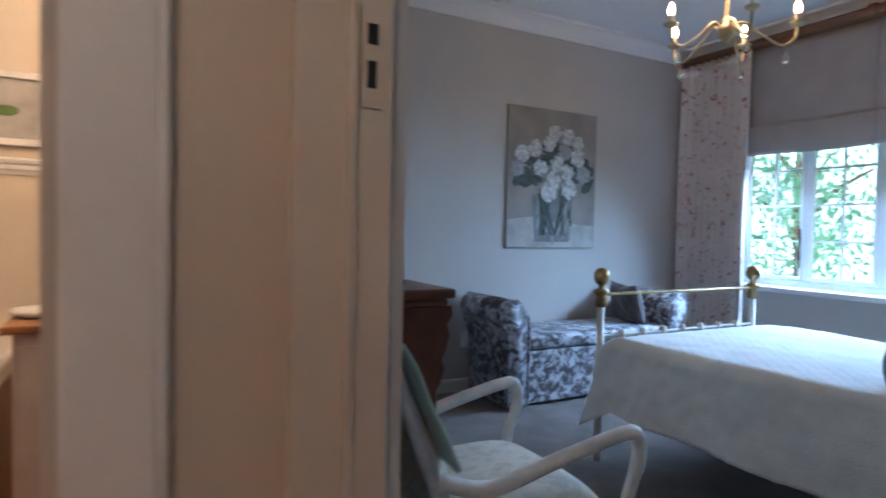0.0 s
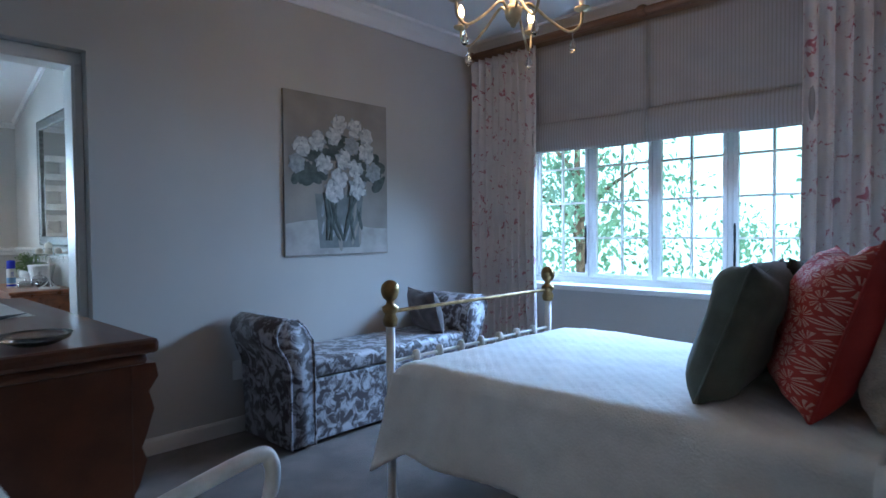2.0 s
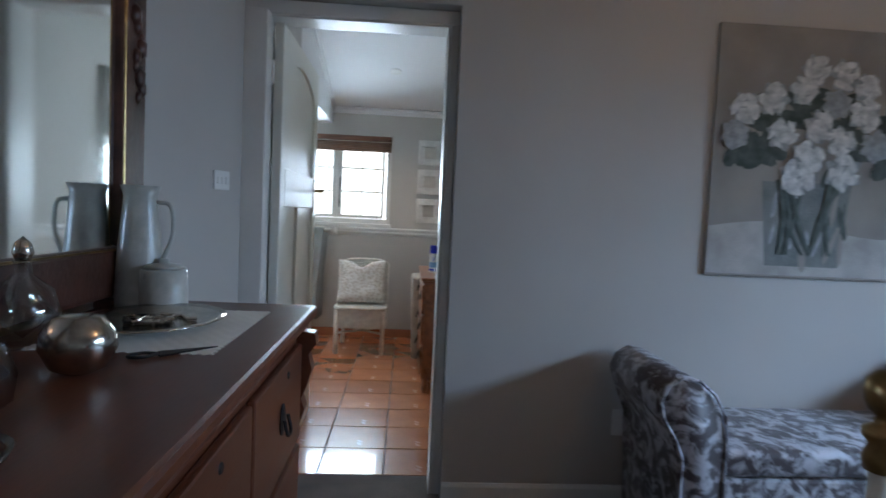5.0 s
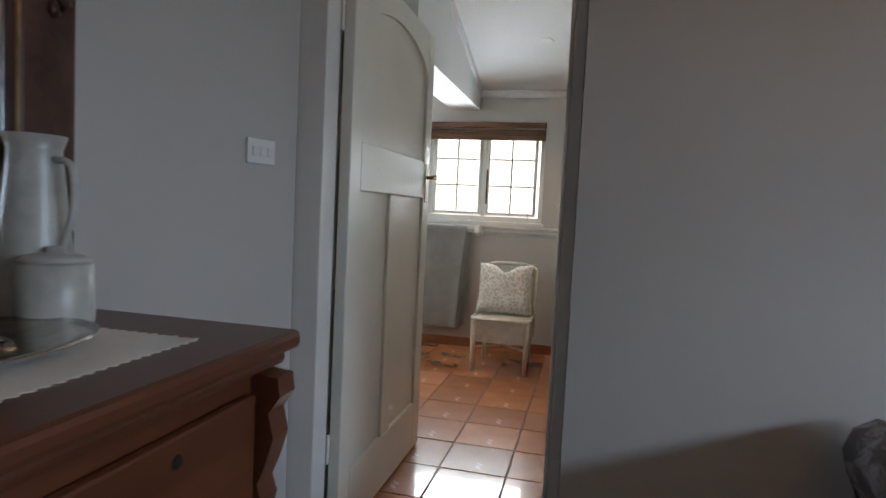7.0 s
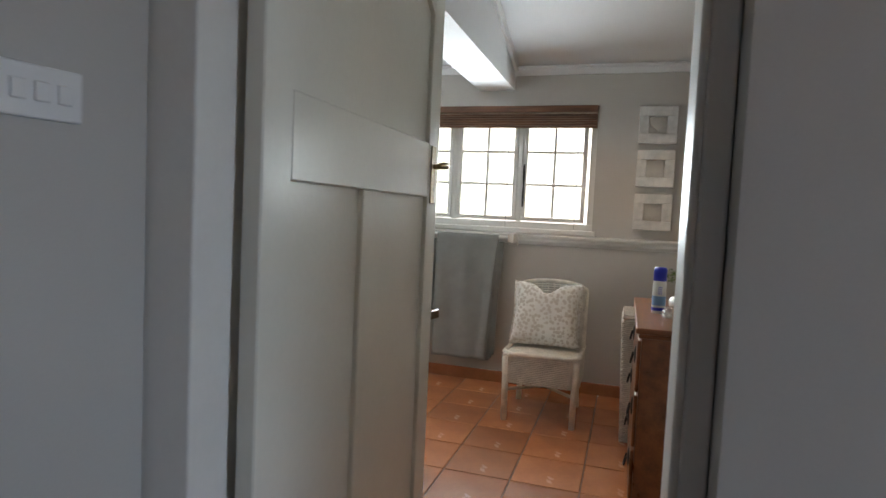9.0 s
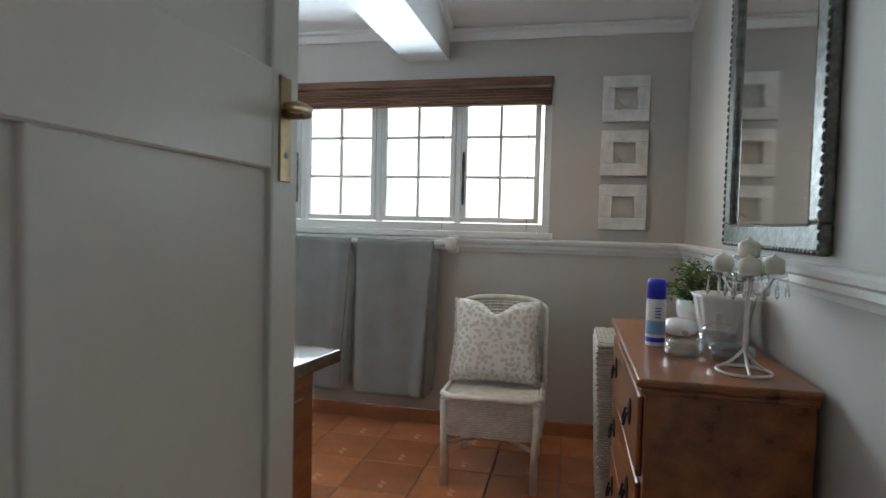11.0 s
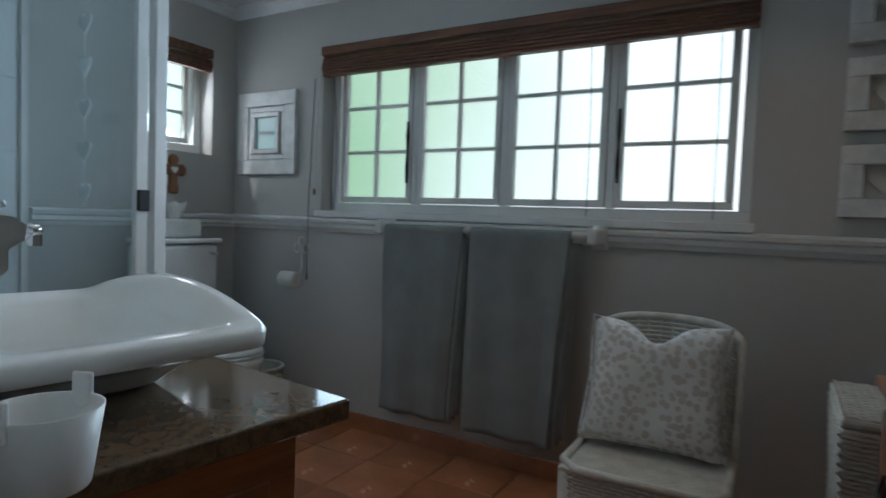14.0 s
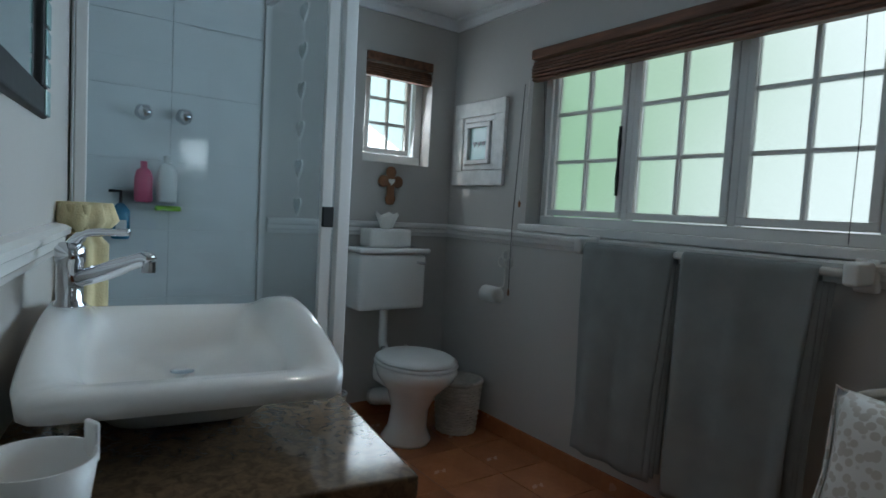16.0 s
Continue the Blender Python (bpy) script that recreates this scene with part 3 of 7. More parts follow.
part("casing", boxes([(-1.305, -1.29, -2.76, -2.60, 0, 2.06), (-1.42, -1.305, -2.755, -2.735, 0, 2.10)], 0.004), M_TRIM, ef, "pale passage door casing")
sp = part("strike_plate", box(-1.035, -1.005, -2.8125, -2.809, 1.33, 1.48, 0.001), M_HALL, ef, "painted-over metal strike plate")
part("latch_hole", boxes([(-1.028, -1.012, -2.8145, -2.811, 1.425, 1.455), (-1.028, -1.014, -2.8145, -2.811, 1.36, 1.40)]), M_IRON, sp, "dark latch slots")


# ---- windows ----
def window(name, label, along, plane, u0, u1, z0, z1, lights, rows, glassmat, depth=0.05, fr=0.045, bar=0.016, casement=True):
    """A timber window with casements of two panes by rows; along: 'x' or 'y'."""
    w = thing(name, label, "window", kind="structure")

    def bx(a0, a1, d0, d1, c0, c1, bev=0.003):
        return box(a0, a1, plane + d0, plane + d1, c0, c1, bev, 1) if along == 'x' else box(plane + d0, plane + d1, a0, a1, c0, c1, bev, 1)
    part("frame", boxes_join([bx(u0, u1, 0, depth, z0, z0 + fr), bx(u0, u1, 0, depth, z1 - fr, z1), bx(u0, u0 + fr, 0, depth, z0 + fr, z1 - fr), bx(u1 - fr, u1, 0, depth, z0 + fr, z1 - fr)]), M_TRIM, w)
    step = (u1 - u0 - 2 * fr) / lights
    for k in range(lights):
        a0, a1 = u0 + fr + k * step, u0 + fr + (k + 1) * step
        if k:
            part("mullion", bx(a0 - 0.016, a0 + 0.016, -0.004, depth, z0 + fr, z1 - fr), M_TRIM, w)
        s = 0.03
        c0, c1, b0, b1 = a0 + 0.018, a1 - 0.018, z0 + fr + 0.004, z1 - fr - 0.004
        sash = part("casement", boxes_join([bx(c0, c1, -0.008, 0.03, b0, b0 + s), bx(c0, c1, -0.008, 0.03, b1 - s, b1), bx(c0, c0 + s, -0.008, 0.03, b0 + s, b1 - s), bx(c1 - s, c1, -0.008, 0.03, b0 + s, b1 - s)]), M_TRIM, w)
        mid = (c0 + c1) / 2
        hz = (b1 - b0 - 2 * s) / rows
        part("glazing_bar", boxes_join([bx(mid - bar / 2, mid + bar / 2, 0, 0.024, b0 + s, b1 - s, 0)] + [bx(c0 + s, c1 - s, 0.001, 0.023, b0 + s + hz * i - bar / 2, b0 + s + hz * i + bar / 2, 0) for i in range(1, rows)]), M_TRIM, sash)
        for i in range(rows):
            for p0, p1 in ((c0 + s, mid - bar / 2), (mid + bar / 2, c1 - s)):
                g = part("pane", bx(p0, p1, 0.010, 0.014, b0 + s + hz * i, b0 + s + hz * (i + 1), 0), glassmat, sash)
                g.visible_shadow = False
        if casement and k in (0, lights - 1):
            e = c1 - s / 2 if k == 0 else c0 + s / 2
            if along == 'y':
                e = c0 + s / 2 if k == lights - 1 else c1 - s / 2
            zz = b0 + 0.10
            part("stay", tube([(e, plane - 0.022, zz + t * 0.3) if along == 'x' else (plane - 0.022, e, zz + t * 0.3) for t in (0, 0.25, 0.5, 0.75, 1)], [0.006, 0.009, 0.005, 0.009, 0.006], 8), M_IRON, sash, "black iron window fastener")
    return w


def boxes_join(bms):
    """Joins small bmeshes into one."""
    out = bms[0]
    for b in bms[1:]:
        me = bpy.data.meshes.new("t")
        b.to_mesh(me)
        b.free()
        out.from_mesh(me)
        bpy.data.meshes.remove(me)
    return out


window("window_1", "wide white cottage-pane casement window over the bedroom sill", 'y', 3.20, WY0, WY1, WZ0 + 0.02, WZ1, 4, 4, M_PANE)
structure("window_sill", box(2.985, 3.20, WY0 - 0.03, WY1 + 0.03, WZ0 - 0.02, WZ0 + 0.02, 0.006), M_TRIM, "white painted bedroom window sill", "sill")
window("window_2", "long white bathroom window with frosted cottage panes", 'x', 3.42, BWX0, BWX1, BWZ0 + 0.02, BWZ1, 4, 3, M_FROST)
structure("window_sill", box(BWX0 - 0.02, BWX1 + 0.02, 3.30, 3.42, BWZ0 - 0.015, BWZ0 + 0.02, 0.006), M_TRIM, "white painted bathroom window sill", "sill")
window("window_3", "small white bathroom window with frosted panes", 'y', -3.15, SWY0, SWY1, SWZ0 + 0.01, SWZ1, 1, 3, M_FROST, casement=False)

# ---- outside ----
structure("ground", box(-60, 80, -60, 60, -0.35, -0.30), M_LAWN, "sunlit garden lawn around the house", "ground")


def leaves(n, box3, size, seed, material):
    rnd = random.Random(seed)
    b = bmesh.new()
    for _ in range(n):
        c = Vector([rnd.uniform(box3[2 * i], box3[2 * i + 1]) for i in range(3)])
        q = Euler([rnd.uniform(0, 6.3) for _ in range(3)]).to_matrix()
        s = size * rnd.uniform(0.6, 1.3)
        v = [b.verts.new(c + q @ Vector(p) * s) for p in ((-0.5, 0, 0), (0, 0.25, 0.08), (0.5, 0, 0), (0, -0.25, 0.08))]
        b.faces.new(v)
    return b


def clumps(n, per, box3, spread, size, seed):
    rnd = random.Random(seed)
    b = bmesh.new()
    for _ in range(n):
        o = Vector([rnd.uniform(box3[2 * i], box3[2 * i + 1]) for i in range(3)])
        for _ in range(per):
            c = o + Vector([rnd.gauss(0, spread) for _ in range(3)])
            q = Euler([rnd.uniform(0, 6.3) for _ in range(3)]).to_matrix()
            s = size * rnd.uniform(0.6, 1.3)
            b.faces.new([b.verts.new(c + q @ Vector(p) * s) for p in ((-0.5, 0, 0), (0, 0.25, 0.08), (0.5, 0, 0), (0, -0.25, 0.08))])
    return b


def tree(name, label, x, y, h, box3, n, seed):
    t = thing(name, label, "tree", pose(x, y, -0.3))
    part("trunk", tube(curve([(0, 0, 0), (0.05, 0.03, h * 0.3), (-0.04, 0.06, h * 0.65), (0.05, 0.1, h)], 5), [0.13 - 0.1 * i / 15 for i in range(16)], 8), M_BARK, t)
    for k in range(4):
        a = k * 1.7 + seed
        part("limb", tube(curve([(0, 0.05, h * (0.4 + 0.1 * k)), (0.4 * math.cos(a), 0.4 * math.sin(a), h * (0.55 + 0.1 * k)), (0.9 * math.cos(a), 0.9 * math.sin(a), h * (0.62 + 0.12 * k))], 4), [0.05 - 0.004 * i for i in range(9)], 6), M_BARK, t)
    part("crown", clumps(n, 50, box3, 0.22, 0.12, seed), M_LEAF2, t, "uneven leafy crown with gaps")
    return t


tree("garden_tree", "dark green leafy garden tree", 7.2, 1.4, 3.2, (-1.2, 1.0, -1.2, 1.0, 0.6, 3.6), 46, 3)
tree("garden_tree", "slender light-barked garden tree", 9.5, -2.6, 3.6, (-1.3, 1.3, -1.4, 1.4, 1.8, 3.8), 20, 5)
tree("garden_tree", "leafy tree at the edge of the lawn", 10.5, -5.6, 3.4, (-1.2, 1.2, -1.6, 1.6, 0.8, 3.6), 28, 8)
tagged(obj("shrubs", clumps(100, 55, (8.5, 12.0, -9, 4, -0.2, 1.4), 0.22, 0.13, 11), M_LEAF2), "loose green garden shrubs along the lawn", "shrub", kind="stuff")
tagged(obj("climber", clumps(11, 40, (4.6, 5.2, -0.3, 0.7, 0.4, 2.4), 0.14, 0.09, 12), M_LEAF2), "dark green climbing plant beside the window", "plant", kind="stuff")
ver = thing("verandah_eave", "pale painted eave with scalloped fascia outside the window", "eave", kind="structure")
part("fascia", boxes([(4.6, 4.63, -5.5, 2.0, 2.08, 2.20)]), M_TRIM, ver)
part("roof_sheet", box(3.3, 4.9, -5.5, 2.0, 2.40, 2.44), M_TRIM, ver)
for k in range(30):
    part("scallop", box(4.605, 4.625, -5.4 + k * 0.24, -5.27 + k * 0.24, 2.03, 2.08), M_TRIM, ver)
# Overexposed distance is a self-lit board; the pale haze is its emission colour.
M_HAZE_GLOW = glow("glowing_haze_board", (0.70, 0.95, 1.0), 1.25)
structure("backdrop_east", box(16, 16.05, -22, 16, -0.3, 9), M_HAZE_GLOW, "pale glowing board in place of overexposed sky and distance beyond the garden", "backdrop")


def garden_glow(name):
    """Painted glow of a blurred garden: green at low x, near-white at high x."""
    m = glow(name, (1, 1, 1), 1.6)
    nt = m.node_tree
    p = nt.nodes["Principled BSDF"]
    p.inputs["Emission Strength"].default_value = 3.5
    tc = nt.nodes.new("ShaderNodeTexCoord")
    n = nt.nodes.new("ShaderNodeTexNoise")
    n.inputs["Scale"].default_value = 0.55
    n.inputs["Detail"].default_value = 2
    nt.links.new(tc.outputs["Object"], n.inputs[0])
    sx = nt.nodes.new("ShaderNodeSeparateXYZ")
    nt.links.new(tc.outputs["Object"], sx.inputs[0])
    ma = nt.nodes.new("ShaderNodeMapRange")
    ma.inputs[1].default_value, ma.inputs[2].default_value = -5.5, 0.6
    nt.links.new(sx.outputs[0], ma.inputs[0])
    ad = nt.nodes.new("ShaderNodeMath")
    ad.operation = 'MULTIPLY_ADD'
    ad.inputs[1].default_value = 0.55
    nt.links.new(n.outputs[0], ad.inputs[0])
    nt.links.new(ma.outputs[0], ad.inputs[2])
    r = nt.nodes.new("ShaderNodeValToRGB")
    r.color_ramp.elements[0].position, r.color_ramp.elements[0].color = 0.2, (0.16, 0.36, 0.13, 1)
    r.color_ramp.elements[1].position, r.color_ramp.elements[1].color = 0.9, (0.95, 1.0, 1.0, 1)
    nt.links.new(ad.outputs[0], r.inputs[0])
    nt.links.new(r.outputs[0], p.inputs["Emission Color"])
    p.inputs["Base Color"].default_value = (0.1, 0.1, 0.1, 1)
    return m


# Emissive board behind the frosted panes, in place of a sunlit garden.
M_GARDEN_GLOW = garden_glow("glowing_garden_board")
structure("backdrop_north", box(-11, 8, 7.0, 7.05, -0.3, 6), M_GARDEN_GLOW, "glowing board painted as a blurred garden beyond the frosted window", "backdrop")
# Self-lit panel added outside the small window to read as bright sky.
structure("backdrop_west", box(-7.05, -7.0, -2, 9, -0.3, 6), glow("glowing_sky_board", (0.80, 0.97, 1.0), 3.0), "glowing board in place of bright sky beyond the small window", "backdrop")


# ---- bathroom door ----
def panel_door():
    t = thing("door_1", "open cream-painted panelled door with brass lever", "door", kind="structure")
    x0, x1, y0, y1 = -0.744, -0.704, 0.12, 1.10
    core0, core1 = x0 + 0.014, x1 - 0.014
    part("core", box(core0, core1, y0 + 0.01, y1 - 0.01, 0.02, 2.0), M_DOOR, t)
    st = 0.095
    ml = 0.590
    part("stile", box(x0, x1, y0, y0 + st, 0.01, 2.01, 0.003, 1), M_DOOR, t)
    part("stile", box(x0, x1, y1 - st, y1, 0.01, 2.01, 0.003, 1), M_DOOR, t)
    part("rail", box(x0, x1, y0 + st, y1 - st, 0.01, 0.24, 0.003, 1), M_DOOR, t)
    part("rail", box(x0, x1, y0 + st, y1 - st, 1.235, 1.407, 0.003, 1), M_DOOR, t)
    part("muntin", box(x0, x1, ml - 0.055, ml + 0.055, 0.24, 1.235, 0.003, 1), M_DOOR, t)
    # top rail with an arched lower edge
    b = bmesh.new()
    n = 14
    lo, hi = [], []
    for i in range(n + 1):
        u = i / n
        y = y0 + st + u * (y1 - y0 - 2 * st)
        z = 1.80 + 0.12 * math.sin(math.pi * u) ** 0.6
        lo.append((y, z))
    fr = [[b.verts.new((x, y, z)) for y, z in lo] for x in (x0, x1)]
    tp = [[b.verts.new((x, y, 2.01)) for y, z in lo] for x in (x0, x1)]
    for i in range(n):
        b.faces.new((fr[0][i], fr[0][i + 1], tp[0][i + 1], tp[0][i]))
        b.faces.new((fr[1][i], fr[1][i + 1], tp[1][i + 1], tp[1][i]))
        b.faces.new((fr[0][i], fr[0][i + 1], fr[1][i + 1], fr[1][i]))
        b.faces.new((tp[0][i], tp[0][i + 1], tp[1][i + 1], tp[1][i]))
    part("rail", b, M_DOOR, t, "arched top rail")
    for sx, s in ((x1, 1), (x0, -1)):
        pl = part("lock_plate", box(min(sx, sx + s * 0.004), max(sx, sx + s * 0.004), y1 - 0.075, y1 - 0.035, 1.215, 1.40, 0.0015, 1), M_BRASS, t, "aged brass lock plate")
        part("lever", tube(curve([(sx, y1 - 0.055, 1.335), (sx + s * 0.045, y1 - 0.055, 1.335), (sx + s * 0.055, y1 - 0.09, 1.338), (sx + s * 0.052, y1 - 0.15, 1.330)], 5), [0.009] * 12 + [0.011, 0.010, 0.009, 0.006], 10), M_BRASS, pl, smooth=True)
        part("keyhole", lathe([(0, 0), (0.006, 0.0005), (0.006, 0.001), (0, 0.0015)], 12, pose(sx + s * 0.0045, y1 - 0.055, 1.262, 0, 90, 0)), M_IRON, pl)
    part("lock_edge", box(x0 + 0.01, x1 - 0.01, y1, y1 + 0.002, 1.22, 1.40), M_BRASS, t, "brass lock edge plate")
    for z in (0.3, 1.75):
        part("hinge", lathe([(0.007, 0), (0.007, 0.1)], 10, pose(-0.746, 0.112, z)), M_TRIM, t, "painted steel hinge")
    return t


panel_door()


def switch(name, label, m, wdt=0.075, hgt=0.115, rockers=1):
    t = thing(name, label, name.split("_")[-1], m)
    part("plate", box(-wdt / 2, wdt / 2, -0.010, 0, -hgt / 2, hgt / 2, 0.003, 2), M_PLASTIC, t)
    for k in range(rockers):
        x = (k - (rockers - 1) / 2) * 0.03
        part("rocker", box(x - 0.010, x + 0.010, -0.015, -0.010, -0.014, 0.014, 0.002, 1), M_PLASTIC, t)
    return t


switch("light_switch", "white plastic light switch on the wall beside the door", pose(-0.870, -0.160, 1.325, 0, 0, 78), 0.11, 0.072, 3)
switch("wall_socket", "white plastic power socket low on the wall", pose(0.80, 0, 0.37), 0.075, 0.115)


# ---- painting ----
def painting():
    t = thing("flower_painting", "unframed canvas painting of white flowers in a glass vase", "painting", pose(1.548, -0.002, 1.028) @ Matrix.Diagonal((1, 0.42, 1, 1)))
    W, Hh = 0.855, 1.062
    part("canvas", box(-W / 2, W / 2, -0.036, 0, 0, Hh, 0.003, 1), M_CANVAS, t)
    part("tabletop", grid(10, 6, lambda u, v: Vector(((u - 0.5) * W * 0.985, -0.0375, 0.01 + v * (0.20 + 0.03 * math.sin(5 * u)))), 0.001), M_CANVAS_LOW, t, "pale painted tabletop")
    part("vase", grid(12, 10, lambda u, v: Vector(((u - 0.5) * (0.33 + 0.07 * v), -0.039, 0.05 + v * 0.36)), 0.001), M_VASEP, t, "painted glass vase")
    rnd = random.Random(4)
    for k in range(9):
        x0 = rnd.uniform(-0.06, 0.06)
        x1 = rnd.uniform(-0.2, 0.2)
        part("stem", tube([(x0 + 0.02 * k - 0.08, -0.040, 0.10), ((x0 + x1) / 2, -0.041, 0.26), (x1 * 0.8, -0.041, 0.42)], [0.008, 0.016, 0.014], 6), M_STEM, t)
    def stroke(cx, cz, a, ln, wd, y):
        b = bmesh.new()
        ca, sa = math.cos(a), math.sin(a)
        pts = []
        for i in range(10):
            th = 2 * math.pi * i / 10
            px, pz = ln * math.cos(th) * 0.5, wd * math.sin(th) * (0.5 - 0.2 * math.cos(th))
            pts.append(b.verts.new((cx + px * ca - pz * sa, y, cz + px * sa + pz * ca)))
        c = b.verts.new((cx, y - 0.002, cz))
        for i in range(10):
            b.faces.new((pts[i], pts[(i + 1) % 10], c))
        return b
    for k in range(26):
        part("brush_stroke", stroke(rnd.uniform(-0.15, 0.17), rnd.uniform(0.1, 0.46), rnd.uniform(1.2, 1.9), rnd.uniform(0.08, 0.2), rnd.uniform(0.012, 0.035), -0.0405 - 0.00005 * k), (M_STEM, M_VASEP, M_PETAL_G, M_CANVAS)[k % 4], t)
    for k in range(60):
        a = rnd.uniform(-0.6, 3.8)
        r = rnd.uniform(0.16, 0.37)
        part("painted_leaf", stroke(0.01 + r * math.cos(a), 0.56 + 0.7 * r * math.sin(a) * (0.9 if math.sin(a) > 0 else 0.7), rnd.uniform(0, 3.14), rnd.uniform(0.09, 0.16), rnd.uniform(0.035, 0.065), -0.0425 - 0.0001 * k), M_STEM, t)
    spots = ((-0.30, 0.71), (-0.18, 0.755), (-0.05, 0.80), (0.0, 0.885), (0.13, 0.87), (0.23, 0.82), (-0.13, 0.61), (0.03, 0.65), (0.13, 0.59), (0.23, 0.71), (-0.05, 0.43), (0.15, 0.46), (-0.01, 0.52), (0.29, 0.58), (-0.34, 0.60), (0.10, 0.75))
    for k, (fx, fz) in enumerate(spots):
        R = (0.088 if k in (10, 11) else rnd.uniform(0.066, 0.082))
        dk = [stroke(fx + 0.5 * R * math.cos(j * 1.05 + k), fz + 0.5 * R * math.sin(j * 1.05 + k), j * 1.05 + k, R * 1.05, R * 0.7, -0.0500 - 0.0003 * k) for j in range(6)]
        part("painted_shade", boxes_join(dk), M_PETAL_G, t)
        b = bmesh.new()
        parts_ = [b]
        for j in range(9):
            a = j * 2.4 + k + rnd.uniform(-0.3, 0.3)
            r = R * (0.62 if j < 5 else 0.25)
            parts_.append(stroke(fx + r * math.cos(a), fz + r * math.sin(a), a + rnd.uniform(0.9, 1.9), R * rnd.uniform(0.7, 1.1), R * rnd.uniform(0.3, 0.55), -0.056 - 0.0006 * j - 0.0004 * k))
        part("painted_flower", boxes_join(parts_), M_PETAL_G if k > 12 else M_PETAL, t)
    return t


painting()

# ---- curtains, rail and roman blinds ----
rail = thing("curtain_rail", "stained wooden curtain pole on the window wall", "curtain rail")
part("pole", tube([(2.88, -0.02, 2.625), (2.88, -3.4, 2.625)], 0.028, 14), M_RAIL, rail, smooth=True)
part("pelmet_board", box(2.90, 3.018, -3.4, -0.01, 2.60, 2.615), M_RAIL, rail)
for y in (-0.06, -1.55, -3.0):
    part("bracket", lathe([(0.036, -0.028), (0.042, -0.015), (0.042, 0.015), (0.036, 0.028)], 16, pose(2.88, y, 2.625, 90, 0, 0)), M_RAIL, rail)


def curtain(y0, y1, seed):
    t = thing("curtain", "floor-length cream curtain printed with red flowers", "curtain", group="bedroom curtains")
    n = 10
    def f(u, v):
        amp = 0.028 + 0.016 * v
        ph = 2 * math.pi * n * u + 0.7 * math.sin(9 * u + seed)
        wob = 0.02 * noise.noise(Vector((u * 6, v * 2.2, seed)))
        return Vector((2.93 + amp * math.sin(ph) + wob, y0 + (y1 - y0) * u + 0.008 * math.cos(ph) + 0.012 * math.sin(3 * v + seed) * v, 2.60 - 2.585 * v))
    part("cloth", grid(110, 26, f, 0.003), M_CURTAIN, t, smooth=True)
    part("heading_tape", grid(110, 2, lambda u, v: f(u, v * 0.035) + Vector((-0.006, 0, 0.005)), 0.003), M_CURTAIN, t, smooth=True)
    return t


curtain(-0.02, -0.69, 1)
curtain(-2.48, -3.34, 5)


def roman(y0, y1):
    t = thing("roman_blind", "half-drawn striped taupe linen roman blind", "blind", group="roman blinds")
    part("cloth", grid(16, 14, lambda u, v: Vector((2.985 + 0.004 * noise.noise(Vector((u * 3, v * 3, y0))), y0 + (y1 - y0) * u, 2.60 - 0.62 * v)), 0.004), M_WIDEBLIND, t, smooth=True)
    part("fold", grid(16, 8, lambda u, v: Vector((2.970 - 0.016 * math.sin(math.pi * v), y0 + (y1 - y0) * u, 2.0 + 0.006 * math.sin(6 * u) - 0.225 * v)), 0.004), M_WIDEBLIND, t, smooth=True)
    return t


roman(-0.50, -1.546)
roman(-1.549, -2.56)


# ---- bed ----
def bed():
    t = thing("bed", "ivory iron bedstead with brass knobs and mattress", "bed")
    XA, XB, YF, YH = 0.764, 1.965, -1.41, -3.62
    for x in (XA, XB):
        post = part("post", lathe([(0.018, 0), (0.018, 0.03), (0.026, 0.04), (0.019, 0.07), (0.019, 0.42), (0.03, 0.44), (0.03, 0.47), (0.019, 0.49), (0.019, 0.80)], 16, pose(x, YF, 0)), M_IVORY, t, smooth=True)
        part("finial", lathe([(0.019, 0.78), (0.030, 0.785), (0.033, 0.81), (0.024, 0.835), (0.036, 0.85), (0.036, 0.865), (0.018, 0.875), (0.016, 0.89), (0.030, 0.902), (0.038, 0.92), (0.040, 0.94), (0.034, 0.96), (0.018, 0.975), (0, 0.98)], 20, pose(x, YF, 0)), M_BRASS, post, "aged brass ball finial", smooth=True)
        part("head_post", lathe([(0.019, 0), (0.019, 1.05), (0.035, 1.08), (0.03, 1.12), (0, 1.14)], 14, pose(x, YH, 0)), M_IVORY, t, smooth=True)
    part("foot_rail", tube([(XA, YF, 0.845), (XB, YF, 0.845)], 0.009, 10), M_BRASS, t, "polished brass top rail")
    part("foot_rail", tube([(XA, YF, 0.63), (XB, YF, 0.63)], 0.008, 10), M_IVORY, t)
    part("foot_rail", tube([(XA, YF, 0.30), (XB, YF, 0.30)], 0.012, 10), M_IVORY, t)
    for k in range(7):
        x = XA + (XB - XA) * (k + 1) / 8
        part("spindle", lathe([(0.007, 0.30), (0.007, 0.60), (0.016, 0.605), (0.022, 0.63), (0.016, 0.655), (0.008, 0.66)], 12, pose(x, YF, 0)), M_IVORY, t, smooth=True)
    part("head_rail", tube([(XA, YH, 1.0), (XB, YH, 1.0)], 0.012, 10), M_IVORY, t)
    part("side_rail", box(XA - 0.01, XA + 0.02, YH, YF, 0.27, 0.32, 0.003, 1), M_IVORY, t)
    part("side_rail", box(XB - 0.02, XB + 0.01, YH, YF, 0.27, 0.32, 0.003, 1), M_IVORY, t)
    part("mattress", box(XA + 0.01, XB - 0.01, YH + 0.05, YF - 0.05, 0.32, 0.60, 0.05, 3), M_SHEET, t)
    return t


bed()


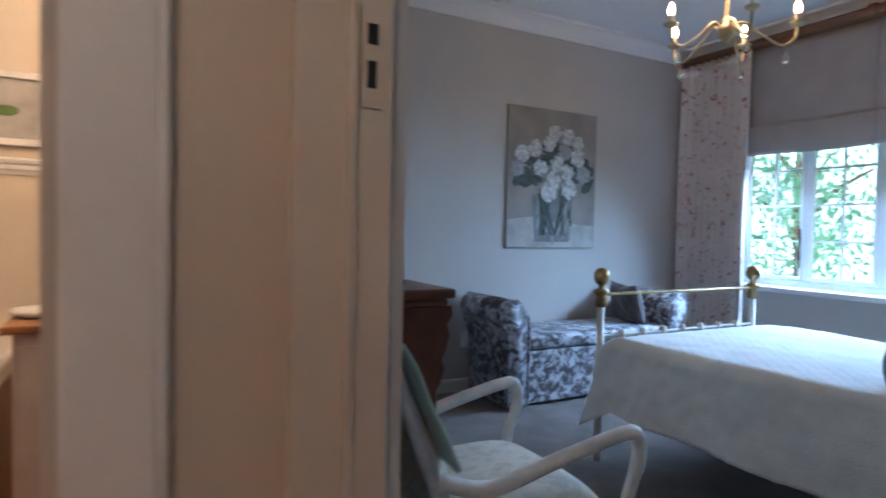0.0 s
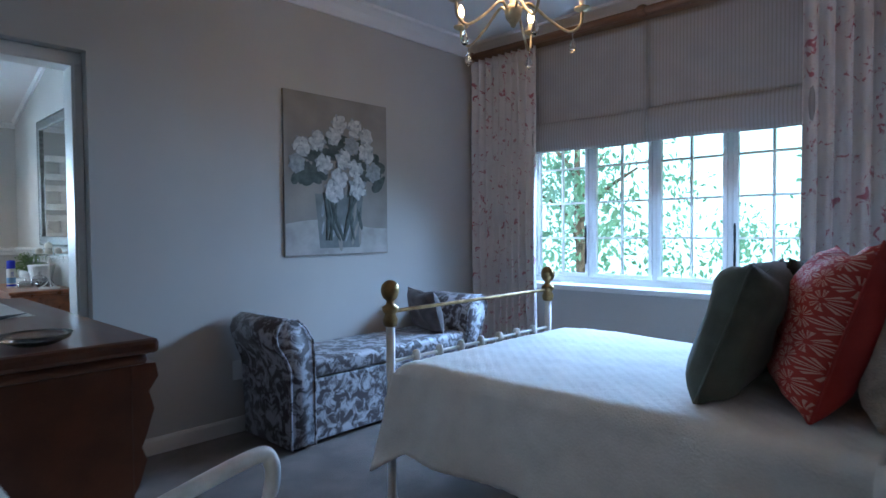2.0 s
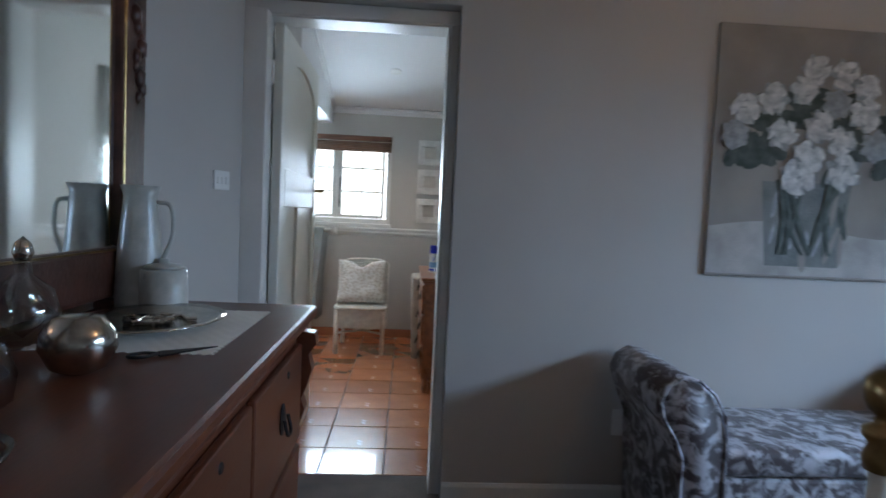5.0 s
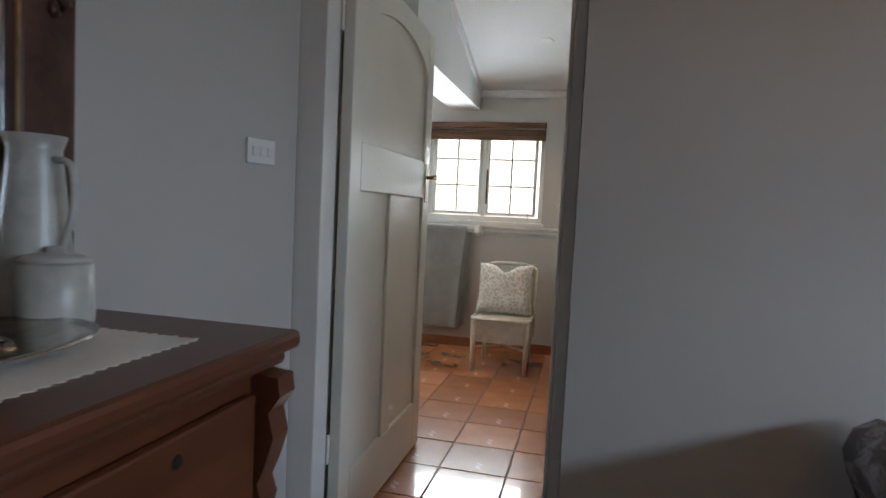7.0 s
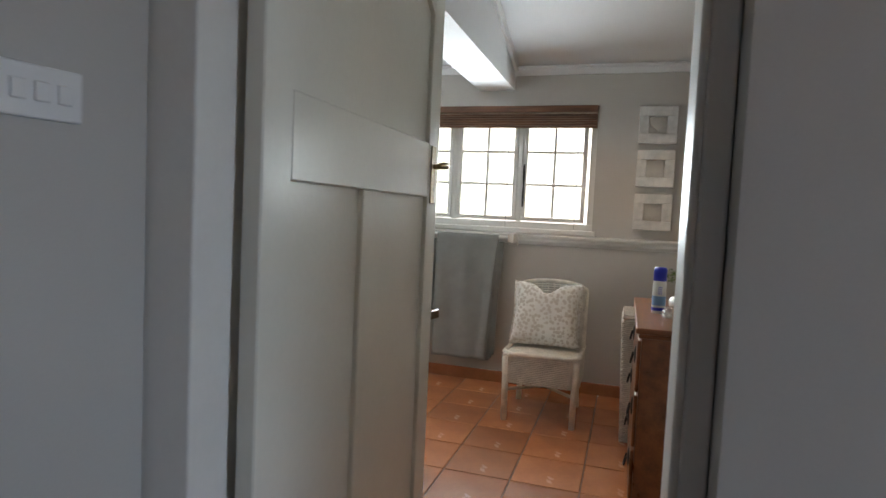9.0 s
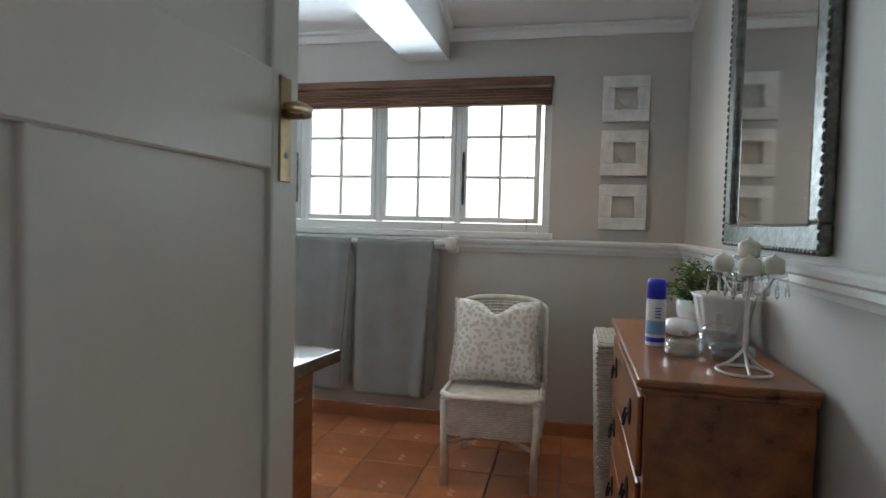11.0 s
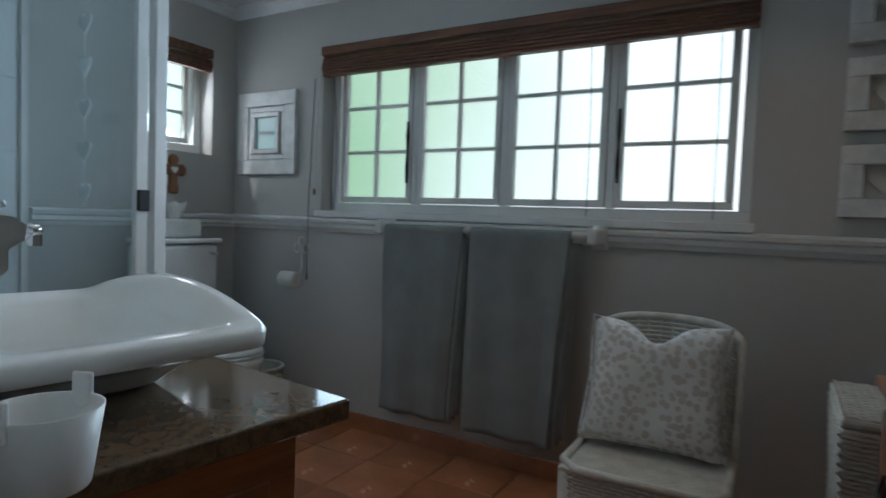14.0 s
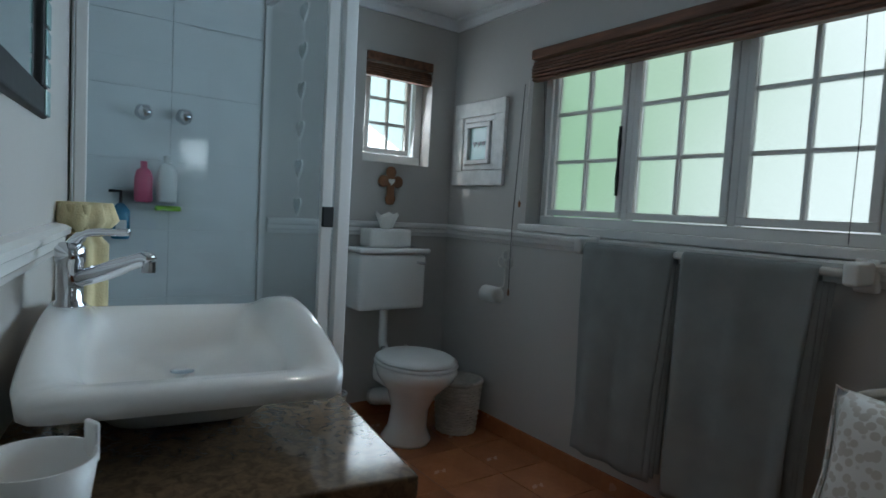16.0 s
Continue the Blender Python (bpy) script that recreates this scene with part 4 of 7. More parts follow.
def bedspread():
    t = thing("bedspread", "white quilted cotton bedspread draped over the bed", "bedspread")
    XA, XB, Y0, Y1, top = 0.73, 2.00, -3.10, -1.455, 0.645
    drop = 0.32
    def f(u, v):
        y = Y0 + (Y1 - Y0) * v
        s = u * (XB - XA + 2 * drop) - drop
        wv = noise.noise(Vector((y * 2.3, 0.3, u * 2)))
        rr = 0.07
        if s < rr:
            k = max(0, min(1, (rr - s) / (rr * 1.57)))
            a = k * math.pi / 2
            down = max(0, -s - rr * 0.57)
            hem = 1 + 0.08 * math.sin(2.2 * y + 1) + 0.40 * (1 if v > 0.9 else 0) * (v - 0.9) * 10
            x = XA + rr - rr * math.sin(a) - down * (0.14 + 0.22 * max(0, v - 0.7) / 0.3 * (v > 0.7)) + 0.018 * wv * min(1, down * 4) - 0.016 * math.sin(16 * y + wv * 3) * min(1, down * 3)
            z = top - rr + rr * math.cos(a) - down * hem
            y += 0.10 * down * max(0, v - 0.7) / 0.3
        elif s > XB - XA - rr:
            q = s - (XB - XA - rr)
            k = max(0, min(1, q / (rr * 1.57)))
            a = k * math.pi / 2
            down = max(0, q - rr * 1.57)
            x = XB - rr + rr * math.sin(a) + down * 0.05 + 0.015 * wv * min(1, down * 4)
            z = top - rr + rr * math.cos(a) - down
        else:
            x, z = XA + s, top
        z += 0.012 * wv + 0.0024 * (abs(math.sin(52 * (x + y))) + abs(math.sin(52 * (x - y)))) + 0.004 * noise.noise(Vector((x * 9, y * 9, z * 9)))
        if s < 0:
            x += 0.012 * noise.noise(Vector((y * 6, z * 6, 3.1))) + 0.005 * noise.noise(Vector((y * 19, z * 17, 8.7)))
        if v > 0.93 and -0.02 < s < XB - XA + 0.02:
            z -= ((v - 0.93) / 0.07) ** 2 * 0.035
        return Vector((x, y, z))
    part("cover", grid(130, 120, f, 0.008), M_LINEN, t, smooth=True)
    return t


bedspread()
sheet = thing("valance", "pale linen valance hanging under the mattress", "valance")
part("cloth", grid(60, 8, lambda u, v: Vector((0.742 + 0.008 * math.sin(40 * u), -3.55 + 2.07 * u, 0.34 - 0.07 * v - 0.012 * math.sin(5 * u))), 0.004), M_SHEET, sheet, smooth=True)
sheet2 = thing("bed_sheet", "plain white sheet turned over at the bed head", "sheet")
def sheet_f(u, v):
    y = -3.56 + 0.47 * v
    s = u * (1.27 + 0.68) - 0.34
    if s < 0:
        return Vector((0.715 - 0.04 * min(1, -s * 3), y, 0.625 + s))
    if s > 1.27:
        return Vector((2.01, y, 0.625 - (s - 1.27)))
    return Vector((0.73 + s, y, 0.635 + 0.006 * noise.noise(Vector((s * 6, y * 6, 2)))))
part("cloth", grid(60, 12, sheet_f, 0.006), M_LINEN, sheet2, smooth=True)


def cushion(name, label, w, h, d, m, material, seed, sag=0.05, back=None, ears=0.6):
    t = thing(name, label, "cushion", m)
    cover = part("cover", pillow(w, h, d, ears, seed, 16, sag), material, t, smooth=True)
    if back:
        cover.data.materials.append(back)
        for f in cover.data.polygons:
            if f.index >= 256:
                f.material_index = 1
    r = [Vector((-w / 2, 0, 0.01)), Vector((-w / 2 * 0.93, 0, h / 2)), Vector((-w / 2, 0, h)), Vector((0, 0, h * (0.965 - sag))), Vector((w / 2, 0, h)), Vector((w / 2 * 0.93, 0, h / 2)), Vector((w / 2, 0, 0.01)), Vector((0, 0, h * 0.035)), Vector((-w / 2, 0, 0.01))]
    part("piping", tube(r, 0.005, 6), back or material, t)
    return t


TOP = 0.655
cushion("cushion", "dark sage green linen cushion leaning on the bed", 0.48, 0.46, 0.20, pose(1.16, -2.60, TOP - 0.01, 20, 0, 4), M_GREENC, 1)
cushion("cushion", "dark sage green linen cushion at the far side", 0.46, 0.46, 0.18, pose(1.62, -2.64, TOP - 0.01, 20, 0, -6), M_GREENC, 2)
cushion("cushion", "red cushion with cream star pattern", 0.52, 0.50, 0.22, pose(1.18, -2.83, TOP - 0.01, 18, 0, 20), M_STAR, 3, back=M_RED)
cushion("cushion", "red star-patterned cushion behind the others", 0.50, 0.52, 0.20, pose(1.68, -2.88, TOP - 0.01, 18, 0, -4), M_STAR, 4, back=M_RED)
cushion("cushion", "plain dark red cushion on the pillows", 0.48, 0.54, 0.16, pose(1.75, -3.04, TOP - 0.01, 14, 0, -2), M_RED, 5)
cushion("cushion", "shaggy cream cushion against the pillow", 0.50, 0.50, 0.20, pose(1.22, -3.06, TOP - 0.01, 16, 0, 3), M_CREAM, 6)
cushion("bed_pillow", "white cotton pillow propped at the bed head", 0.66, 0.46, 0.22, pose(1.08, -3.27, TOP - 0.01, 14, 0, 2), M_LINEN, 7, ears=0.3)
cushion("bed_pillow", "white cotton pillow beside the first", 0.62, 0.46, 0.20, pose(1.72, -3.28, TOP - 0.01, 12, 0, -2), M_LINEN, 8, ears=0.3)


# ---- bedside table ----
def nightstand():
    t = thing("bedside_table", "white painted bedside table with a shelf", "table")
    x0, x1, y0, y1, h = 0.17, 0.60, -3.52, -3.08, 0.60
    part("top", box(x0, x1, y0, y1, h - 0.025, h, 0.005, 2), M_SHABBY, t)
    for x in (x0 + 0.03, x1 - 0.03):
        for y in (y0 + 0.03, y1 - 0.03):
            part("leg", box(x - 0.018, x + 0.018, y - 0.018, y + 0.018, 0, h - 0.025, 0.003, 1), M_SHABBY, t)
    part("apron", boxes([(x0 + 0.05, x1 - 0.05, y1 - 0.04, y1 - 0.02, h - 0.12, h - 0.025), (x0 + 0.02, x0 + 0.04, y0 + 0.05, y1 - 0.05, h - 0.12, h - 0.025), (x1 - 0.04, x1 - 0.02, y0 + 0.05, y1 - 0.05, h - 0.12, h - 0.025)]), M_SHABBY, t)
    part("shelf", box(x0 + 0.02, x1 - 0.02, y0 + 0.02, y1 - 0.02, 0.18, 0.20), M_SHABBY, t)
    return h


NH = nightstand()
bk = thing("book", "paperback with a black and yellow cover", "book", pose(0.45, -3.27, NH, 0, 0, 12))
part("pages", box(-0.07, 0.07, -0.105, 0.105, 0.002, 0.03), M_PAPER, bk)
part("cover", boxes([(-0.074, 0.074, -0.108, 0.0, 0.03, 0.033), (-0.074, 0.074, -0.108, 0.108, 0.0, 0.002)]), M_BLACK, bk)
part("cover_band", box(-0.074, 0.074, 0.0, 0.108, 0.03, 0.033), M_YELLOW, bk, "yellow printed half of the cover")
part("title_bar", boxes([(-0.04, -0.01, -0.08, -0.074, 0.033, 0.0335), (-0.04, -0.02, -0.06, -0.055, 0.033, 0.0335)]), M_PAPER, bk, "unreadable pale print")
sg = thing("spectacles", "dark folded spectacles on the bedside table", "glasses", pose(0.50, -3.13, NH))
part("rim", tube(curve([(0, 0, 0.012), (0.02, 0.02, 0.03), (0.05, 0.01, 0.03), (0.055, -0.015, 0.012), (0.02, -0.02, 0.008), (0, 0, 0.012)], 5), 0.003, 6), M_IRON, sg)
part("temple", tube(curve([(0, 0, 0.02), (-0.05, 0.02, 0.012), (-0.09, 0.0, 0.006)], 5), 0.003, 6), M_IRON, sg)
# table lamp on the far side of the bed head
ft = thing("bedside_table", "white painted bedside table beyond the bed", "table")
part("top", box(2.10, 2.50, -3.70, -3.30, 0.60, 0.625, 0.005, 2), M_SHABBY, ft)
for x in (2.13, 2.47):
    for y in (-3.67, -3.33):
        part("leg", box(x - 0.018, x + 0.018, y - 0.018, y + 0.018, 0, 0.60), M_SHABBY, ft)


def table_lamp(x, y, z, s=1.0, lift=0.0):
    t = thing("table_lamp", "white bedside lamp with a conical fabric shade", "lamp", pose(x, y, z))
    part("base", lathe([(0.07 * s, 0), (0.07 * s, 0.015), (0.03, 0.03), (0.02, 0.06), (0.035, 0.12), (0.045, 0.2), (0.02, 0.3 + lift), (0.012, 0.34 + lift), (0.012, 0.42 + lift)], 20), M_PORC, t, smooth=True)
    part("shade", lathe([(0.185 * s, 0.38 + lift), (0.10 * s, 0.66 + lift), (0.097 * s, 0.66 + lift), (0.181 * s, 0.38 + lift)], 28), M_SHADE, t, smooth=True)
    return t


table_lamp(2.25, -3.48, 0.625)
table_lamp(0.50, -3.37, 0.60, 0.95, 0.22)


# ---- chaise ----
def chaise():
    t = thing("storage_bench", "crushed grey velvet window bench with rolled arms", "bench")
    x0, x1, y0, y1 = 0.80, 2.36, -0.56, -0.06
    part("base", box(x0 + 0.1, x1 - 0.1, y0 + 0.02, y1, 0.02, 0.37, 0.012, 2), M_VELVET, t)
    part("lid", box(x0 + 0.1, x1 - 0.1, y0 + 0.005, y1, 0.375, 0.475, 0.03, 3), M_VELVET, t, smooth=True)
    for s, xa in ((1, x0), (-1, x1)):
        b = bmesh.new()
        prof = [(0.0, 0.02), (0.0, 0.45), (-0.03, 0.52), (-0.07, 0.58), (-0.085, 0.64), (-0.065, 0.695), (-0.015, 0.725), (0.045, 0.715), (0.10, 0.67), (0.14, 0.60), (0.15, 0.50), (0.15, 0.02)]
        r = [[b.verts.new((xa + s * px, y, pz)) for px, pz in prof] for y in (y0 - 0.01, y1)]
        k = len(prof)
        for i in range(k):
            b.faces.new((r[0][i], r[0][(i + 1) % k], r[1][(i + 1) % k], r[1][i]))
        b.faces.new(r[0][::-1])
        b.faces.new(r[1])
        bmesh.ops.bevel(b, geom=[e for e in b.edges if abs(e.verts[0].co.y - e.verts[1].co.y) < 1e-4], offset=0.012, segments=2, affect='EDGES')
        arm = part("arm", b, M_VELVET, t, smooth=True)
        part("piping", tube([(xa + s * px, y0 - 0.012, pz) for px, pz in prof], 0.006, 6), M_VELVET, arm)
        part("foot", box(xa + s * 0.07 - 0.03, xa + s * 0.07 + 0.03, y0 + 0.02, y0 + 0.08, 0, 0.02), M_IRON, t)
    return t


chaise()
cushion("cushion", "grey brown velvet cushion leaning on the bench arm", 0.42, 0.30, 0.14, pose(2.12, -0.30, 0.475, -14, 0, 70), M_BROWNVELVET, 9, ears=0.3)


# ---- mahogany dresser ----
def ring_handle(parent, x, y, z, s=1):
    h = part("handle_plate", lathe([(0.028, 0), (0.030, 0.003), (0.02, 0.006), (0, 0.008)], 14, pose(x, y, z, 0, 90 * s, 0), squash=(1.25, 0.9)), M_IRON, parent, "dark metal drop handle")
    part("drop", tube(curve([(x + s * 0.01, y - 0.02, z + 0.005), (x + s * 0.018, y - 0.018, z - 0.03), (x + s * 0.018, y + 0.018, z - 0.03), (x + s * 0.01, y + 0.02, z + 0.005)], 5), 0.004, 6), M_IRON, h)


def dresser():
    t = thing("dresser", "dark mahogany chest of drawers with carved corner brackets", "dresser")
    x0, x1, y0, y1 = -0.93, -0.44, -1.94, -0.82
    b = box(-0.935, -0.40, -1.99, -0.775, 0.93, 0.962, 0.010, 2)
    part("top", b, M_MAHOG, t)
    part("top_moulding", box(-0.93, -0.418, -1.972, -0.793, 0.905, 0.93, 0.010, 2), M_MAHOG, t)
    part("body", box(x0, x1, y0, y1, 0.08, 0.905, 0.003, 1), M_MAHOG, t)
    part("plinth", box(x0, x1 + 0.02, y0 - 0.02, y1 + 0.02, 0, 0.08, 0.008, 2), M_MAHOG, t)
    zs = [0.10, 0.36, 0.62, 0.89]
    for i in range(3):
        cols = ((y0 + 0.06, y1 - 0.06),) if i < 2 else ((y0 + 0.06, (y0 + y1) / 2 - 0.008), ((y0 + y1) / 2 + 0.008, y1 - 0.06))
        for a, c in cols:
            dr = part("drawer", box(x1, x1 + 0.018, a, c, zs[i], zs[i + 1] - 0.015, 0.006, 2), M_MAHOG, t)
            for y in ((a + (c - a) * 0.2, a + (c - a) * 0.8) if i < 2 else ((a + c) / 2,)):
                ring_handle(dr, x1 + 0.018, y, (zs[i] + zs[i + 1]) / 2)
            part("escutcheon", lathe([(0.010, 0), (0.008, 0.003), (0, 0.003)], 10, pose(x1 + 0.018, (a + c) / 2 + (0.06 if i == 2 else 0), zs[i + 1] - 0.05, 0, 90, 0)), M_IRON, dr)
    prof = [(0, 0.905), (0.05, 0.90), (0.055, 0.87), (0.035, 0.84), (0.045, 0.80), (0.030, 0.75), (0.018, 0.72), (0.028, 0.69), (0.012, 0.64), (0, 0.62)]
    for yc in (y0 + 0.025, y1 - 0.025):
        b = bmesh.new()
        r = [[b.verts.new((x1 - 0.002 + px, y, pz)) for px, pz in prof] for y in (yc - 0.025, yc + 0.025)]
        k = len(prof)
        for i in range(k):
            b.faces.new((r[0][i], r[0][(i + 1) % k], r[1][(i + 1) % k], r[1][i]))
        b.faces.new(r[0][::-1])
        b.faces.new(r[1])
        part("corbel", b, M_MAHOG, t, "carved scroll corner bracket")
    return t


dresser()


def mirror_frame(name, label, m, w, h, fw, depth, fmat, roll=0, gilt=None):
    """Upright in the x-z plane, facing -y."""
    t = thing(name, label, "mirror", m)
    fr = []
    for a0, a1, c0, c1 in ((-w / 2, w / 2, 0, fw), (-w / 2, w / 2, h - fw, h), (-w / 2, -w / 2 + fw, fw, h - fw), (w / 2 - fw, w / 2, fw, h - fw)):
        fr.append(box(a0, a1, -depth, 0, c0, c1, min(fw, depth) * 0.3, 3))
    f = part("frame", boxes_join(fr), fmat, t)
    part("mirror_glass", box(-w / 2 + fw * 0.9, w / 2 - fw * 0.9, -depth * 0.55, -depth * 0.4, fw * 0.9, h - fw * 0.9), M_MIRROR, t)
    if gilt:
        e = fw - 0.006
        part("inner_bead", tube([(-w / 2 + e, -depth * 0.9, e), (w / 2 - e, -depth * 0.9, e), (w / 2 - e, -depth * 0.9, h - e), (-w / 2 + e, -depth * 0.9, h - e), (-w / 2 + e, -depth * 0.9, e)], 0.005, 6), gilt, f)
    return t


mm = mirror_frame("dresser_mirror", "tall mirror in a dark carved wooden frame", pose(-0.925, -1.36, 0.99, 0, 0, 90), 1.17, 1.25, 0.125, 0.045, M_DFRAME, gilt=M_BRASS)
for k, (sx, hz) in enumerate(((-1, 0.10), (-1, 0.62), (-1, 1.05), (1, 0.10), (1, 0.62), (1, 1.05))):
    b = bmesh.new()
    for j in range(9):
        a = j * 0.7
        ball(0.016 + 0.006 * (j % 3), pose(sx * (0.53 + 0.02 * math.sin(a * 2)), -0.045, hz + (j - 4) * 0.026), b, (0.9, 0.6, 1.2), 1)
    part("carving", b, M_DFRAME, mm, "carved leaf ornament", smooth=True)


for sx in (-0.45, 0.45):
    part("foot", box(sx - 0.05, sx + 0.05, -0.05, 0.0, -0.0275, 0.0, 0.004, 1), M_DFRAME, mm)
    part("back_strut", box(sx - 0.02, sx + 0.02, 0.0, 0.008, -0.02, 0.9), M_DFRAME, mm)


# ---- things on the dresser ----
DT = 0.9625
pt = thing("pitcher", "tall mottled grey enamel pitcher", "pitcher", pose(-0.835, -0.905, DT))
M_MOTTLE = mat("mottled_grey_enamel", (0.55, 0.55, 0.50), 0.3, alt=(0.36, 0.37, 0.34), scale=14, fine=60)
part("body", lathe([(0.062, 0), (0.064, 0.02), (0.056, 0.12), (0.044, 0.24), (0.040, 0.285), (0.048, 0.31), (0.045, 0.31), (0.036, 0.285), (0.030, 0.10), (0, 0.09)], 24), M_MOTTLE, pt, smooth=True)
part("handle", tube(curve([(0.040, 0.0, 0.27), (0.075, 0, 0.26), (0.080, 0, 0.19), (0.055, 0, 0.12)], 6), 0.006, 8), M_MOTTLE, pt, smooth=True)
jr = thing("jar", "low mottled grey enamel jar with a lid", "jar", pose(-0.765, -0.93, DT))
part("body", lathe([(0.056, 0), (0.058, 0.01), (0.056, 0.10), (0.05, 0.105)], 22), M_MOTTLE, jr, smooth=True)
part("lid", lathe([(0.054, 0.105), (0.04, 0.115), (0.012, 0.118), (0.012, 0.128), (0, 0.13)], 22), M_MOTTLE, jr, smooth=True)
dm = thing("lace_mat", "white lace paper mat on the dresser", "mat", pose(-0.665, -1.15, DT))
part("lace", grid(90, 110, lambda u, v: Vector((-0.165 + 0.33 * u + (0.004 * math.sin(150 * v) if u in (0, 1) else 0), -0.23 + 0.46 * v + (0.004 * math.sin(110 * u) if v in (0, 1) else 0), 0.001 + 0.0006 * math.sin(60 * u) * math.sin(70 * v))), 0.0012), M_DOORGLASS, dm)
tr_ = thing("silver_tray", "oval tarnished silver tray holding trinkets", "tray", pose(-0.70, -1.14, DT + 0.003))
part("dish", lathe([(0.0, 0.004), (0.10, 0.004), (0.13, 0.012), (0.155, 0.016), (0.158, 0.019), (0.13, 0.016), (0.10, 0.008), (0, 0.008)], 40, squash=(0.92, 1.15)), M_SILVER, tr_, smooth=True)
rnd = random.Random(9)
for k in range(9):
    a, r = rnd.uniform(0, 6.28), rnd.uniform(0, 0.06)
    tk = thing("trinket", "small silver chain lying on the tray", "jewellery", pose(-0.70 + r * math.cos(a), -1.14 + r * math.sin(a), DT + 0.012), group="trinkets on the tray")
    part("chain", tube(curve([(rnd.uniform(-0.05, 0.05), rnd.uniform(-0.05, 0.05), 0.002 + 0.004 * rnd.random()) for _ in range(4)], 5), 0.0038, 5), M_SILVER if k % 3 else M_IRON, tk)
sp_ = thing("silver_pot", "round polished silver pot", "pot", pose(-0.66, -1.515, DT))
part("body", lathe([(0.02, 0), (0.04, 0.01), (0.055, 0.04), (0.052, 0.065), (0.035, 0.088), (0.015, 0.092), (0, 0.092)], 24), M_SILVER, sp_, smooth=True)
sc_ = thing("scissors", "small dark scissors by the silver pot", "scissors", pose(-0.585, -1.40, DT + 0.003))
part("blade", tube([(0, 0, 0.001), (0.08, 0.07, 0.001)], [0.006, 0.001], 6), M_IRON, sc_)
part("loop", tube(curve([(0, 0, 0.002), (-0.03, 0.0, 0.002), (-0.04, -0.03, 0.002), (-0.015, -0.03, 0.002), (0, 0, 0.002)], 5), 0.003, 6), M_IRON, sc_)


def decanter(x, y, r, h, label, stopper=M_CUT):
    t = thing("perfume_bottle", label, "bottle", pose(x, y, DT), group="cut glass bottles")
    part("bottle", lathe([(r * 0.6, 0), (r * 0.9, 0.008), (r, h * 0.3), (r * 0.8, h * 0.52), (r * 0.25, h * 0.66), (r * 0.22, h * 0.75), (r * 0.3, h * 0.78), (r * 0.1, h * 0.78), (r * 0.15, h * 0.6), (r * 0.85, h * 0.3), (0, 0.015)], 28, lobes=14, lobe=0.03), M_CUT, t, smooth=True)
    part("stopper", lathe([(r * 0.2, h * 0.78), (r * 0.3, h * 0.85), (r * 0.22, h * 0.94), (0, h)], 14), stopper, t, smooth=True)


decanter(-0.84, -1.36, 0.058, 0.20, "round cut glass jar with silver lid", M_SILVER)
decanter(-0.70, -1.70, 0.055, 0.15, "squat cut glass scent bottle")
decanter(-0.80, -1.82, 0.045, 0.16, "cut glass scent bottle with silver stopper", M_SILVER)
decanter(-0.83, -1.60, 0.045, 0.17, "cut glass bottle beside the mirror")
ds = thing("glass_dish", "shallow clear glass dish near the dresser edge", "dish", pose(-0.60, -1.88, DT))
part("dish", lathe([(0.035, 0), (0.06, 0.012), (0.065, 0.022), (0.058, 0.016), (0.03, 0.006), (0, 0.006)], 24), M_GLASS, ds, smooth=True)


# ---- armchair ----
def armchair():
    t = thing("armchair", "worn white painted open armchair with cream cloth seat", "armchair", pose(-0.44, -2.19, 0, 0, 0, 0))
    for s in (-1, 1):
        y = 0.29 * s
        # front leg sweeps up into the arm
        pts = curve([(0.28, y, 0.0), (0.30, y, 0.18), (0.31, y, 0.40), (0.35, y, 0.52), (0.345, y, 0.585), (0.30, y, 0.607), (0.08, y * 0.97, 0.568), (-0.12, y * 0.93, 0.525), (-0.26, y * 0.88, 0.56)], 6)
        part("arm", tube(pts, [0.018 if p.z < 0.5 else 0.021 for p in pts], 10), M_SHABBY, t, smooth=True)
        part("back_leg", tube(curve([(-0.30, y * 0.86, 0), (-0.24, y * 0.86, 0.2), (-0.22, y * 0.86, 0.42), (-0.30, y * 0.86, 0.65), (-0.37, y * 0.84, 0.83)], 6), 0.021, 10), M_SHABBY, t, smooth=True)
        part("seat_rail", box(-0.24, 0.30, y * 0.93 - 0.015, y * 0.93 + 0.015, 0.33, 0.40, 0.006, 2), M_SHABBY, t)
    part("front_rail", box(0.27, 0.30, -0.28, 0.28, 0.32, 0.39, 0.006, 2), M_SHABBY, t)
    part("crest_rail", tube(curve([(-0.37, -0.25, 0.825), (-0.385, 0, 0.86), (-0.37, 0.25, 0.825)], 6), 0.024, 10), M_SHABBY, t, smooth=True)
    def seat(u, v):
        x, y = -0.24 + 0.53 * u, -0.255 + 0.51 * v
        e = ((1 - (2 * u - 1) ** 4) * (1 - (2 * v - 1) ** 4))
        return Vector((x, y, 0.39 + 0.075 * max(0, e) ** 0.5))
    part("seat", grid(16, 16, seat, 0.01), M_FLEECE, t, "cream damask sprung seat", smooth=True)
    def back(u, v):
        y, z = -0.22 + 0.44 * u, 0.46 + 0.35 * v
        e = ((1 - (2 * u - 1) ** 4) * (1 - (2 * v - 1) ** 4))
        return Vector((-0.235 - 0.31 * (z - 0.45) + 0.05 * max(0, e) ** 0.5, y, z))
    part("back_pad", grid(14, 14, back, 0.03), M_FLEECE, t, smooth=True)
    return t


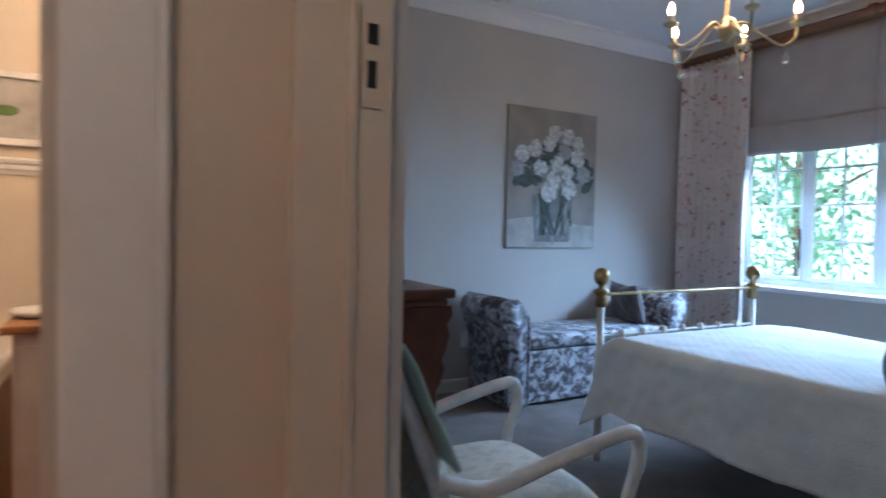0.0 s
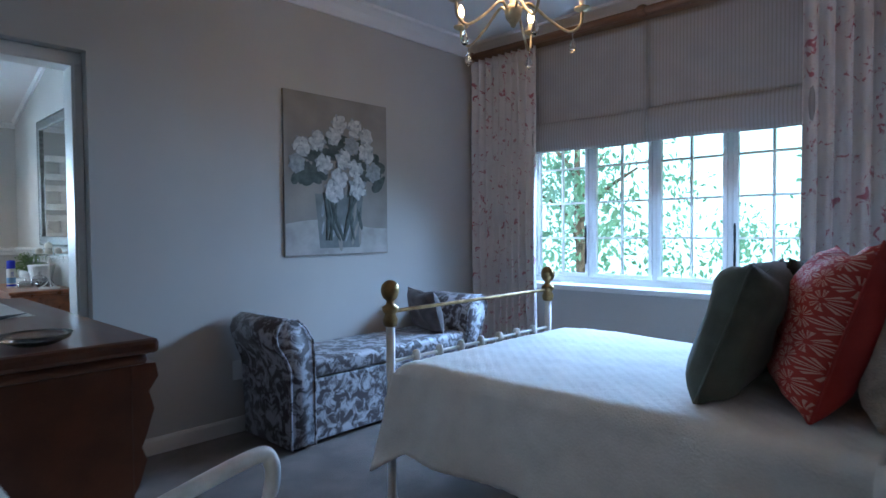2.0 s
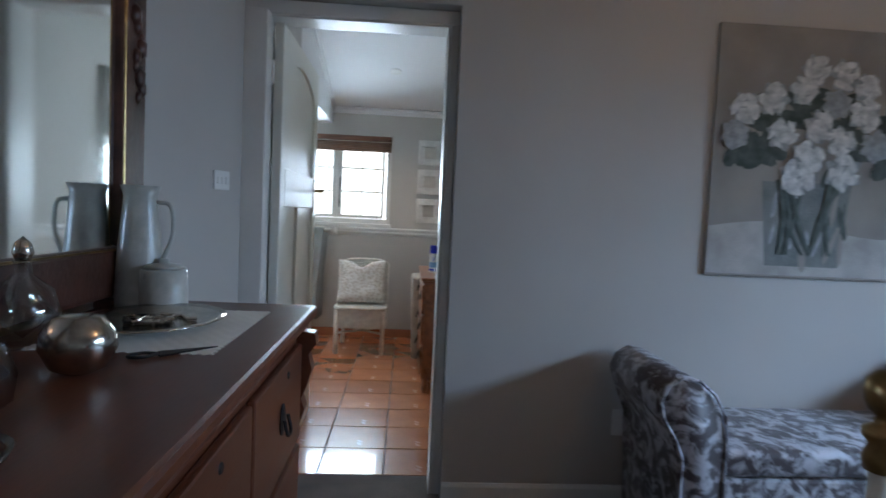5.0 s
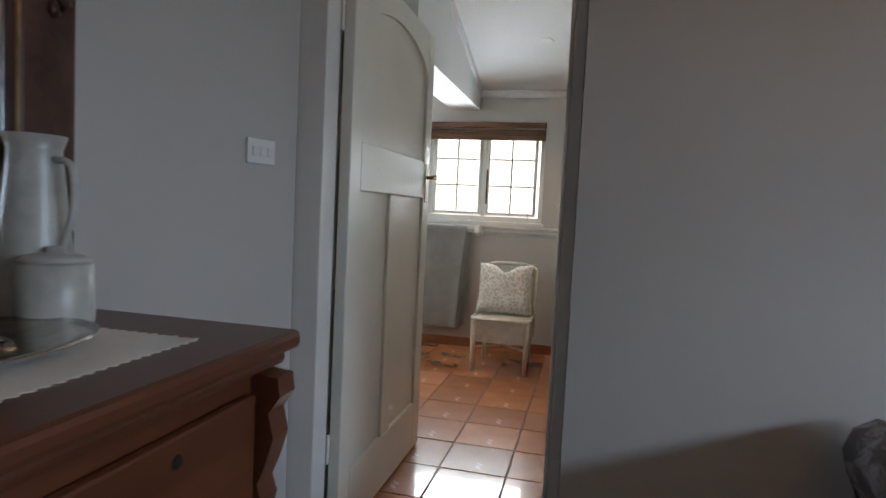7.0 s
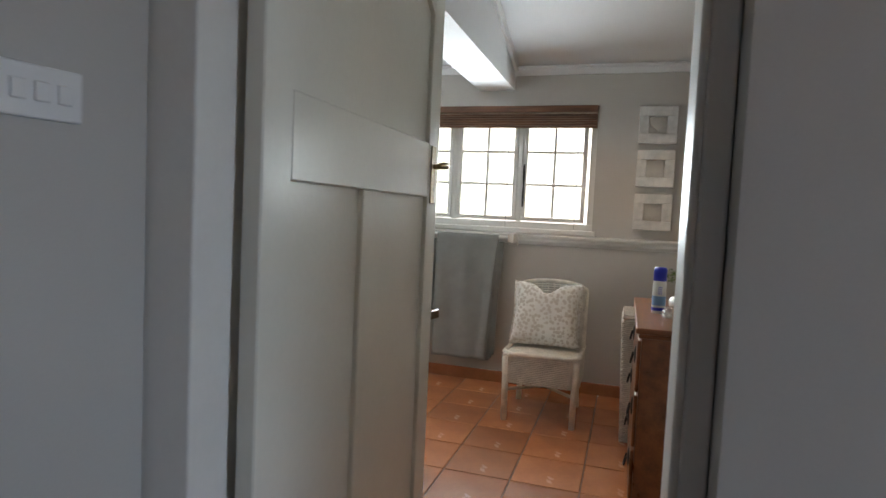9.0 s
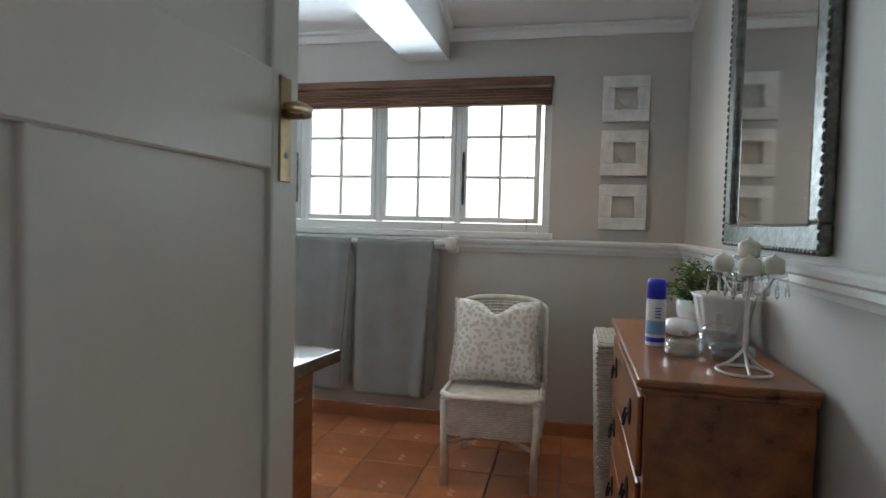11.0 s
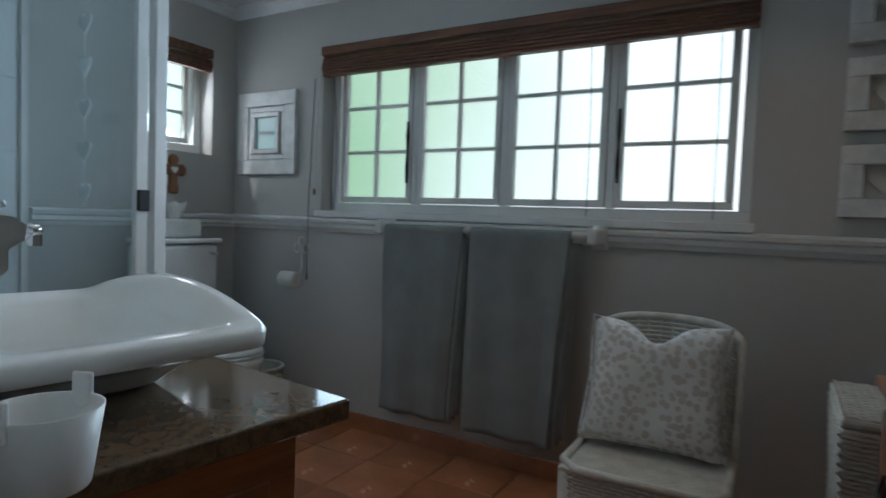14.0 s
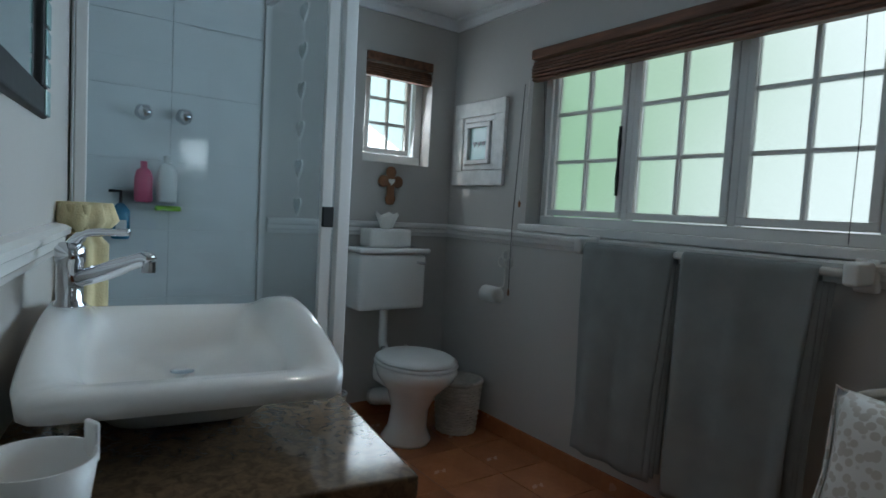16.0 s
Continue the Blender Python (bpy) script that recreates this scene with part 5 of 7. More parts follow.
armchair()
tw = thing("throw", "sage green wool throw over the chair back", "throw")
part("cloth", grid(30, 40, lambda u, v: (lambda s: Vector((-0.835 + 0.030 * math.cos(min(max((s - 0.35) / 0.1, 0), 1) * math.pi) * -1 + (0.33 * (s - 0.45) * 0.9 if s > 0.45 else -0.012 * (0.35 - s)) + 0.012 * noise.noise(Vector((u * 4, s * 5, 1))), -2.49 + 0.50 * u + 0.012 * math.sin(7 * s), 0.905 - (0.58 * (s - 0.42) if s > 0.42 else 0.7 * (0.42 - s)) + 0.014 * math.sin(9 * u) * 0.6)))(v * 0.95), 0.014), M_THROW, tw, smooth=True)


# ---- chandelier ----
def chandelier():
    t = thing("chandelier", "antique cream gold chandelier with glass drops and lit bulbs", "chandelier", pose(1.35, -1.63, 0))
    part("rod", tube([(0, 0, 2.20), (0, 0, 2.70)], 0.010, 10), M_GOLD, t)
    part("ceiling_rose", lathe([(0.05, 2.759), (0.055, 2.74), (0.02, 2.70)], 20), M_GOLD, t)
    part("hub", lathe([(0, 2.125), (0.012, 2.13), (0.016, 2.145), (0.034, 2.165), (0.042, 2.20), (0.034, 2.225), (0.018, 2.235), (0.02, 2.26), (0.012, 2.27)], 20), M_GOLD, t, smooth=True)
    for k in range(5):
        a = k * 2 * math.pi / 5 + 0.35
        c, s = math.cos(a), math.sin(a)
        P = lambda r, z: (r * c, r * s, z)
        arm = part("arm", tube(curve([P(0.02, 2.18), P(0.07, 2.235), P(0.16, 2.16), P(0.25, 2.10), P(0.305, 2.125), P(0.315, 2.19)], 6), 0.007, 8), M_GOLD, t, smooth=True)
        part("drip_pan", lathe([(0.012, 2.185), (0.036, 2.198), (0.038, 2.205), (0.012, 2.20)], 16, Matrix.Translation(P(0.315, 0))), M_GOLD, arm, smooth=True)
        part("candle_tube", lathe([(0.014, 2.20), (0.014, 2.245)], 12, Matrix.Translation(P(0.315, 0))), M_CANDLE, arm)
        part("bulb", lathe([(0.010, 2.245), (0.017, 2.265), (0.016, 2.285), (0.008, 2.305), (0, 2.315)], 14, Matrix.Translation(P(0.315, 0))), M_BULB, arm, "lit candle bulb", smooth=True)
        part("glass_drop", lathe([(0, 2.0), (0.014, 2.012), (0.018, 2.026), (0.010, 2.05), (0.003, 2.068), (0.003, 2.10)], 10, Matrix.Translation(P(0.27, 0))), M_GLASS, arm)
    return t


chandelier()


# ---- bathroom: washstand ----
BM = pose(-0.765, 1.19, 0, 0, 0, -8)


def washstand():
    t = thing("washstand", "dark timber washstand under a granite top", "washstand", BM)
    part("body", box(-1.22, -0.27, 0.03, 0.52, 0.06, 0.700, 0.003, 1), M_CHEST, t)
    part("plinth", box(-1.20, -0.29, 0.05, 0.49, 0.0, 0.06), M_CHEST, t)
    for a, c in ((-1.20, -0.76), (-0.74, -0.30)):
        d = part("door", box(a, c, 0.52, 0.54, 0.08, 0.68, 0.005, 2), M_CHEST, t)
        part("panel", box(a + 0.06, c - 0.06, 0.54, 0.546, 0.14, 0.62, 0.004, 2), M_CHEST, d)
        part("knob", lathe([(0.006, 0), (0.006, 0.012), (0.014, 0.02), (0.010, 0.03), (0, 0.032)], 12, pose((a if a < -1 else c) + (0.40 if a < -1 else -0.40), 0.54, 0.45, -90, 0, 0)), M_BRASS, d)
    part("end_panel", box(-0.27, -0.263, 0.09, 0.46, 0.14, 0.62, 0.003, 1), M_CHEST, t)
    c = thing("worktop", "polished brown granite worktop on the washstand", "worktop", BM)
    part("slab", box(-1.28, -0.222, 0.0, 0.605, 0.702, 0.742, 0.006, 3), M_GRANITE, c)


washstand()


def basin():
    t = thing("washbasin", "white ceramic vessel basin with a sweeping rim", "basin", BM @ pose(-0.735, 0.290, 0.7425))
    W, D = 0.380, 0.240

    def rimz(u, v):
        return 0.122 + 0.072 * max(0, 1 - abs(u) ** 2.0)

    def sq(a, w, d, n=5):
        c, s = math.cos(a), math.sin(a)
        k = (abs(c) ** n + abs(s) ** n) ** (-1 / n)
        return c * k * w, s * k * d
    b = bmesh.new()
    rings = []
    N = 128
    prof = ((0.50, 0.50, 0.0, 0), (0.56, 0.58, 0.012, 0), (0.66, 0.72, 0.045, 0), (0.90, 0.90, 0.082, 0.7), (0.995, 0.99, -1, 1), (1.0, 1.0, -2, 1), (0.97, 0.97, -3, 1), (0.88, 0.80, -4, 1), (0.80, 0.72, 0.10, 0.3), (0.66, 0.60, 0.060, 0), (0.40, 0.38, 0.042, 0), (0.10, 0.14, 0.036, 0), (0.03, 0.04, 0.032, 0))
    for w, d, z, k in prof:
        r = []
        for i in range(N):
            x, y = sq(2 * math.pi * i / N, W * w, D * d, 18 if w > 0.8 else 5)
            q = rimz(x / W, y / D)
            zz = {-1: q - 0.034, -2: q - 0.006, -3: q, -4: q - 0.008}.get(z, z + k * (q - 0.135))
            r.append(b.verts.new((x, y, zz)))
        rings.append(r)
    for a, c in zip(rings, rings[1:]):
        for i in range(N):
            b.faces.new((a[i], a[(i + 1) % N], c[(i + 1) % N], c[i]))
    b.faces.new(rings[0][::-1])
    b.faces.new(rings[-1])
    part("bowl", b, M_PORC, t, smooth=True)
    part("waste", lathe([(0, 0.046), (0.022, 0.046), (0.024, 0.0485), (0, 0.050)], 18), M_CHROME, t, "chrome waste")
    tp = thing("mixer_tap", "chrome single-lever mixer tap on the basin rim", "tap", BM @ pose(-0.735, 0.088, 0.930))
    part("body", lathe([(0.028, 0), (0.028, 0.006), (0.023, 0.012), (0.023, 0.085), (0.026, 0.09), (0.026, 0.115), (0.018, 0.125), (0, 0.128)], 20), M_CHROME, tp, smooth=True)
    sp = part("spout", tube(curve([(0, 0.01, 0.055), (0.05, 0.06, 0.075), (0.10, 0.125, 0.105), (0.105, 0.135, 0.100)], 5), [0.017] * 8 + [0.014] * 6 + [0.012] * 2, 12), M_CHROME, tp, smooth=True)
    part("aerator", lathe([(0.012, 0), (0.012, 0.02)], 12, pose(0.104, 0.134, 0.08)), M_CHROME, sp)
    part("lever", tube(curve([(0, 0, 0.118), (0.02, 0.03, 0.145), (0.06, 0.085, 0.150), (0.07, 0.10, 0.152)], 5), [0.012] * 4 + [0.007] * 12, 8), M_CHROME, tp, smooth=True)


basin()
mg = thing("plastic_tub", "white plastic tub with side lugs on the worktop", "tub", BM @ pose(-0.225, 0.105, 0.7425))
part("body", lathe([(0.050, 0), (0.052, 0.004), (0.066, 0.098), (0.063, 0.098), (0.049, 0.008), (0, 0.008)], 30), M_PLASTIC, mg, smooth=True)
for a in (30, 210):
    part("lug", box(-0.014, 0.014, 0.060, 0.068, 0.075, 0.125, 0.003, 2), M_PLASTIC, mg).matrix_basis = pose(0, 0, 0, 0, 0, a)
mr = mirror_frame("bathroom_mirror", "mirror with a mosaic glass tile border above the basin", BM @ pose(-0.62, 0.002, 1.30, 0, 0, 180), 0.62, 0.85, 0.06, 0.025, M_IRON)
for k in range(14):
    for sx in (-0.28, 0.28):
        part("mosaic_tile", box(sx - 0.026, sx + 0.026, -0.029, -0.024, 0.004 + k * 0.06, 0.056 + k * 0.06, 0.002, 1), M_TURQ, mr)
bag = thing("cotton_bag", "gathered pale yellow cotton bag hanging by the shower", "bag", BM @ pose(-1.16, 0.075, 0.78))
part("cloth", grid(40, 20, lambda u, v: Vector(((0.07 + 0.012 * math.sin(8 * v) + 0.012 * math.sin(2 * math.pi * 7 * u)) * (1 if v < 0.72 else 0.72 + 0.5 * abs(v - 0.8)) * math.cos(2 * math.pi * u), (0.055 + 0.008 * math.sin(2 * math.pi * 7 * u)) * (1 if v < 0.72 else 0.7 + 0.5 * abs(v - 0.8)) * math.sin(2 * math.pi * u), 0.34 * v)), 0.003), M_BAG, bag, smooth=True)
part("frill", lathe([(0.05, 0.27), (0.075, 0.30), (0.06, 0.345), (0.04, 0.33)], 40, lobes=10, lobe=0.12), M_BAG, bag, smooth=True)
part("drawstring", tube([(0.06 * math.cos(a / 3), 0.05 * math.sin(a / 3), 0.265) for a in range(20)], 0.004, 6), M_RUSTB, bag)


# ---- shower ----
SX, SY0, SY1 = -2.08, 1.41, 2.22
structure("shower_tray", box(-3.0, SX, 1.40, SY1, 0.0, 0.10, 0.008), M_PORC, "white shower tray with raised kerb", "shower tray")
sh = thing("shower_enclosure", "white framed glass shower enclosure", "shower")
for (x0, x1, y0, y1, z0, z1) in ((SX - 0.02, SX + 0.02, SY1 - 0.025, SY1 + 0.02, 0.10, 2.10), (SX - 0.02, SX + 0.02, SY0, SY0 + 0.03, 0.10, 2.10), (SX - 0.02, SX + 0.02, SY0 + 0.03, SY1 - 0.025, 2.06, 2.10), (SX - 0.02, SX + 0.02, SY0 + 0.03, SY1 - 0.025, 0.10, 0.14), (-2.98, SX - 0.02, SY1 - 0.015, SY1 + 0.015, 2.06, 2.10), (-2.98, SX - 0.02, SY1 - 0.015, SY1 + 0.015, 0.10, 0.14), (-3.0, -2.97, SY1 - 0.015, SY1 + 0.015, 0.10, 2.10)):
    part("frame_bar", box(x0, x1, y0, y1, z0, z1, 0.004, 2), M_TRIM, sh)
for y in (SY1 - 0.065,):
    part("door_stile", box(SX - 0.012, SX + 0.014, y - 0.02, y + 0.02, 0.14, 2.06, 0.004, 2), M_TRIM, sh)
gd = part("glass_door", box(SX - 0.003, SX + 0.003, SY0 + 0.03, SY1 - 0.085, 0.14, 2.06), M_SHGLASS, sh)
part("handle", box(SX + 0.014, SX + 0.030, SY1 - 0.085, SY1 - 0.045, 1.075, 1.145, 0.003, 1), M_IRON, gd, "black door catch")
part("glass_panel", box(-2.97, SX - 0.02, SY1 - 0.003, SY1 + 0.003, 0.14, 2.06), M_SHGLASS, sh)
structure("backing_shower_tiles", boxes([(-2.995, -2.99, 1.41, 2.21, 0.10, 2.20), (-2.985, SX, 1.402, 1.407, 0.10, 2.20)]), M_TRIM, "grout between the white shower tiles", "grout")
tap_t = thing("shower_taps", "pair of round chrome shower taps on the tiles", "tap")
for y in (1.70, 1.86):
    part("tap_head", lathe([(0.032, 0), (0.034, 0.006), (0.018, 0.012), (0.016, 0.03), (0.026, 0.035), (0.028, 0.055), (0.018, 0.065), (0, 0.067)], 20, pose(-2.982, y, 1.50, 0, 90, 0), lobes=5, lobe=0.06), M_CHROME, tap_t, smooth=True)
part("shower_rose", lathe([(0.012, 0), (0.012, 0.16), (0.03, 0.20), (0.05, 0.215), (0, 0.218)], 18, pose(-2.985, 1.80, 2.08, 0, 115, 0)), M_CHROME, tap_t, smooth=True)
cad = thing("shower_caddy", "clear wall shelf in the shower", "shelf", pose(-2.93, 1.72, 1.12))
part("tray", box(-0.05, 0.05, -0.13, 0.13, -0.006, 0, 0.002, 1), M_SHGLASS, cad)
part("back", box(-0.05, -0.047, -0.13, 0.13, 0, 0.06), M_SHGLASS, cad)


def bottle(label, m, mats, r, h, kind):
    t = thing("shampoo_bottle", label, "bottle", m, group="shower bottles")
    part("body", lathe([(r * 0.85, 0), (r, 0.01), (r, h * 0.6), (r * 0.75, h * 0.78), (r * 0.35, h * 0.84)], 18, squash=(0.65, 1)), mats[0], t, smooth=True)
    part("cap", lathe([(r * 0.38, h * 0.84), (r * 0.38, h), (0, h)], 14), mats[1], t)
    if kind == "pump":
        part("nozzle", tube([(0, 0, h), (0, 0, h * 1.12), (0, -0.04, h * 1.12)], 0.006, 6), M_IRON, t)


bottle("pink plastic shampoo bottle on the shelf", pose(-2.925, 1.70, 1.12), (M_PINK, M_PINK), 0.036, 0.17, "")
bottle("white plastic shampoo bottle on the shelf", pose(-2.925, 1.79, 1.12), (M_PLASTIC, M_PLASTIC), 0.040, 0.20, "")
hk = thing("pump_bottle", "blue pump bottle hanging beside the shelf", "bottle", pose(-2.955, 1.62, 0.96))
part("body", lathe([(0.03, 0), (0.036, 0.01), (0.036, 0.12), (0.012, 0.15)], 18, squash=(0.65, 1)), M_TEAL, hk, smooth=True)
part("pump", tube([(0, 0, 0.14), (0, 0, 0.20), (0, -0.045, 0.20)], 0.007, 8), M_IRON, hk)
part("label_patch", box(0.0245, 0.026, -0.02, 0.02, 0.03, 0.08), M_PLASTIC, hk)
sop = thing("soap_bar", "lime green soap on the shower shelf", "soap", pose(-2.95, 1.80, 1.085))
part("bar", box(-0.03, 0.03, -0.05, 0.05, 0, 0.022, 0.008, 3), M_LIME, sop)
hs = thing("heart_garland", "string of pale hearts hanging on the shower glass", "garland", pose(-2.55, SY1 + 0.012, 1.10))
part("string", tube([(0, 0, 0), (0, 0, 0.95)], 0.0015, 5), M_PAPER, hs)


def heart(s, th):
    b = bmesh.new()
    pts = []
    for i in range(28):
        a = 2 * math.pi * i / 28
        pts.append((s * 0.0625 * 16 * math.sin(a) ** 3 * 0.5, s * 0.0625 * (13 * math.cos(a) - 5 * math.cos(2 * a) - 2 * math.cos(3 * a) - math.cos(4 * a)) * 0.5))
    f = [b.verts.new((x, -th / 2, z)) for x, z in pts]
    k = [b.verts.new((x, th / 2, z)) for x, z in pts]
    b.faces.new(f)
    b.faces.new(k[::-1])
    for i in range(28):
        b.faces.new((f[i], f[(i + 1) % 28], k[(i + 1) % 28], k[i]))
    return b


for k in range(6):
    h = part("heart", heart(0.085, 0.008), M_PAPER, hs)
    h.matrix_basis = pose(0, 0, 0.04 + 0.16 * k)


# ---- toilet ----
def toilet():
    t = thing("toilet", "white ceramic close-coupled toilet with closed lid", "toilet", pose(-2.97, 2.86, 0))
    part("cistern", box(0.0, 0.18, -0.20, 0.20, 0.62, 0.915, 0.025, 3), M_PORC, t, smooth=True)
    lid = part("cistern_lid", box(-0.0, 0.195, -0.212, 0.212, 0.917, 0.945, 0.012, 3), M_PORC, t, smooth=True)
    part("flush_lever", tube([(0.18, 0.14, 0.87), (0.20, 0.14, 0.87), (0.205, 0.17, 0.865)], 0.008, 8), M_CHROME, t)
    part("flush_pipe", tube(curve([(0.09, 0, 0.63), (0.09, 0, 0.5), (0.10, 0, 0.42), (0.18, 0, 0.36)], 5), 0.024, 12), M_PORC, t, smooth=True)
    prof = [(0.12, 0.0), (0.125, 0.02), (0.095, 0.08), (0.09, 0.18), (0.12, 0.27), (0.175, 0.34), (0.19, 0.385), (0.185, 0.40), (0.10, 0.40)]
    b = bmesh.new()
    rings = []
    for r, z in prof:
        k = min(1, z / 0.36)
        rings.append([b.verts.new((0.36 + 0.06 * k + r * (1.25 if math.cos(a) > 0 else 1.05) * math.cos(a) * (0.9 + 0.15 * k), r * math.sin(a), z)) for a in [2 * math.pi * i / 32 for i in range(32)]])
    for a, c in zip(rings, rings[1:]):
        for i in range(32):
            b.faces.new((a[i], a[(i + 1) % 32], c[(i + 1) % 32], c[i]))
    b.faces.new(rings[0][::-1])
    b.faces.new(rings[-1])
    part("bowl", b, M_PORC, t, smooth=True)
    part("pan_neck", box(0.12, 0.36, -0.08, 0.08, 0.24, 0.36, 0.03, 3), M_PORC, t, smooth=True)
    part("soil_pipe", tube(curve([(0.36, 0, 0.20), (0.22, 0, 0.18), (0.03, 0, 0.12)], 5), 0.05, 14), M_PORC, t, smooth=True)
    seat = lathe([(0.0, 0.402), (0.19, 0.402), (0.197, 0.41), (0.19, 0.418), (0, 0.42)], 36, Matrix.Translation((0.43, 0, 0)), squash=(1.18, 1))
    part("seat", seat, M_PLASTIC, t, smooth=True)
    part("lid", lathe([(0.0, 0.42), (0.185, 0.421), (0.192, 0.428), (0.17, 0.442), (0.1, 0.447), (0, 0.448)], 36, Matrix.Translation((0.43, 0, 0)), squash=(1.18, 1)), M_PLASTIC, t, "closed white seat lid", smooth=True)
    for y in (-0.07, 0.07):
        part("hinge", lathe([(0.012, 0.40), (0.012, 0.445), (0, 0.45)], 10, Matrix.Translation((0.22, y, 0))), M_CHROME, t)
    return t


toilet()
tb = thing("tissue_box", "white cloth covered tissue box on the cistern", "tissue box", pose(-2.88, 2.85, 0.9455))
part("cover", box(-0.06, 0.06, -0.125, 0.125, 0, 0.095, 0.012, 2), M_LINEN, tb)
part("tissue", grid(12, 8, lambda u, v: Vector(((0.02 + 0.03 * v) * math.cos(6.28 * u) * (1 + 0.3 * math.sin(12.5 * u)), (0.03 + 0.03 * v) * math.sin(6.28 * u), 0.095 + 0.075 * v + 0.015 * math.sin(19 * u) * v)), 0.001), M_PAPER, tb)


def basket(name, label, m, r0, r1, h, material, n=14):
    """Woven tub: stakes with weavers waving round them."""
    t = thing(name, label, "basket", m)
    part("liner", lathe([(r0 * 0.97, 0.004), (r1 * 0.97, h), (r1 * 0.94, h), (r0 * 0.93, 0.012), (0, 0.012)], 36), material, t)
    b = bmesh.new()
    k = int(h / 0.014)
    for i in range(k):
        z = 0.008 + i * h / k
        r = r0 + (r1 - r0) * z / h
        pts = [((r + 0.003 * math.cos(a * n + math.pi * (i % 2))) * math.cos(a), (r + 0.003 * math.cos(a * n + math.pi * (i % 2))) * math.sin(a), z) for a in [2 * math.pi * j / 56 for j in range(57)]]
        tube(pts, 0.006, 5, b, False)
    part("weave", b, material, t, smooth=True)
    part("rim", tube([(r1 * math.cos(2 * math.pi * j / 36), r1 * math.sin(2 * math.pi * j / 36), h) for j in range(37)], 0.010, 8), material, t, smooth=True)
    return t


basket("waste_basket", "pale woven waste basket beside the toilet", pose(-2.60, 3.17, 0), 0.10, 0.125, 0.27, M_WICKER)
pb = thing("brush_holder", "white perforated plastic brush holder by the toilet", "brush holder", pose(-2.86, 2.58, 0))
part("body", lathe([(0.055, 0), (0.058, 0.005), (0.065, 0.19), (0.062, 0.19), (0.053, 0.008), (0, 0.008)], 24), M_PLASTIC, pb, smooth=True)
part("rim", lathe([(0.063, 0.185), (0.070, 0.19), (0.070, 0.20), (0.062, 0.20), (0.062, 0.185)], 24), M_PLASTIC, pb)
cr = thing("wooden_cross", "small rounded wooden cross on the wall", "cross", pose(-2.998, 2.925, 1.17))
b = boxes([(0.0, 0.016, -0.024, 0.024, 0.0, 0.20), (0.001, 0.015, -0.065, 0.065, 0.098, 0.152)], 0.007)
for p in ((0, 0.03), (0, 0.175), (-0.045, 0.125), (0.045, 0.125)):
    ball(0.033, pose(0.008, p[0], p[1]), b, (0.24, 1, 1), 2)
part("cross_body", b, M_CLAYWOOD, cr)
h = part("heart", heart(0.04, 0.004), M_PAPER, cr, "white heart inlay")
h.matrix_basis = pose(0.019, 0, 0.125, 0, 0, 90)


def wood_blind(name, along, a0, a1, plane, ztop, ht):
    t = thing(name, "rolled-up brown timber blind over the window", "blind")
    def bx(d0, d1, z0, z1, bev=0.004):
        return box(a0, a1, plane - d1, plane - d0, z0, z1, bev, 1) if along == 'x' else box(plane + d0, plane + d1, a0, a1, z0, z1, bev, 1)
    part("head_board", bx(-0.03, 0.045, ztop - 0.045, ztop), M_BLIND_WOOD, t)
    for k in range(6):
        z = ztop - 0.055 - k * (ht - 0.06) / 6
        part("slat", bx(-0.004 - 0.006 * (k % 2), 0.030 + 0.010 * math.sin(k * 0.6), z - (ht - 0.06) / 6 + 0.003, z, 0.003), M_BLIND_WOOD, t)
    return t


wb = wood_blind("timber_blind", 'x', BWX0 + 0.004, BWX1 - 0.004, 3.345, BWZ1 - 0.003, 0.155)
for x in (-2.28, -0.93, -0.45):
    part("cord", tube([(x, 3.345, BWZ1 - 0.15), (x, 3.375, 1.5), (x, 3.37, 1.12)], 0.0015, 5), M_IRON, wb)
part("pull_cord", tube([(-2.385, 3.318, 1.80), (-2.39, 3.292, 1.08), (-2.395, 3.30, 0.77)], 0.002, 5), M_IRON, wb)
part("tassel", lathe([(0.004, 0.74), (0.007, 0.76), (0.003, 0.775)], 8, Matrix.Translation((-2.395, 3.30, 0))), M_CLAYWOOD, wb)
part("pull_cord", tube([(-2.36, 3.322, 1.82), (-2.372, 3.315, 1.22)], 0.002, 5), M_PAPER, wb)
part("tassel", lathe([(0.004, 1.19), (0.008, 1.21), (0.003, 1.225)], 8, Matrix.Translation((-2.372, 3.315, 0))), M_CLAYWOOD, wb)
wood_blind("timber_blind", 'y', SWY0 + 0.004, SWY1 - 0.004, -3.035, SWZ1 - 0.003, 0.13)


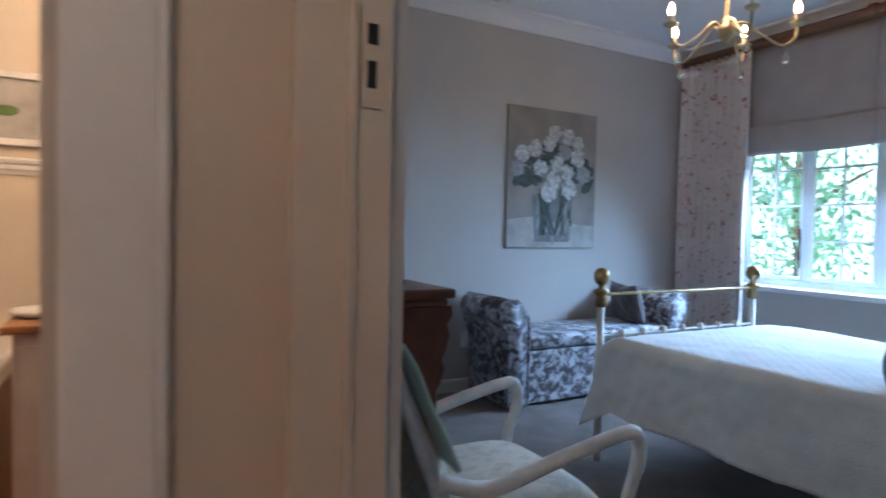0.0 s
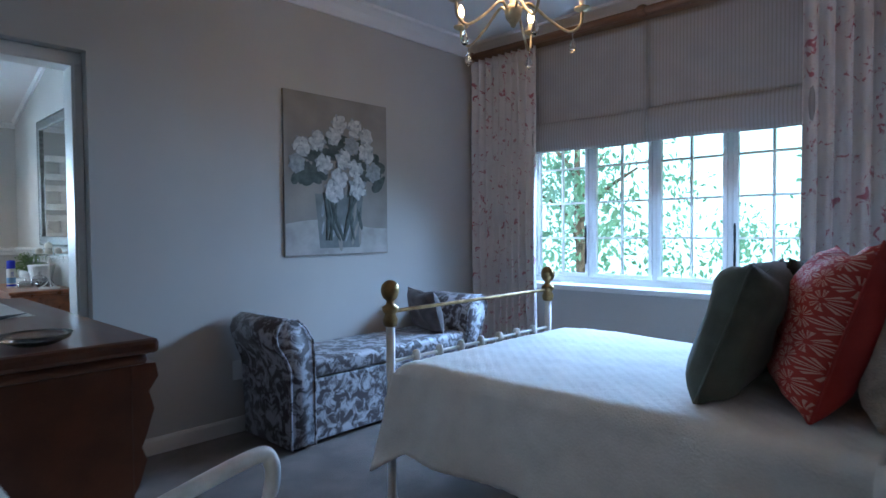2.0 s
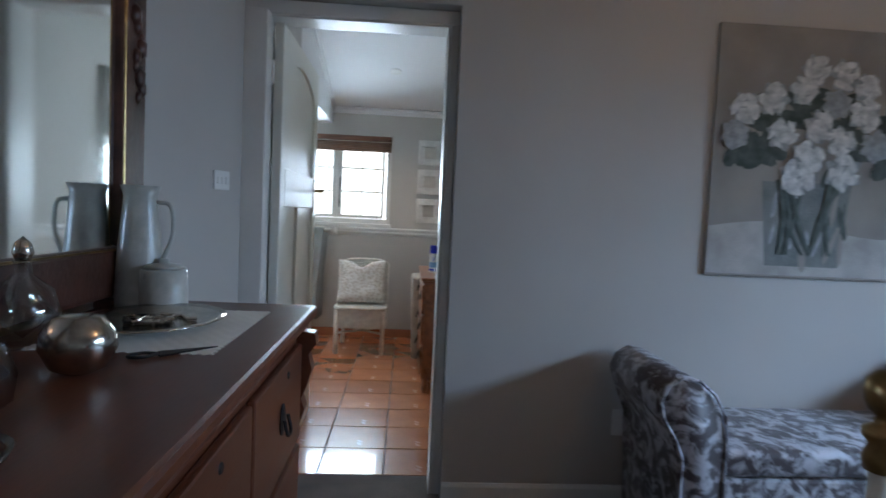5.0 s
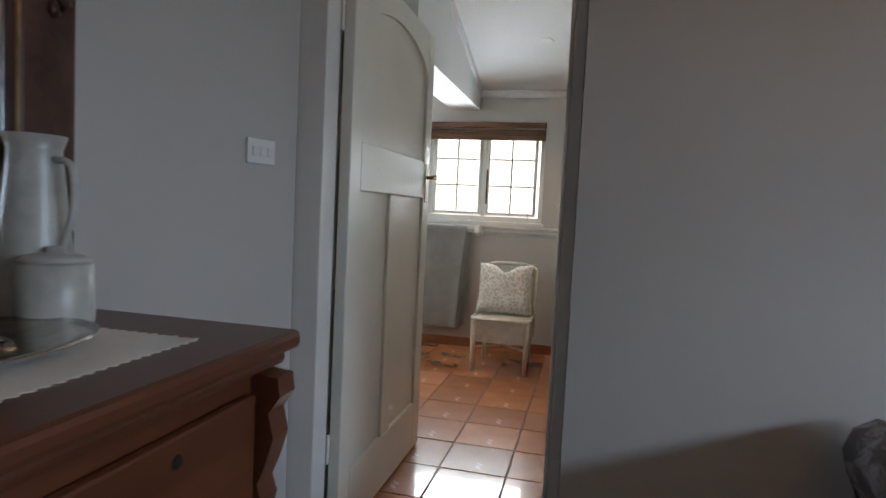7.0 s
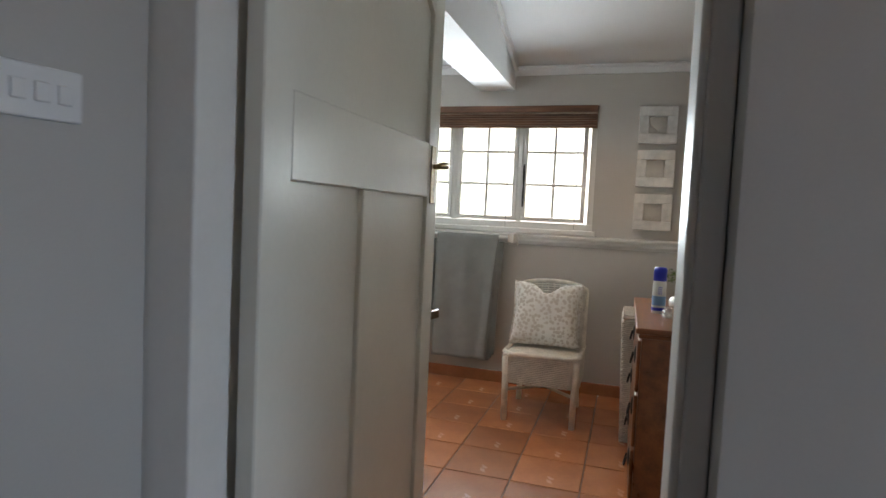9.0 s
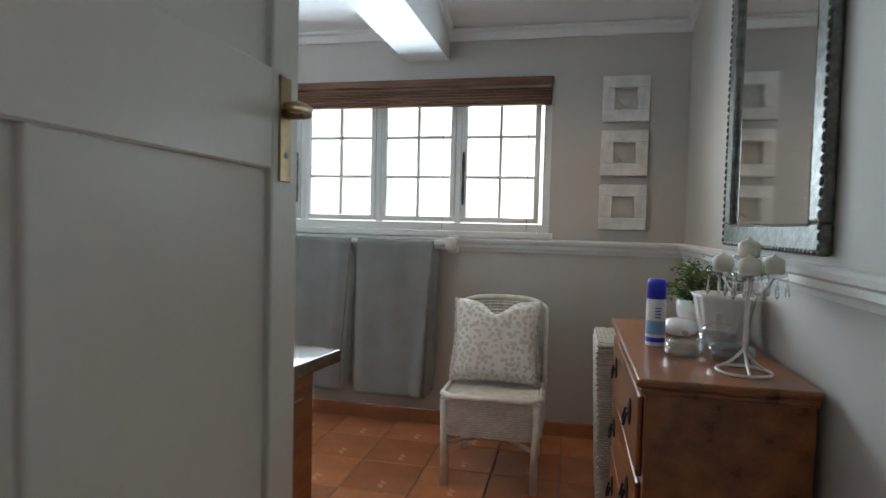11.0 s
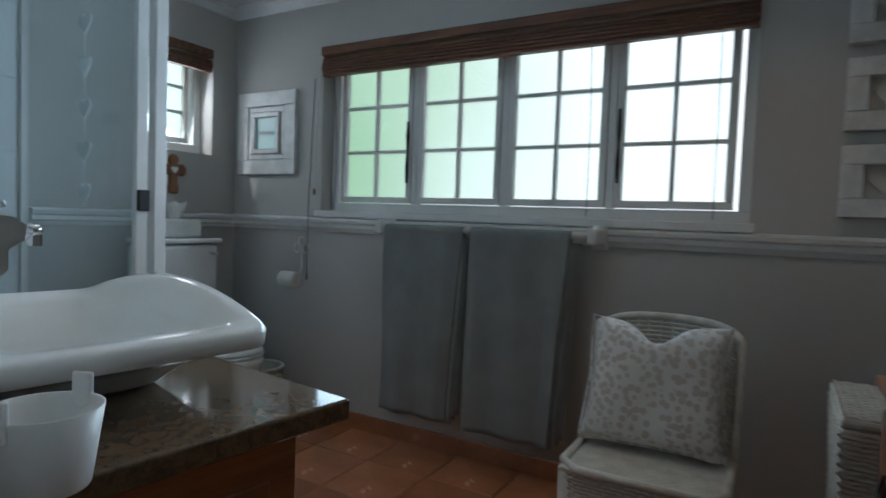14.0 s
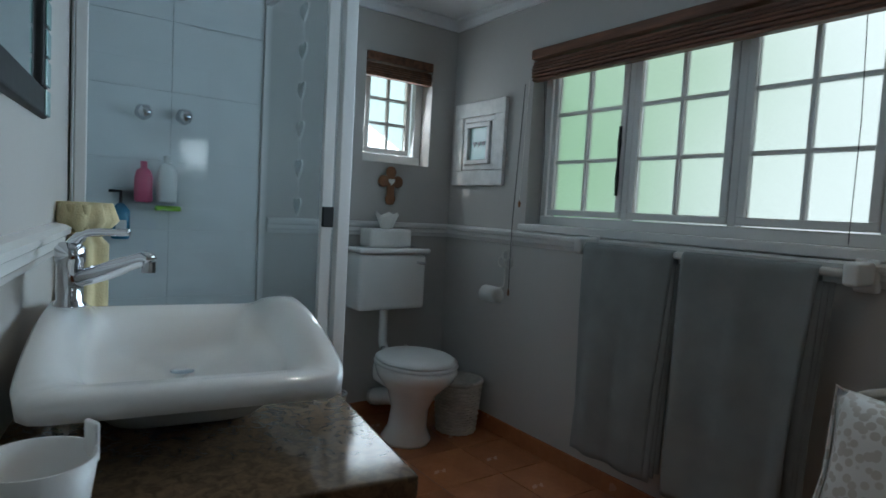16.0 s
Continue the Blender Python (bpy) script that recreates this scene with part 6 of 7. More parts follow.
def frame_picture():
    t = thing("framed_picture", "stepped white timber picture frame with pale print", "picture", pose(-2.73, 3.329, 1.30))
    w, h = 0.44, 0.455
    for i, (k, d) in enumerate(((0, 0.025), (0.085, 0.018), (0.115, 0.03))):
        f = 0.08 if i == 0 else 0.025
        fr = []
        for a0, a1, c0, c1 in ((-w / 2 + k, w / 2 - k, k, k + f), (-w / 2 + k, w / 2 - k, h - k - f, h - k), (-w / 2 + k, -w / 2 + k + f, k + f, h - k - f), (w / 2 - k - f, w / 2 - k, k + f, h - k - f)):
            fr.append(box(a0, a1, -d, -0.002, c0, c1, 0.003, 1))
        part("frame", boxes_join(fr), M_SHABBY, t)
    part("backing", box(-w / 2 + 0.02, w / 2 - 0.02, -0.008, 0, 0.02, h - 0.02), M_SHABBY, t)
    part("print", box(-0.08, 0.08, -0.012, -0.008, 0.14, h - 0.14), M_TURQ, t, "pale turquoise print")
    for k in range(3):
        hh = part("heart", heart(0.03, 0.002), M_PETAL_G, t)
        hh.matrix_basis = pose(-0.04 + 0.04 * k, -0.014, h / 2)
    return t


frame_picture()


def heart_box(z):
    t = thing("box_frame_picture", "white box frame with a recessed heart", "picture", pose(0.052, 3.329, z), group="three heart box frames")
    s, o = 0.236, 0.062
    rows = ((-s / 2, s / 2, 0, o), (-s / 2, s / 2, s - o, s), (-s / 2, -s / 2 + o, o, s - o), (s / 2 - o, s / 2, o, s - o))
    part("frame", boxes_join([box(a, c, -0.042, 0, d, e, 0.003, 1) for a, c, d, e in rows]), M_SHABBY, t)
    part("backing", box(-s / 2 + o, s / 2 - o, -0.008, 0, o, s - o), M_SHEET, t)
    b = heart(0.085, 0.012)
    hh = part("heart", b, M_SHEET, t, "plump linen heart")
    hh.matrix_basis = pose(0, -0.016, s / 2)
    return t


for z in (1.139, 1.421, 1.702):
    heart_box(z)

# towel rail and towels
tr2 = thing("towel_rail", "white turned towel rail below the window", "towel rail")
part("bar", tube([(-1.86, 3.215, 1.04), (-0.84, 3.215, 1.04)], 0.013, 12), M_TRIM, tr2, smooth=True)
for x in (-1.86, -0.85):
    part("bracket", boxes_join([box(x - 0.022, x + 0.022, 3.19, 3.33, 1.005, 1.075, 0.012, 3), box(x - 0.032, x + 0.032, 3.295, 3.33, 0.985, 1.085, 0.008, 2)]), M_TRIM, tr2, smooth=True)


def towel(x0, x1, zf, zb, seed):
    t = thing("towel", "grey-green bath towel hung over the rail", "towel", group="towels on the rail")
    def f(u, v):
        s = v * (zf + zb) - zb
        wv = 0.010 * noise.noise(Vector((u * 5, v * 3, seed)))
        drop = abs(s)
        x = x0 + (x1 - x0) * u + (-0.055 * u) * drop + wv
        r = 0.018
        if drop < 0.03:
            a = s / 0.03 * math.pi / 2
            return Vector((x, 3.215 - r * math.sin(a), 1.04 + r * math.cos(a)))
        z = 1.04 - (drop - 0.03)
        side = -1 if s > 0 else 1
        y = 3.215 + side * (r + 0.012 * min(1, drop * 2)) + 1.4 * wv + 0.010 * math.sin(13 * u + seed) * min(1, drop * 1.5) + (0.003 if 0.66 < drop < 0.70 and s > 0 else 0)
        return Vector((x, y, z))
    part("cloth", grid(36, 70, f, 0.007), M_TOWEL, t, smooth=True)
    for k in range(3):
        def layer(u, v, k=k):
            drop = 0.03 + v * (zf - 0.06 - 0.02 * k)
            return Vector((x1 - 0.05 + (0.062 + 0.012 * k) * u - 0.04 * drop + 0.004 * math.sin(5 * v + k), 3.212 + 0.008 * k - 0.012 * min(1, drop * 2), 1.04 - drop))
        part("folded_edge", grid(4, 24, layer, 0.005), M_TOWEL, t, smooth=True)


towel(-1.825, -1.415, 0.88, 0.84, 1)
towel(-1.375, -0.935, 0.89, 0.84, 4)

# toilet roll holder
rh = thing("toilet_roll_holder", "white scrolled wire toilet roll holder", "holder", pose(-2.455, 3.325, 0.74))
b = bmesh.new()
for dx, dz in ((0, 0.20), (-0.03, 0.165), (0.03, 0.165)):
    tube([(dx + 0.022 * math.cos(a / 2), -0.006, dz + 0.026 * math.sin(a / 2)) for a in range(14)], 0.0045, 5, b)
tube(curve([(0, -0.006, 0.16), (0, -0.006, 0.05), (-0.02, -0.02, 0.03), (-0.07, -0.07, 0.0), (0.03, -0.07, 0.0)], 6), 0.004, 6, b)
part("wire", b, M_IVORY, rh)
part("roll", lathe([(0.02, -0.05), (0.042, -0.05), (0.042, 0.05), (0.02, 0.05)], 24, pose(-0.02, -0.07, 0.0, 0, 90, 0)), M_PAPER, rh, smooth=True)


# ---- wicker chair ----
def wicker_chair():
    t = thing("wicker_chair", "white painted wicker chair with curved back", "chair", pose(-0.522, 2.58, -0.0, 0, 0, 0))
    W = 0.215
    for s in (-1, 1):
        part("front_leg", tube([(s * 0.195, 0.0, 0), (s * 0.20, 0.0, 0.385)], [0.017, 0.020], 10), M_WICKER, t, smooth=True)
        part("back_leg", tube(curve([(s * 0.185, 0.44, 0), (s * 0.18, 0.40, 0.2), (s * 0.195, 0.37, 0.40)], 5), 0.017, 10), M_WICKER, t, smooth=True)
    part("stretcher", tube([(-0.19, 0.01, 0.18), (0.185, 0.41, 0.16)], 0.010, 8), M_WICKER, t)
    part("stretcher", tube([(0.19, 0.01, 0.18), (-0.185, 0.41, 0.165)], 0.010, 8), M_WICKER, t)
    # woven seat apron: weavers in rows
    loop = [(-W, 0.40), (-W, 0.05), (-W + 0.02, 0.0), (-W + 0.05, -0.02), (W - 0.05, -0.02), (W - 0.02, 0.0), (W, 0.05), (W, 0.40)]
    apron = part("seat_apron", box(-W + 0.008, W - 0.008, 0.0, 0.39, 0.24, 0.385, 0.02, 2), M_WICKER, t)
    for i in range(16):
        z = 0.232 + i * 0.0104
        pts = []
        for (xa, ya), (xb, yb) in zip(loop, loop[1:]):
            n = max(2, int(math.hypot(xb - xa, yb - ya) / 0.012))
            for j in range(n):
                k = j / n
                o = 0.0042 * (1 if (len(pts) + i) % 2 else -1)
                pts.append((xa + (xb - xa) * k + (o if abs(yb - ya) > abs(xb - xa) else 0), ya + (yb - ya) * k + (o if abs(xb - xa) > abs(yb - ya) else 0), z))
        part("weaver", tube(pts, 0.0056, 5, None, False), M_WICKER, apron, smooth=True)
    def seat(u, v):
        return Vector((-W + 2 * W * u, -0.02 + 0.42 * v, 0.393 + 0.006 * math.sin(math.pi * u) * math.sin(math.pi * v) + 0.0025 * (1 if (int(u * 30) + int(v * 30)) % 2 else -1)))
    part("seat", grid(30, 30, seat, 0.012), M_WICKER, t)
    part("seat_edge", tube([(-W, 0.40, 0.398), (-W, 0.03, 0.398), (-W + 0.05, -0.022, 0.398), (W - 0.05, -0.022, 0.398), (W, 0.03, 0.398), (W, 0.40, 0.398)], 0.013, 8), M_WICKER, t, smooth=True)
    # curved back of open weave
    def bp(u, v):
        a = (u - 0.5) * 2.5
        x = 0.215 * math.sin(a) / math.sin(1.25)
        y = 0.40 + 0.02 - 0.11 * (1 - math.cos(a)) / (1 - math.cos(1.25)) + 0.05 * v
        top = 0.385 * (1 - 0.10 * abs(2 * u - 1) ** 3)
        return Vector((x, y, 0.40 + v * top))
    b = bmesh.new()
    for i in range(26):
        v = (i + 0.5) / 26
        if 0.62 < v < 0.66:
            continue
        pts = [bp(j / 44, v) + Vector((0, 0.003 * (1 if (i + j) % 2 else -1), 0)) for j in range(45)]
        tube(pts, 0.0052, 5, b, False)
    for j in range(15):
        tube([bp((j + 0.5) / 15, v / 6) for v in range(7)], 0.004, 5, b, False)
    part("back_weave", b, M_WICKER, t, smooth=True)
    edge = [bp(0, v / 8) for v in range(9)] + [bp(j / 24, 1) for j in range(1, 24)] + [bp(1, 1 - v / 8) for v in range(9)]
    part("back_rim", tube(edge, 0.013, 8), M_WICKER, t, smooth=True)
    return t


wicker_chair()
cushion("cushion", "white cushion with grey leopard spots on the wicker chair", 0.42, 0.40, 0.15, pose(-0.535, 2.78, 0.412, -20, 0, 2), M_LEOPARD, 21, sag=0.17)


# ---- chest of drawers in the bathroom ----
def chest():
    t = thing("chest_of_drawers", "reddish brown wooden chest of drawers", "chest")
    x0, x1, y0, y1, h = -0.015, 0.35, 1.52, 2.42, 0.80
    part("top", box(-0.04, 0.355, 1.49, 2.44, h - 0.022, h, 0.007, 2), M_CHEST, t)
    part("top_moulding", box(-0.028, 0.352, 1.502, 2.43, h - 0.040, h - 0.022, 0.007, 2), M_CHEST, t)
    part("body", box(x0, x1, y0, y1, 0.10, h - 0.04, 0.003, 1), M_CHEST, t)
    for y in (y0 + 0.03, y1 - 0.03):
        for x in (x0 + 0.03, x1 - 0.03):
            part("foot", lathe([(0.018, 0), (0.024, 0.03), (0.020, 0.07), (0.028, 0.10)], 12, Matrix.Translation((x, y, 0))), M_CHEST, t)
    for i in range(3):
        z0 = 0.12 + i * 0.212
        d = part("drawer", box(x0 - 0.014, x0, y0 + 0.03, y1 - 0.03, z0, z0 + 0.20, 0.006, 2), M_CHEST, t)
        for y in (y0 + 0.2, y1 - 0.2):
            ring_handle(d, x0 - 0.014, y, z0 + 0.11, -1)
    return h


CH = chest() + 0.0005
# tall wicker hamper beyond the chest
hm = thing("laundry_hamper", "tall white woven wicker laundry hamper", "hamper")
b = bmesh.new()
HX, HY = 0.0925, 2.65
for i in range(62):
    z = 0.008 + i * 0.0107
    half = 0.152 + 0.026 * z / 0.67
    pts = []
    corners = ((-half, -half), (-half, half), (half, half), (half, -half))
    for c in range(4):
        (xa, ya), (xb, yb) = corners[c], corners[(c + 1) % 4]
        for j in range(20):
            k = j / 20
            q = 0.0042 if (i + j) % 2 else -0.0042
            pts.append((HX + xa + (xb - xa) * k + (q if xa == xb else 0), HY + ya + (yb - ya) * k + (q if ya == yb else 0), z))
    tube(pts + [pts[0]], 0.0056, 5, b, False)
part("weave", b, M_WICKER, hm, smooth=True)
part("liner", box(HX - 0.146, HX + 0.146, HY - 0.146, HY + 0.146, 0.0, 0.66), M_WICKER, hm)
lid = part("lid", box(HX - 0.182, HX + 0.182, HY - 0.182, HY + 0.182, 0.670, 0.690, 0.008, 2), M_WICKER, hm)
b = bmesh.new()
for i in range(26):
    y = HY - 0.172 + i * 0.0137
    tube([(HX - 0.176 + j * 0.0176, y, 0.691 + (0.003 if (i + j) % 2 else -0.002)) for j in range(21)], 0.0055, 5, b, False)
part("lid_weave", b, M_WICKER, lid, smooth=True)

# things on the chest
sc2 = thing("spray_can", "blue-capped white and blue spray can", "spray can", pose(0.055, 1.925, CH))
part("can", lathe([(0.026, 0), (0.028, 0.004), (0.028, 0.13), (0.024, 0.142), (0.024, 0.146)], 24), M_PLASTIC, sc2, smooth=True)
part("cap", lathe([(0.0275, 0.140), (0.0275, 0.188), (0.024, 0.198), (0, 0.20)], 24), M_BLUE, sc2, "bright blue cap", smooth=True)
M_PALEBLUE = mat("pale_blue_print", (0.25, 0.45, 0.72), 0.35)
part("label_print", lathe([(0.0284, 0.035), (0.0284, 0.075)], 24), M_PALEBLUE, sc2, "pale blue printed band")
part("label_print", lathe([(0.0284, 0.012), (0.0284, 0.026)], 24), M_BLUE, sc2, "dark blue printed band")
part("text_bars", boxes([(-0.006 + 0.0, 0.010, -0.0295, -0.0283, 0.085 + 0.009 * k, 0.088 + 0.009 * k) for k in range(4)]), M_BLUE, sc2, "unreadable print")
fp = thing("potted_plant", "bushy small-leaved green plant in a white pot", "plant", pose(0.245, 2.27, CH))
part("pot", lathe([(0.055, 0), (0.075, 0.06), (0.078, 0.105), (0.072, 0.105), (0.068, 0.08), (0, 0.08)], 28, lobes=9, lobe=0.03), M_PORC, fp, smooth=True)
rnd = random.Random(31)
b = bmesh.new()
lv = bmesh.new()
for k in range(70):
    a = rnd.uniform(0, 6.28)
    r = rnd.uniform(0.04, 0.165)
    top = Vector((r * math.cos(a), r * math.sin(a) * 1.1, 0.12 + rnd.uniform(0.02, 0.13) - r * 0.25))
    pts = curve([(0.2 * top.x, 0.2 * top.y, 0.085), (0.55 * top.x, 0.55 * top.y, top.z * 0.9 + 0.02), tuple(top)], 4)
    tube(pts, 0.0013, 4, b, False)
    for j in range(14):
        c = pts[min(len(pts) - 1, 2 + j // 2)] + Vector([rnd.gauss(0, 0.012) for _ in range(3)])
        q = Euler((rnd.uniform(-0.7, 0.7), rnd.uniform(-0.7, 0.7), rnd.uniform(0, 6.3))).to_matrix()
        s = rnd.uniform(0.010, 0.017)
        lv.faces.new([lv.verts.new(c + q @ Vector(p) * s) for p in ((-0.5, 0, 0), (-0.2, 0.45, 0.08), (0.3, 0.42, 0.05), (0.6, 0, -0.06), (0.3, -0.42, 0.05), (-0.2, -0.45, 0.08))])
part("stalk", b, M_LEAF, fp)
part("foliage", lv, M_LEAF, fp, "small round green leaves")
pp = thing("planter", "white fluted ceramic planter with scalloped rim", "planter", pose(0.262, 2.01, CH))
part("pot", lathe([(0.055, 0), (0.06, 0.005), (0.085, 0.14), (0.092, 0.155), (0.086, 0.155), (0.078, 0.135), (0.052, 0.02), (0, 0.02)], 60, lobes=15, lobe=0.035), M_PORC, pp, smooth=True)
sd = thing("soap_dish", "rounded white ceramic soap dish with lid", "dish", pose(0.165, 2.15, CH))
part("dish", lathe([(0.045, 0), (0.055, 0.012), (0.056, 0.03), (0.045, 0.048), (0.02, 0.054), (0, 0.055)], 26), M_PORC, sd, smooth=True)
for k, (gx, gy, r, hh) in enumerate(((0.115, 1.80, 0.048, 0.045), (0.225, 1.755, 0.055, 0.05), (0.215, 1.86, 0.05, 0.075))):
    g = thing("glass_dish", "lidded cut glass trinket dish", "dish", pose(gx, gy, CH), group="cut glass dishes")
    part("dish", lathe([(r * 0.8, 0), (r, 0.008), (r, hh * 0.75), (r * 0.92, hh * 0.75), (r * 0.9, 0.01), (0, 0.008)], 32, lobes=16, lobe=0.025), M_CUT, g, smooth=True)
    part("lid", lathe([(r, hh * 0.77), (r * 0.8, hh), (r * 0.3, hh * 1.15), (r * 0.12, hh * 1.2), (r * 0.22, hh * 1.4), (0, hh * 1.5)], 28), M_CUT, g, smooth=True)


def candelabrum():
    t = thing("candelabrum", "white wire candelabrum with glass drops and candles", "candle holder", pose(0.225, 1.635, CH))
    part("base_ring", tube([(0.062 * math.cos(2 * math.pi * j / 30), 0.062 * math.sin(2 * math.pi * j / 30), 0.004) for j in range(31)], 0.004, 6), M_IVORY, t)
    for k in range(3):
        a = 2 * math.pi * k / 3 + 0.5
        part("foot", tube(curve([(0.062 * math.cos(a), 0.062 * math.sin(a), 0.004), (0.03 * math.cos(a), 0.03 * math.sin(a), 0.025), (0.0, 0.0, 0.06)], 4), 0.004, 6), M_IVORY, t)
    part("stem", tube([(0, 0, 0.05), (0.004, 0, 0.26)], 0.006, 8), M_IVORY, t)
    for k, (r, z) in enumerate(((0, 0.285), (0.065, 0.245), (0.065, 0.245), (0.065, 0.245))):
        a = 2 * math.pi * k / 3 + 0.3
        x, y = r * math.cos(a), r * math.sin(a)
        arm = part("arm", tube(curve([(0.003, 0, 0.20), (0.6 * x, 0.6 * y, z - 0.05), (x + 0.001, y, z - 0.012)], 4), 0.0035, 6), M_IVORY, t)
        part("glass_cup", lathe([(0.012, z - 0.014), (0.034, z - 0.004), (0.036, z + 0.002), (0.03, z), (0, z - 0.006)], 20, Matrix.Translation((x, y, 0)), lobes=8, lobe=0.06), M_CUT, arm, smooth=True)
        part("candle", lathe([(0.024, z), (0.025, z + 0.03), (0.018, z + 0.038), (0.004, z + 0.044), (0, z + 0.052)], 20, Matrix.Translation((x, y, 0))), M_CANDLE, arm, smooth=True)
        for j in range(4):
            aa = j * 1.57
            part("glass_drop", lathe([(0, z - 0.062), (0.006, z - 0.052), (0.003, z - 0.03), (0.001, z - 0.008)], 8, Matrix.Translation((x + 0.033 * math.cos(aa), y + 0.033 * math.sin(aa), 0))), M_GLASS, arm)


candelabrum()
m2_ = mirror_frame("wall_mirror", "mirror in a tarnished silver moulded frame", pose(0.369, 1.96, 1.095, 0, 0, 270), 0.86, 1.0, 0.075, 0.03, M_MFRAME, gilt=M_MFRAME)
b = bmesh.new()
for k in range(40):
    z = 0.02 + k * 0.0246
    for sx in (-0.425, 0.425):
        ball(0.010, pose(sx, -0.031, z), b, (0.7, 0.6, 1.1), 1)
for k in range(34):
    for z in (0.008, 0.992):
        ball(0.010, pose(-0.41 + k * 0.0246, -0.031, z), b, (1.1, 0.6, 0.7), 1)
part("beading", b, M_MFRAME, m2_, "beaded outer edge", smooth=True)

# downlights
for x, y, z, tilt in ((-0.30, 2.60, 2.415, 15.6), (-1.45, 2.05, 2.234, 0)):
    d = thing("downlight", "small round lit ceiling downlight", "downlight", pose(x, y, z, -tilt, 0, 0))
    part("bezel", lathe([(0.036, 0), (0.050, -0.002), (0.050, -0.006), (0.034, -0.008)], 24), M_TRIM, d)
    part("lens", lathe([(0, -0.003), (0.033, -0.003), (0.033, -0.004), (0, -0.0045)], 20), M_DOWN, d, "lit lens")

# ---- passage seen through the entrance ----
pc = thing("passage_cabinet", "grey painted cabinet with a brown wooden top", "cabinet")
part("body", box(-1.66, -1.575, -1.40, -1.05, 0.0, 0.80, 0.004, 1), M_GREYCAB, pc)
part("top", box(-1.69, -1.57, -1.43, -1.03, 0.80, 0.825, 0.006, 2), M_CLAYWOOD, pc)
part("door", box(-1.645, -1.58, -1.415, -1.40, 0.08, 0.76, 0.005, 2), M_GREYCAB, pc)
pd = thing("china_dish", "white china dish on the passage cabinet", "dish", pose(-1.61, -1.22, 0.8255))
part("dish", lathe([(0.05, 0), (0.08, 0.015), (0.085, 0.03), (0.075, 0.02), (0, 0.01)], 24), M_PORC, pd, smooth=True)
pp2 = thing("framed_print", "small cream framed botanical print", "picture", pose(-1.86, -0.475, 1.48))
part("frame", boxes_join([box(a, c, -0.025, 0, d, e, 0.003, 1) for a, c, d, e in ((-0.20, 0.20, 0, 0.03), (-0.20, 0.20, 0.29, 0.32), (-0.20, -0.17, 0.03, 0.29), (0.17, 0.20, 0.03, 0.29))]), M_SHABBY, pp2)
part("print", box(-0.17, 0.17, -0.010, 0, 0.03, 0.29), M_CANVAS_LOW, pp2)
part("leaf_motif", ball(0.04, pose(0.05, -0.011, 0.15), None, (1.2, 0.05, 0.6), 2), M_LEAF, pp2)
bt = thing("bathtub", "white bathtub edge against the passage wall", "bathtub")
part("rim", box(-3.4, -1.73, -1.2, -0.50, 0.56, 0.65, 0.02, 3), M_PORC, bt)
part("apron", box(-3.38, -1.75, -1.18, -0.52, 0.0, 0.56), M_CLAYWOOD, bt)

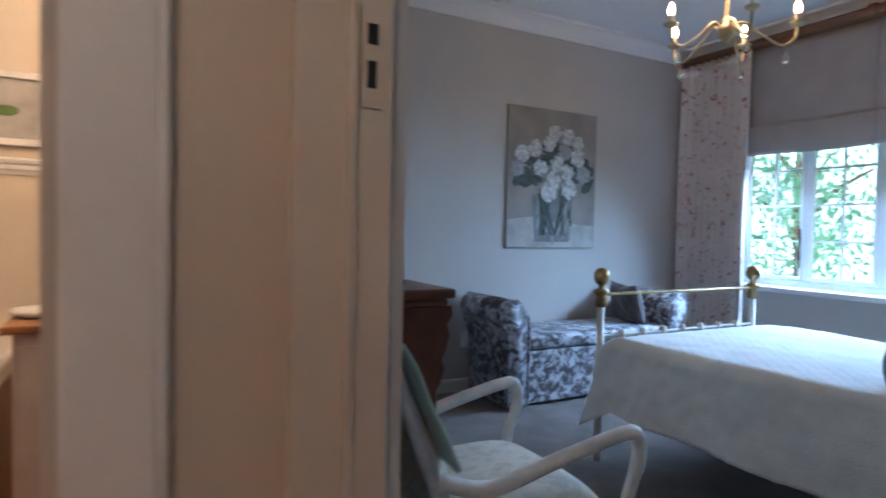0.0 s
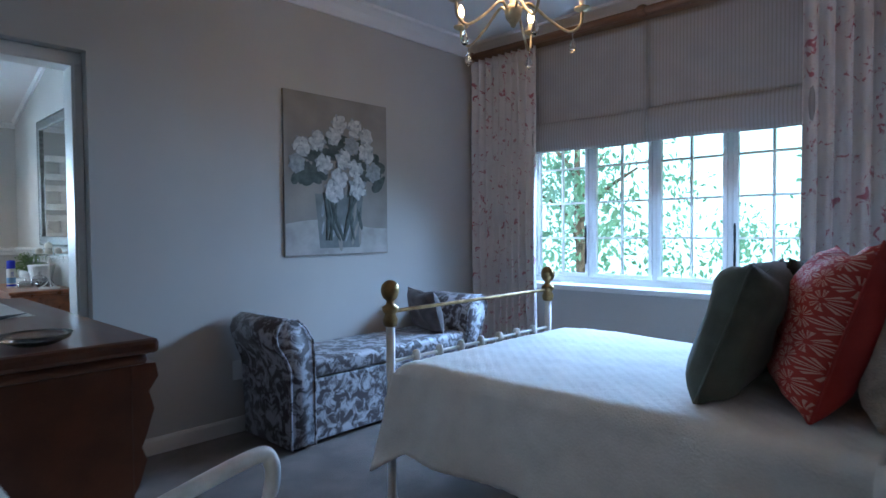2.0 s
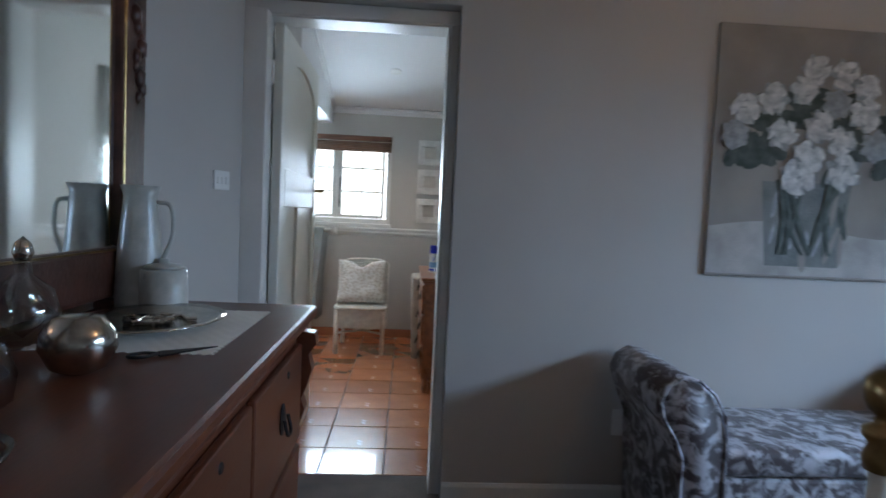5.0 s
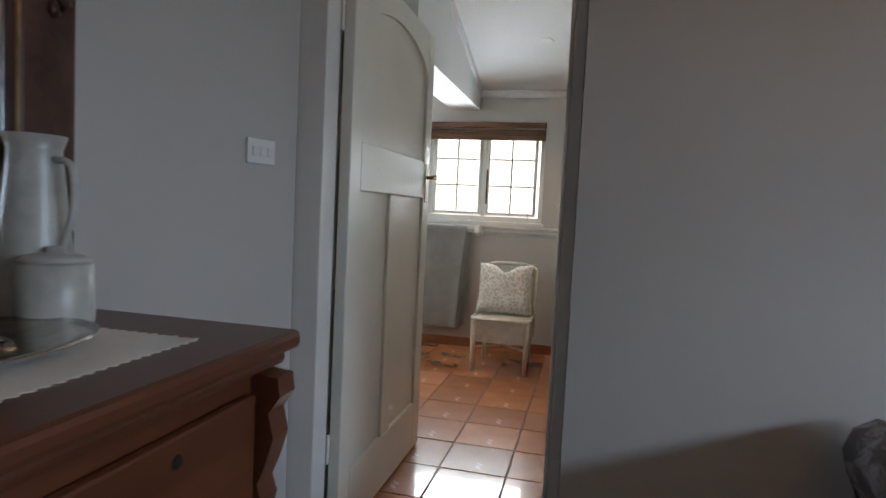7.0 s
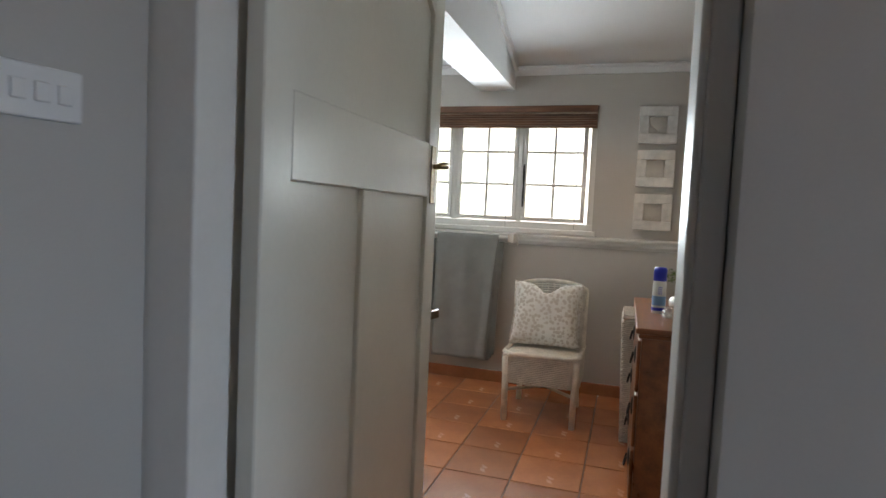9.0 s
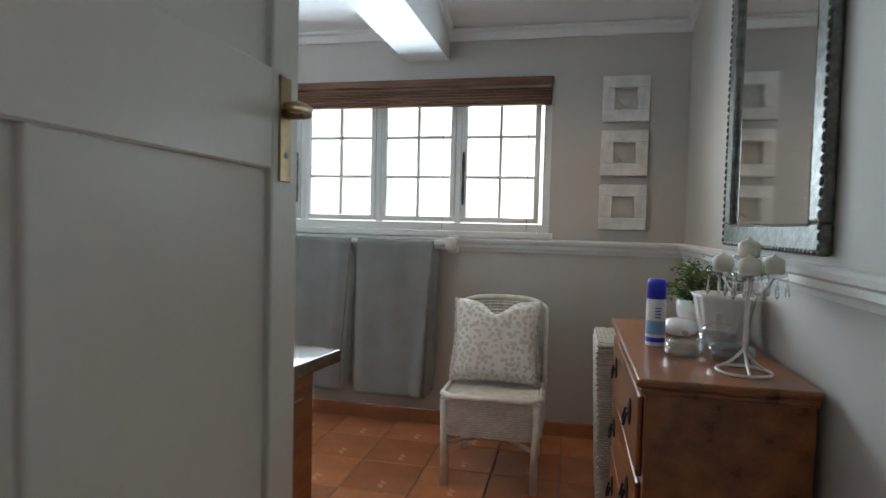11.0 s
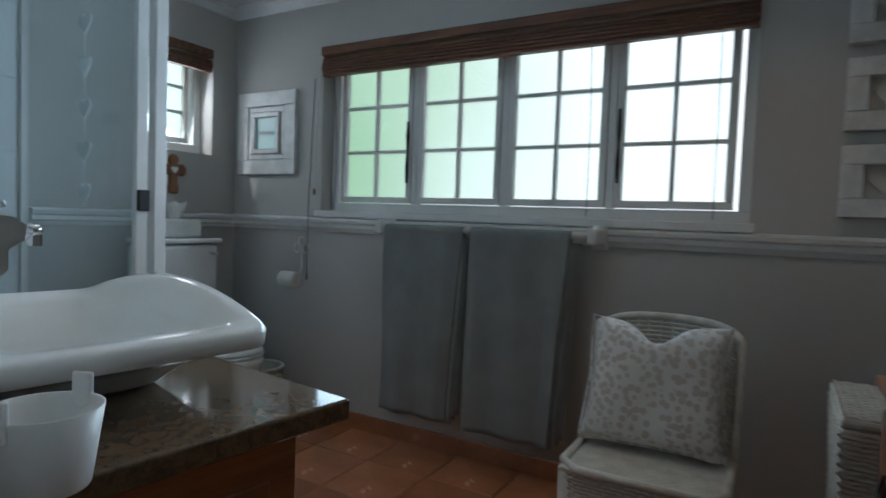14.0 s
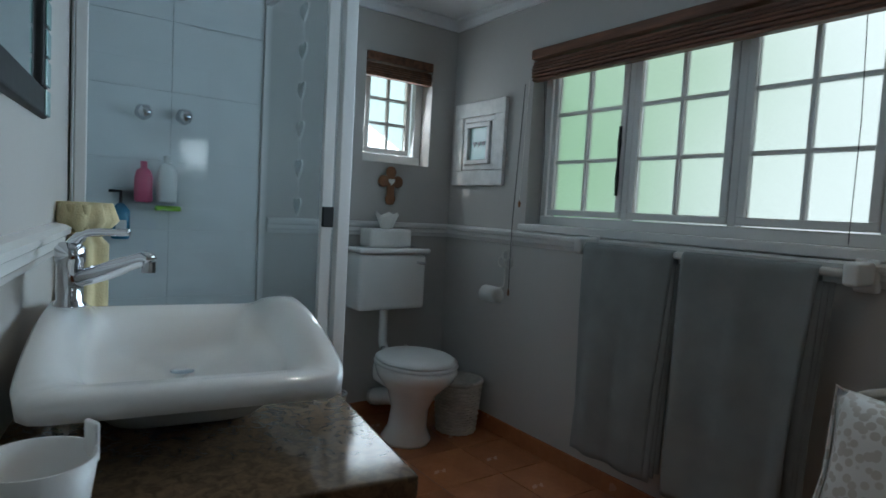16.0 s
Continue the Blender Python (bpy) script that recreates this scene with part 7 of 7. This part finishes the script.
# ---- tiles last ----
structure("floor_bathroom", box(BATH_X0, BATH_X1, 0.25, BATH_Y1, -0.1, -0.006), M_GROUT, "grey-brown grout bed under terracotta tiles", "floor")
FB = bpy.data.objects["floor_bathroom"]
for o_ in [FB]:
    P = 0.31
    base = box(-P / 2 + 0.003, P / 2 - 0.003, -P / 2 + 0.003, P / 2 - 0.003, -0.012, 0.0, 0.002, 1)
    me = bpy.data.meshes.new("tile")
    base.to_mesh(me)
    base.free()
    for f in me.polygons:
        f.use_smooth = False
    nt = M_TERRA.node_tree
    oi = nt.nodes.new("ShaderNodeObjectInfo")
    pb_ = nt.nodes["Principled BSDF"]
    src = pb_.inputs["Base Color"].links[0].from_socket
    hv = nt.nodes.new("ShaderNodeHueSaturation")
    mr_ = nt.nodes.new("ShaderNodeMapRange")
    mr_.inputs[3].default_value, mr_.inputs[4].default_value = 0.8, 1.18
    nt.links.new(oi.outputs["Random"], mr_.inputs[0])
    nt.links.new(mr_.outputs[0], hv.inputs["Value"])
    nt.links.new(src, hv.inputs["Color"])
    nt.links.new(hv.outputs[0], pb_.inputs["Base Color"])
    me.materials.append(M_TERRA)
    rnd = random.Random(2)
    nx0 = -0.53 + P / 2
    ny0 = 0.257 + P / 2
    cut = {}
    for i in range(-9, 4):
        for j in range(0, 11):
            x, y = nx0 + i * P, ny0 + j * P
            ax0, ax1 = max(x - P / 2, BATH_X0), min(x + P / 2, BATH_X1)
            ay0, ay1 = max(y - P / 2, 0.25), min(y + P / 2, BATH_Y1)
            if ax1 - ax0 < 0.03 or ay1 - ay0 < 0.03:
                continue
            if abs(ax1 - ax0 - P) < 1e-6 and abs(ay1 - ay0 - P) < 1e-6:
                mesh, px, py = me, x, y
            else:
                key = (round(ax1 - ax0, 4), round(ay1 - ay0, 4))
                if key not in cut:
                    bb = box(-key[0] / 2 + 0.003, key[0] / 2 - 0.003, -key[1] / 2 + 0.003, key[1] / 2 - 0.003, -0.012, 0.0, 0.002, 1)
                    cm = bpy.data.meshes.new("tile")
                    bb.to_mesh(cm)
                    bb.free()
                    for f in cm.polygons:
                        f.use_smooth = False
                    cm.materials.append(M_TERRA)
                    cut[key] = cm
                mesh, px, py = cut[key], (ax0 + ax1) / 2, (ay0 + ay1) / 2
            ob = new("tile", mesh)
            ob.parent = FB
            ob.matrix_basis = pose(px, py, rnd.uniform(-0.0012, 0.0004), rnd.uniform(-0.06, 0.06), rnd.uniform(-0.06, 0.06), 0)
SB = bpy.data.objects["backing_shower_tiles"]
tw_, th_ = 0.395, 0.30
bb = box(0, 0.006, -tw_ / 2 + 0.0008, tw_ / 2 - 0.0008, -th_ / 2 + 0.0008, th_ / 2 - 0.0008, 0.001, 1)
wt = bpy.data.meshes.new("wall_tile")
bb.to_mesh(wt)
bb.free()
wt.materials.append(M_WHITE_TILE)
for j in range(2):
    for k in range(7):
        ob = new("wall_tile", wt)
        ob.parent = SB
        ob.matrix_basis = pose(-2.989, 1.612 + j * tw_, 0.25 + k * th_)
for j in range(2):
    for k in range(7):
        ob = new("wall_tile", wt)
        ob.parent = SB
        ob.matrix_basis = pose(-2.785 + j * tw_, 1.408, 0.25 + k * th_, 0, 0, 90)
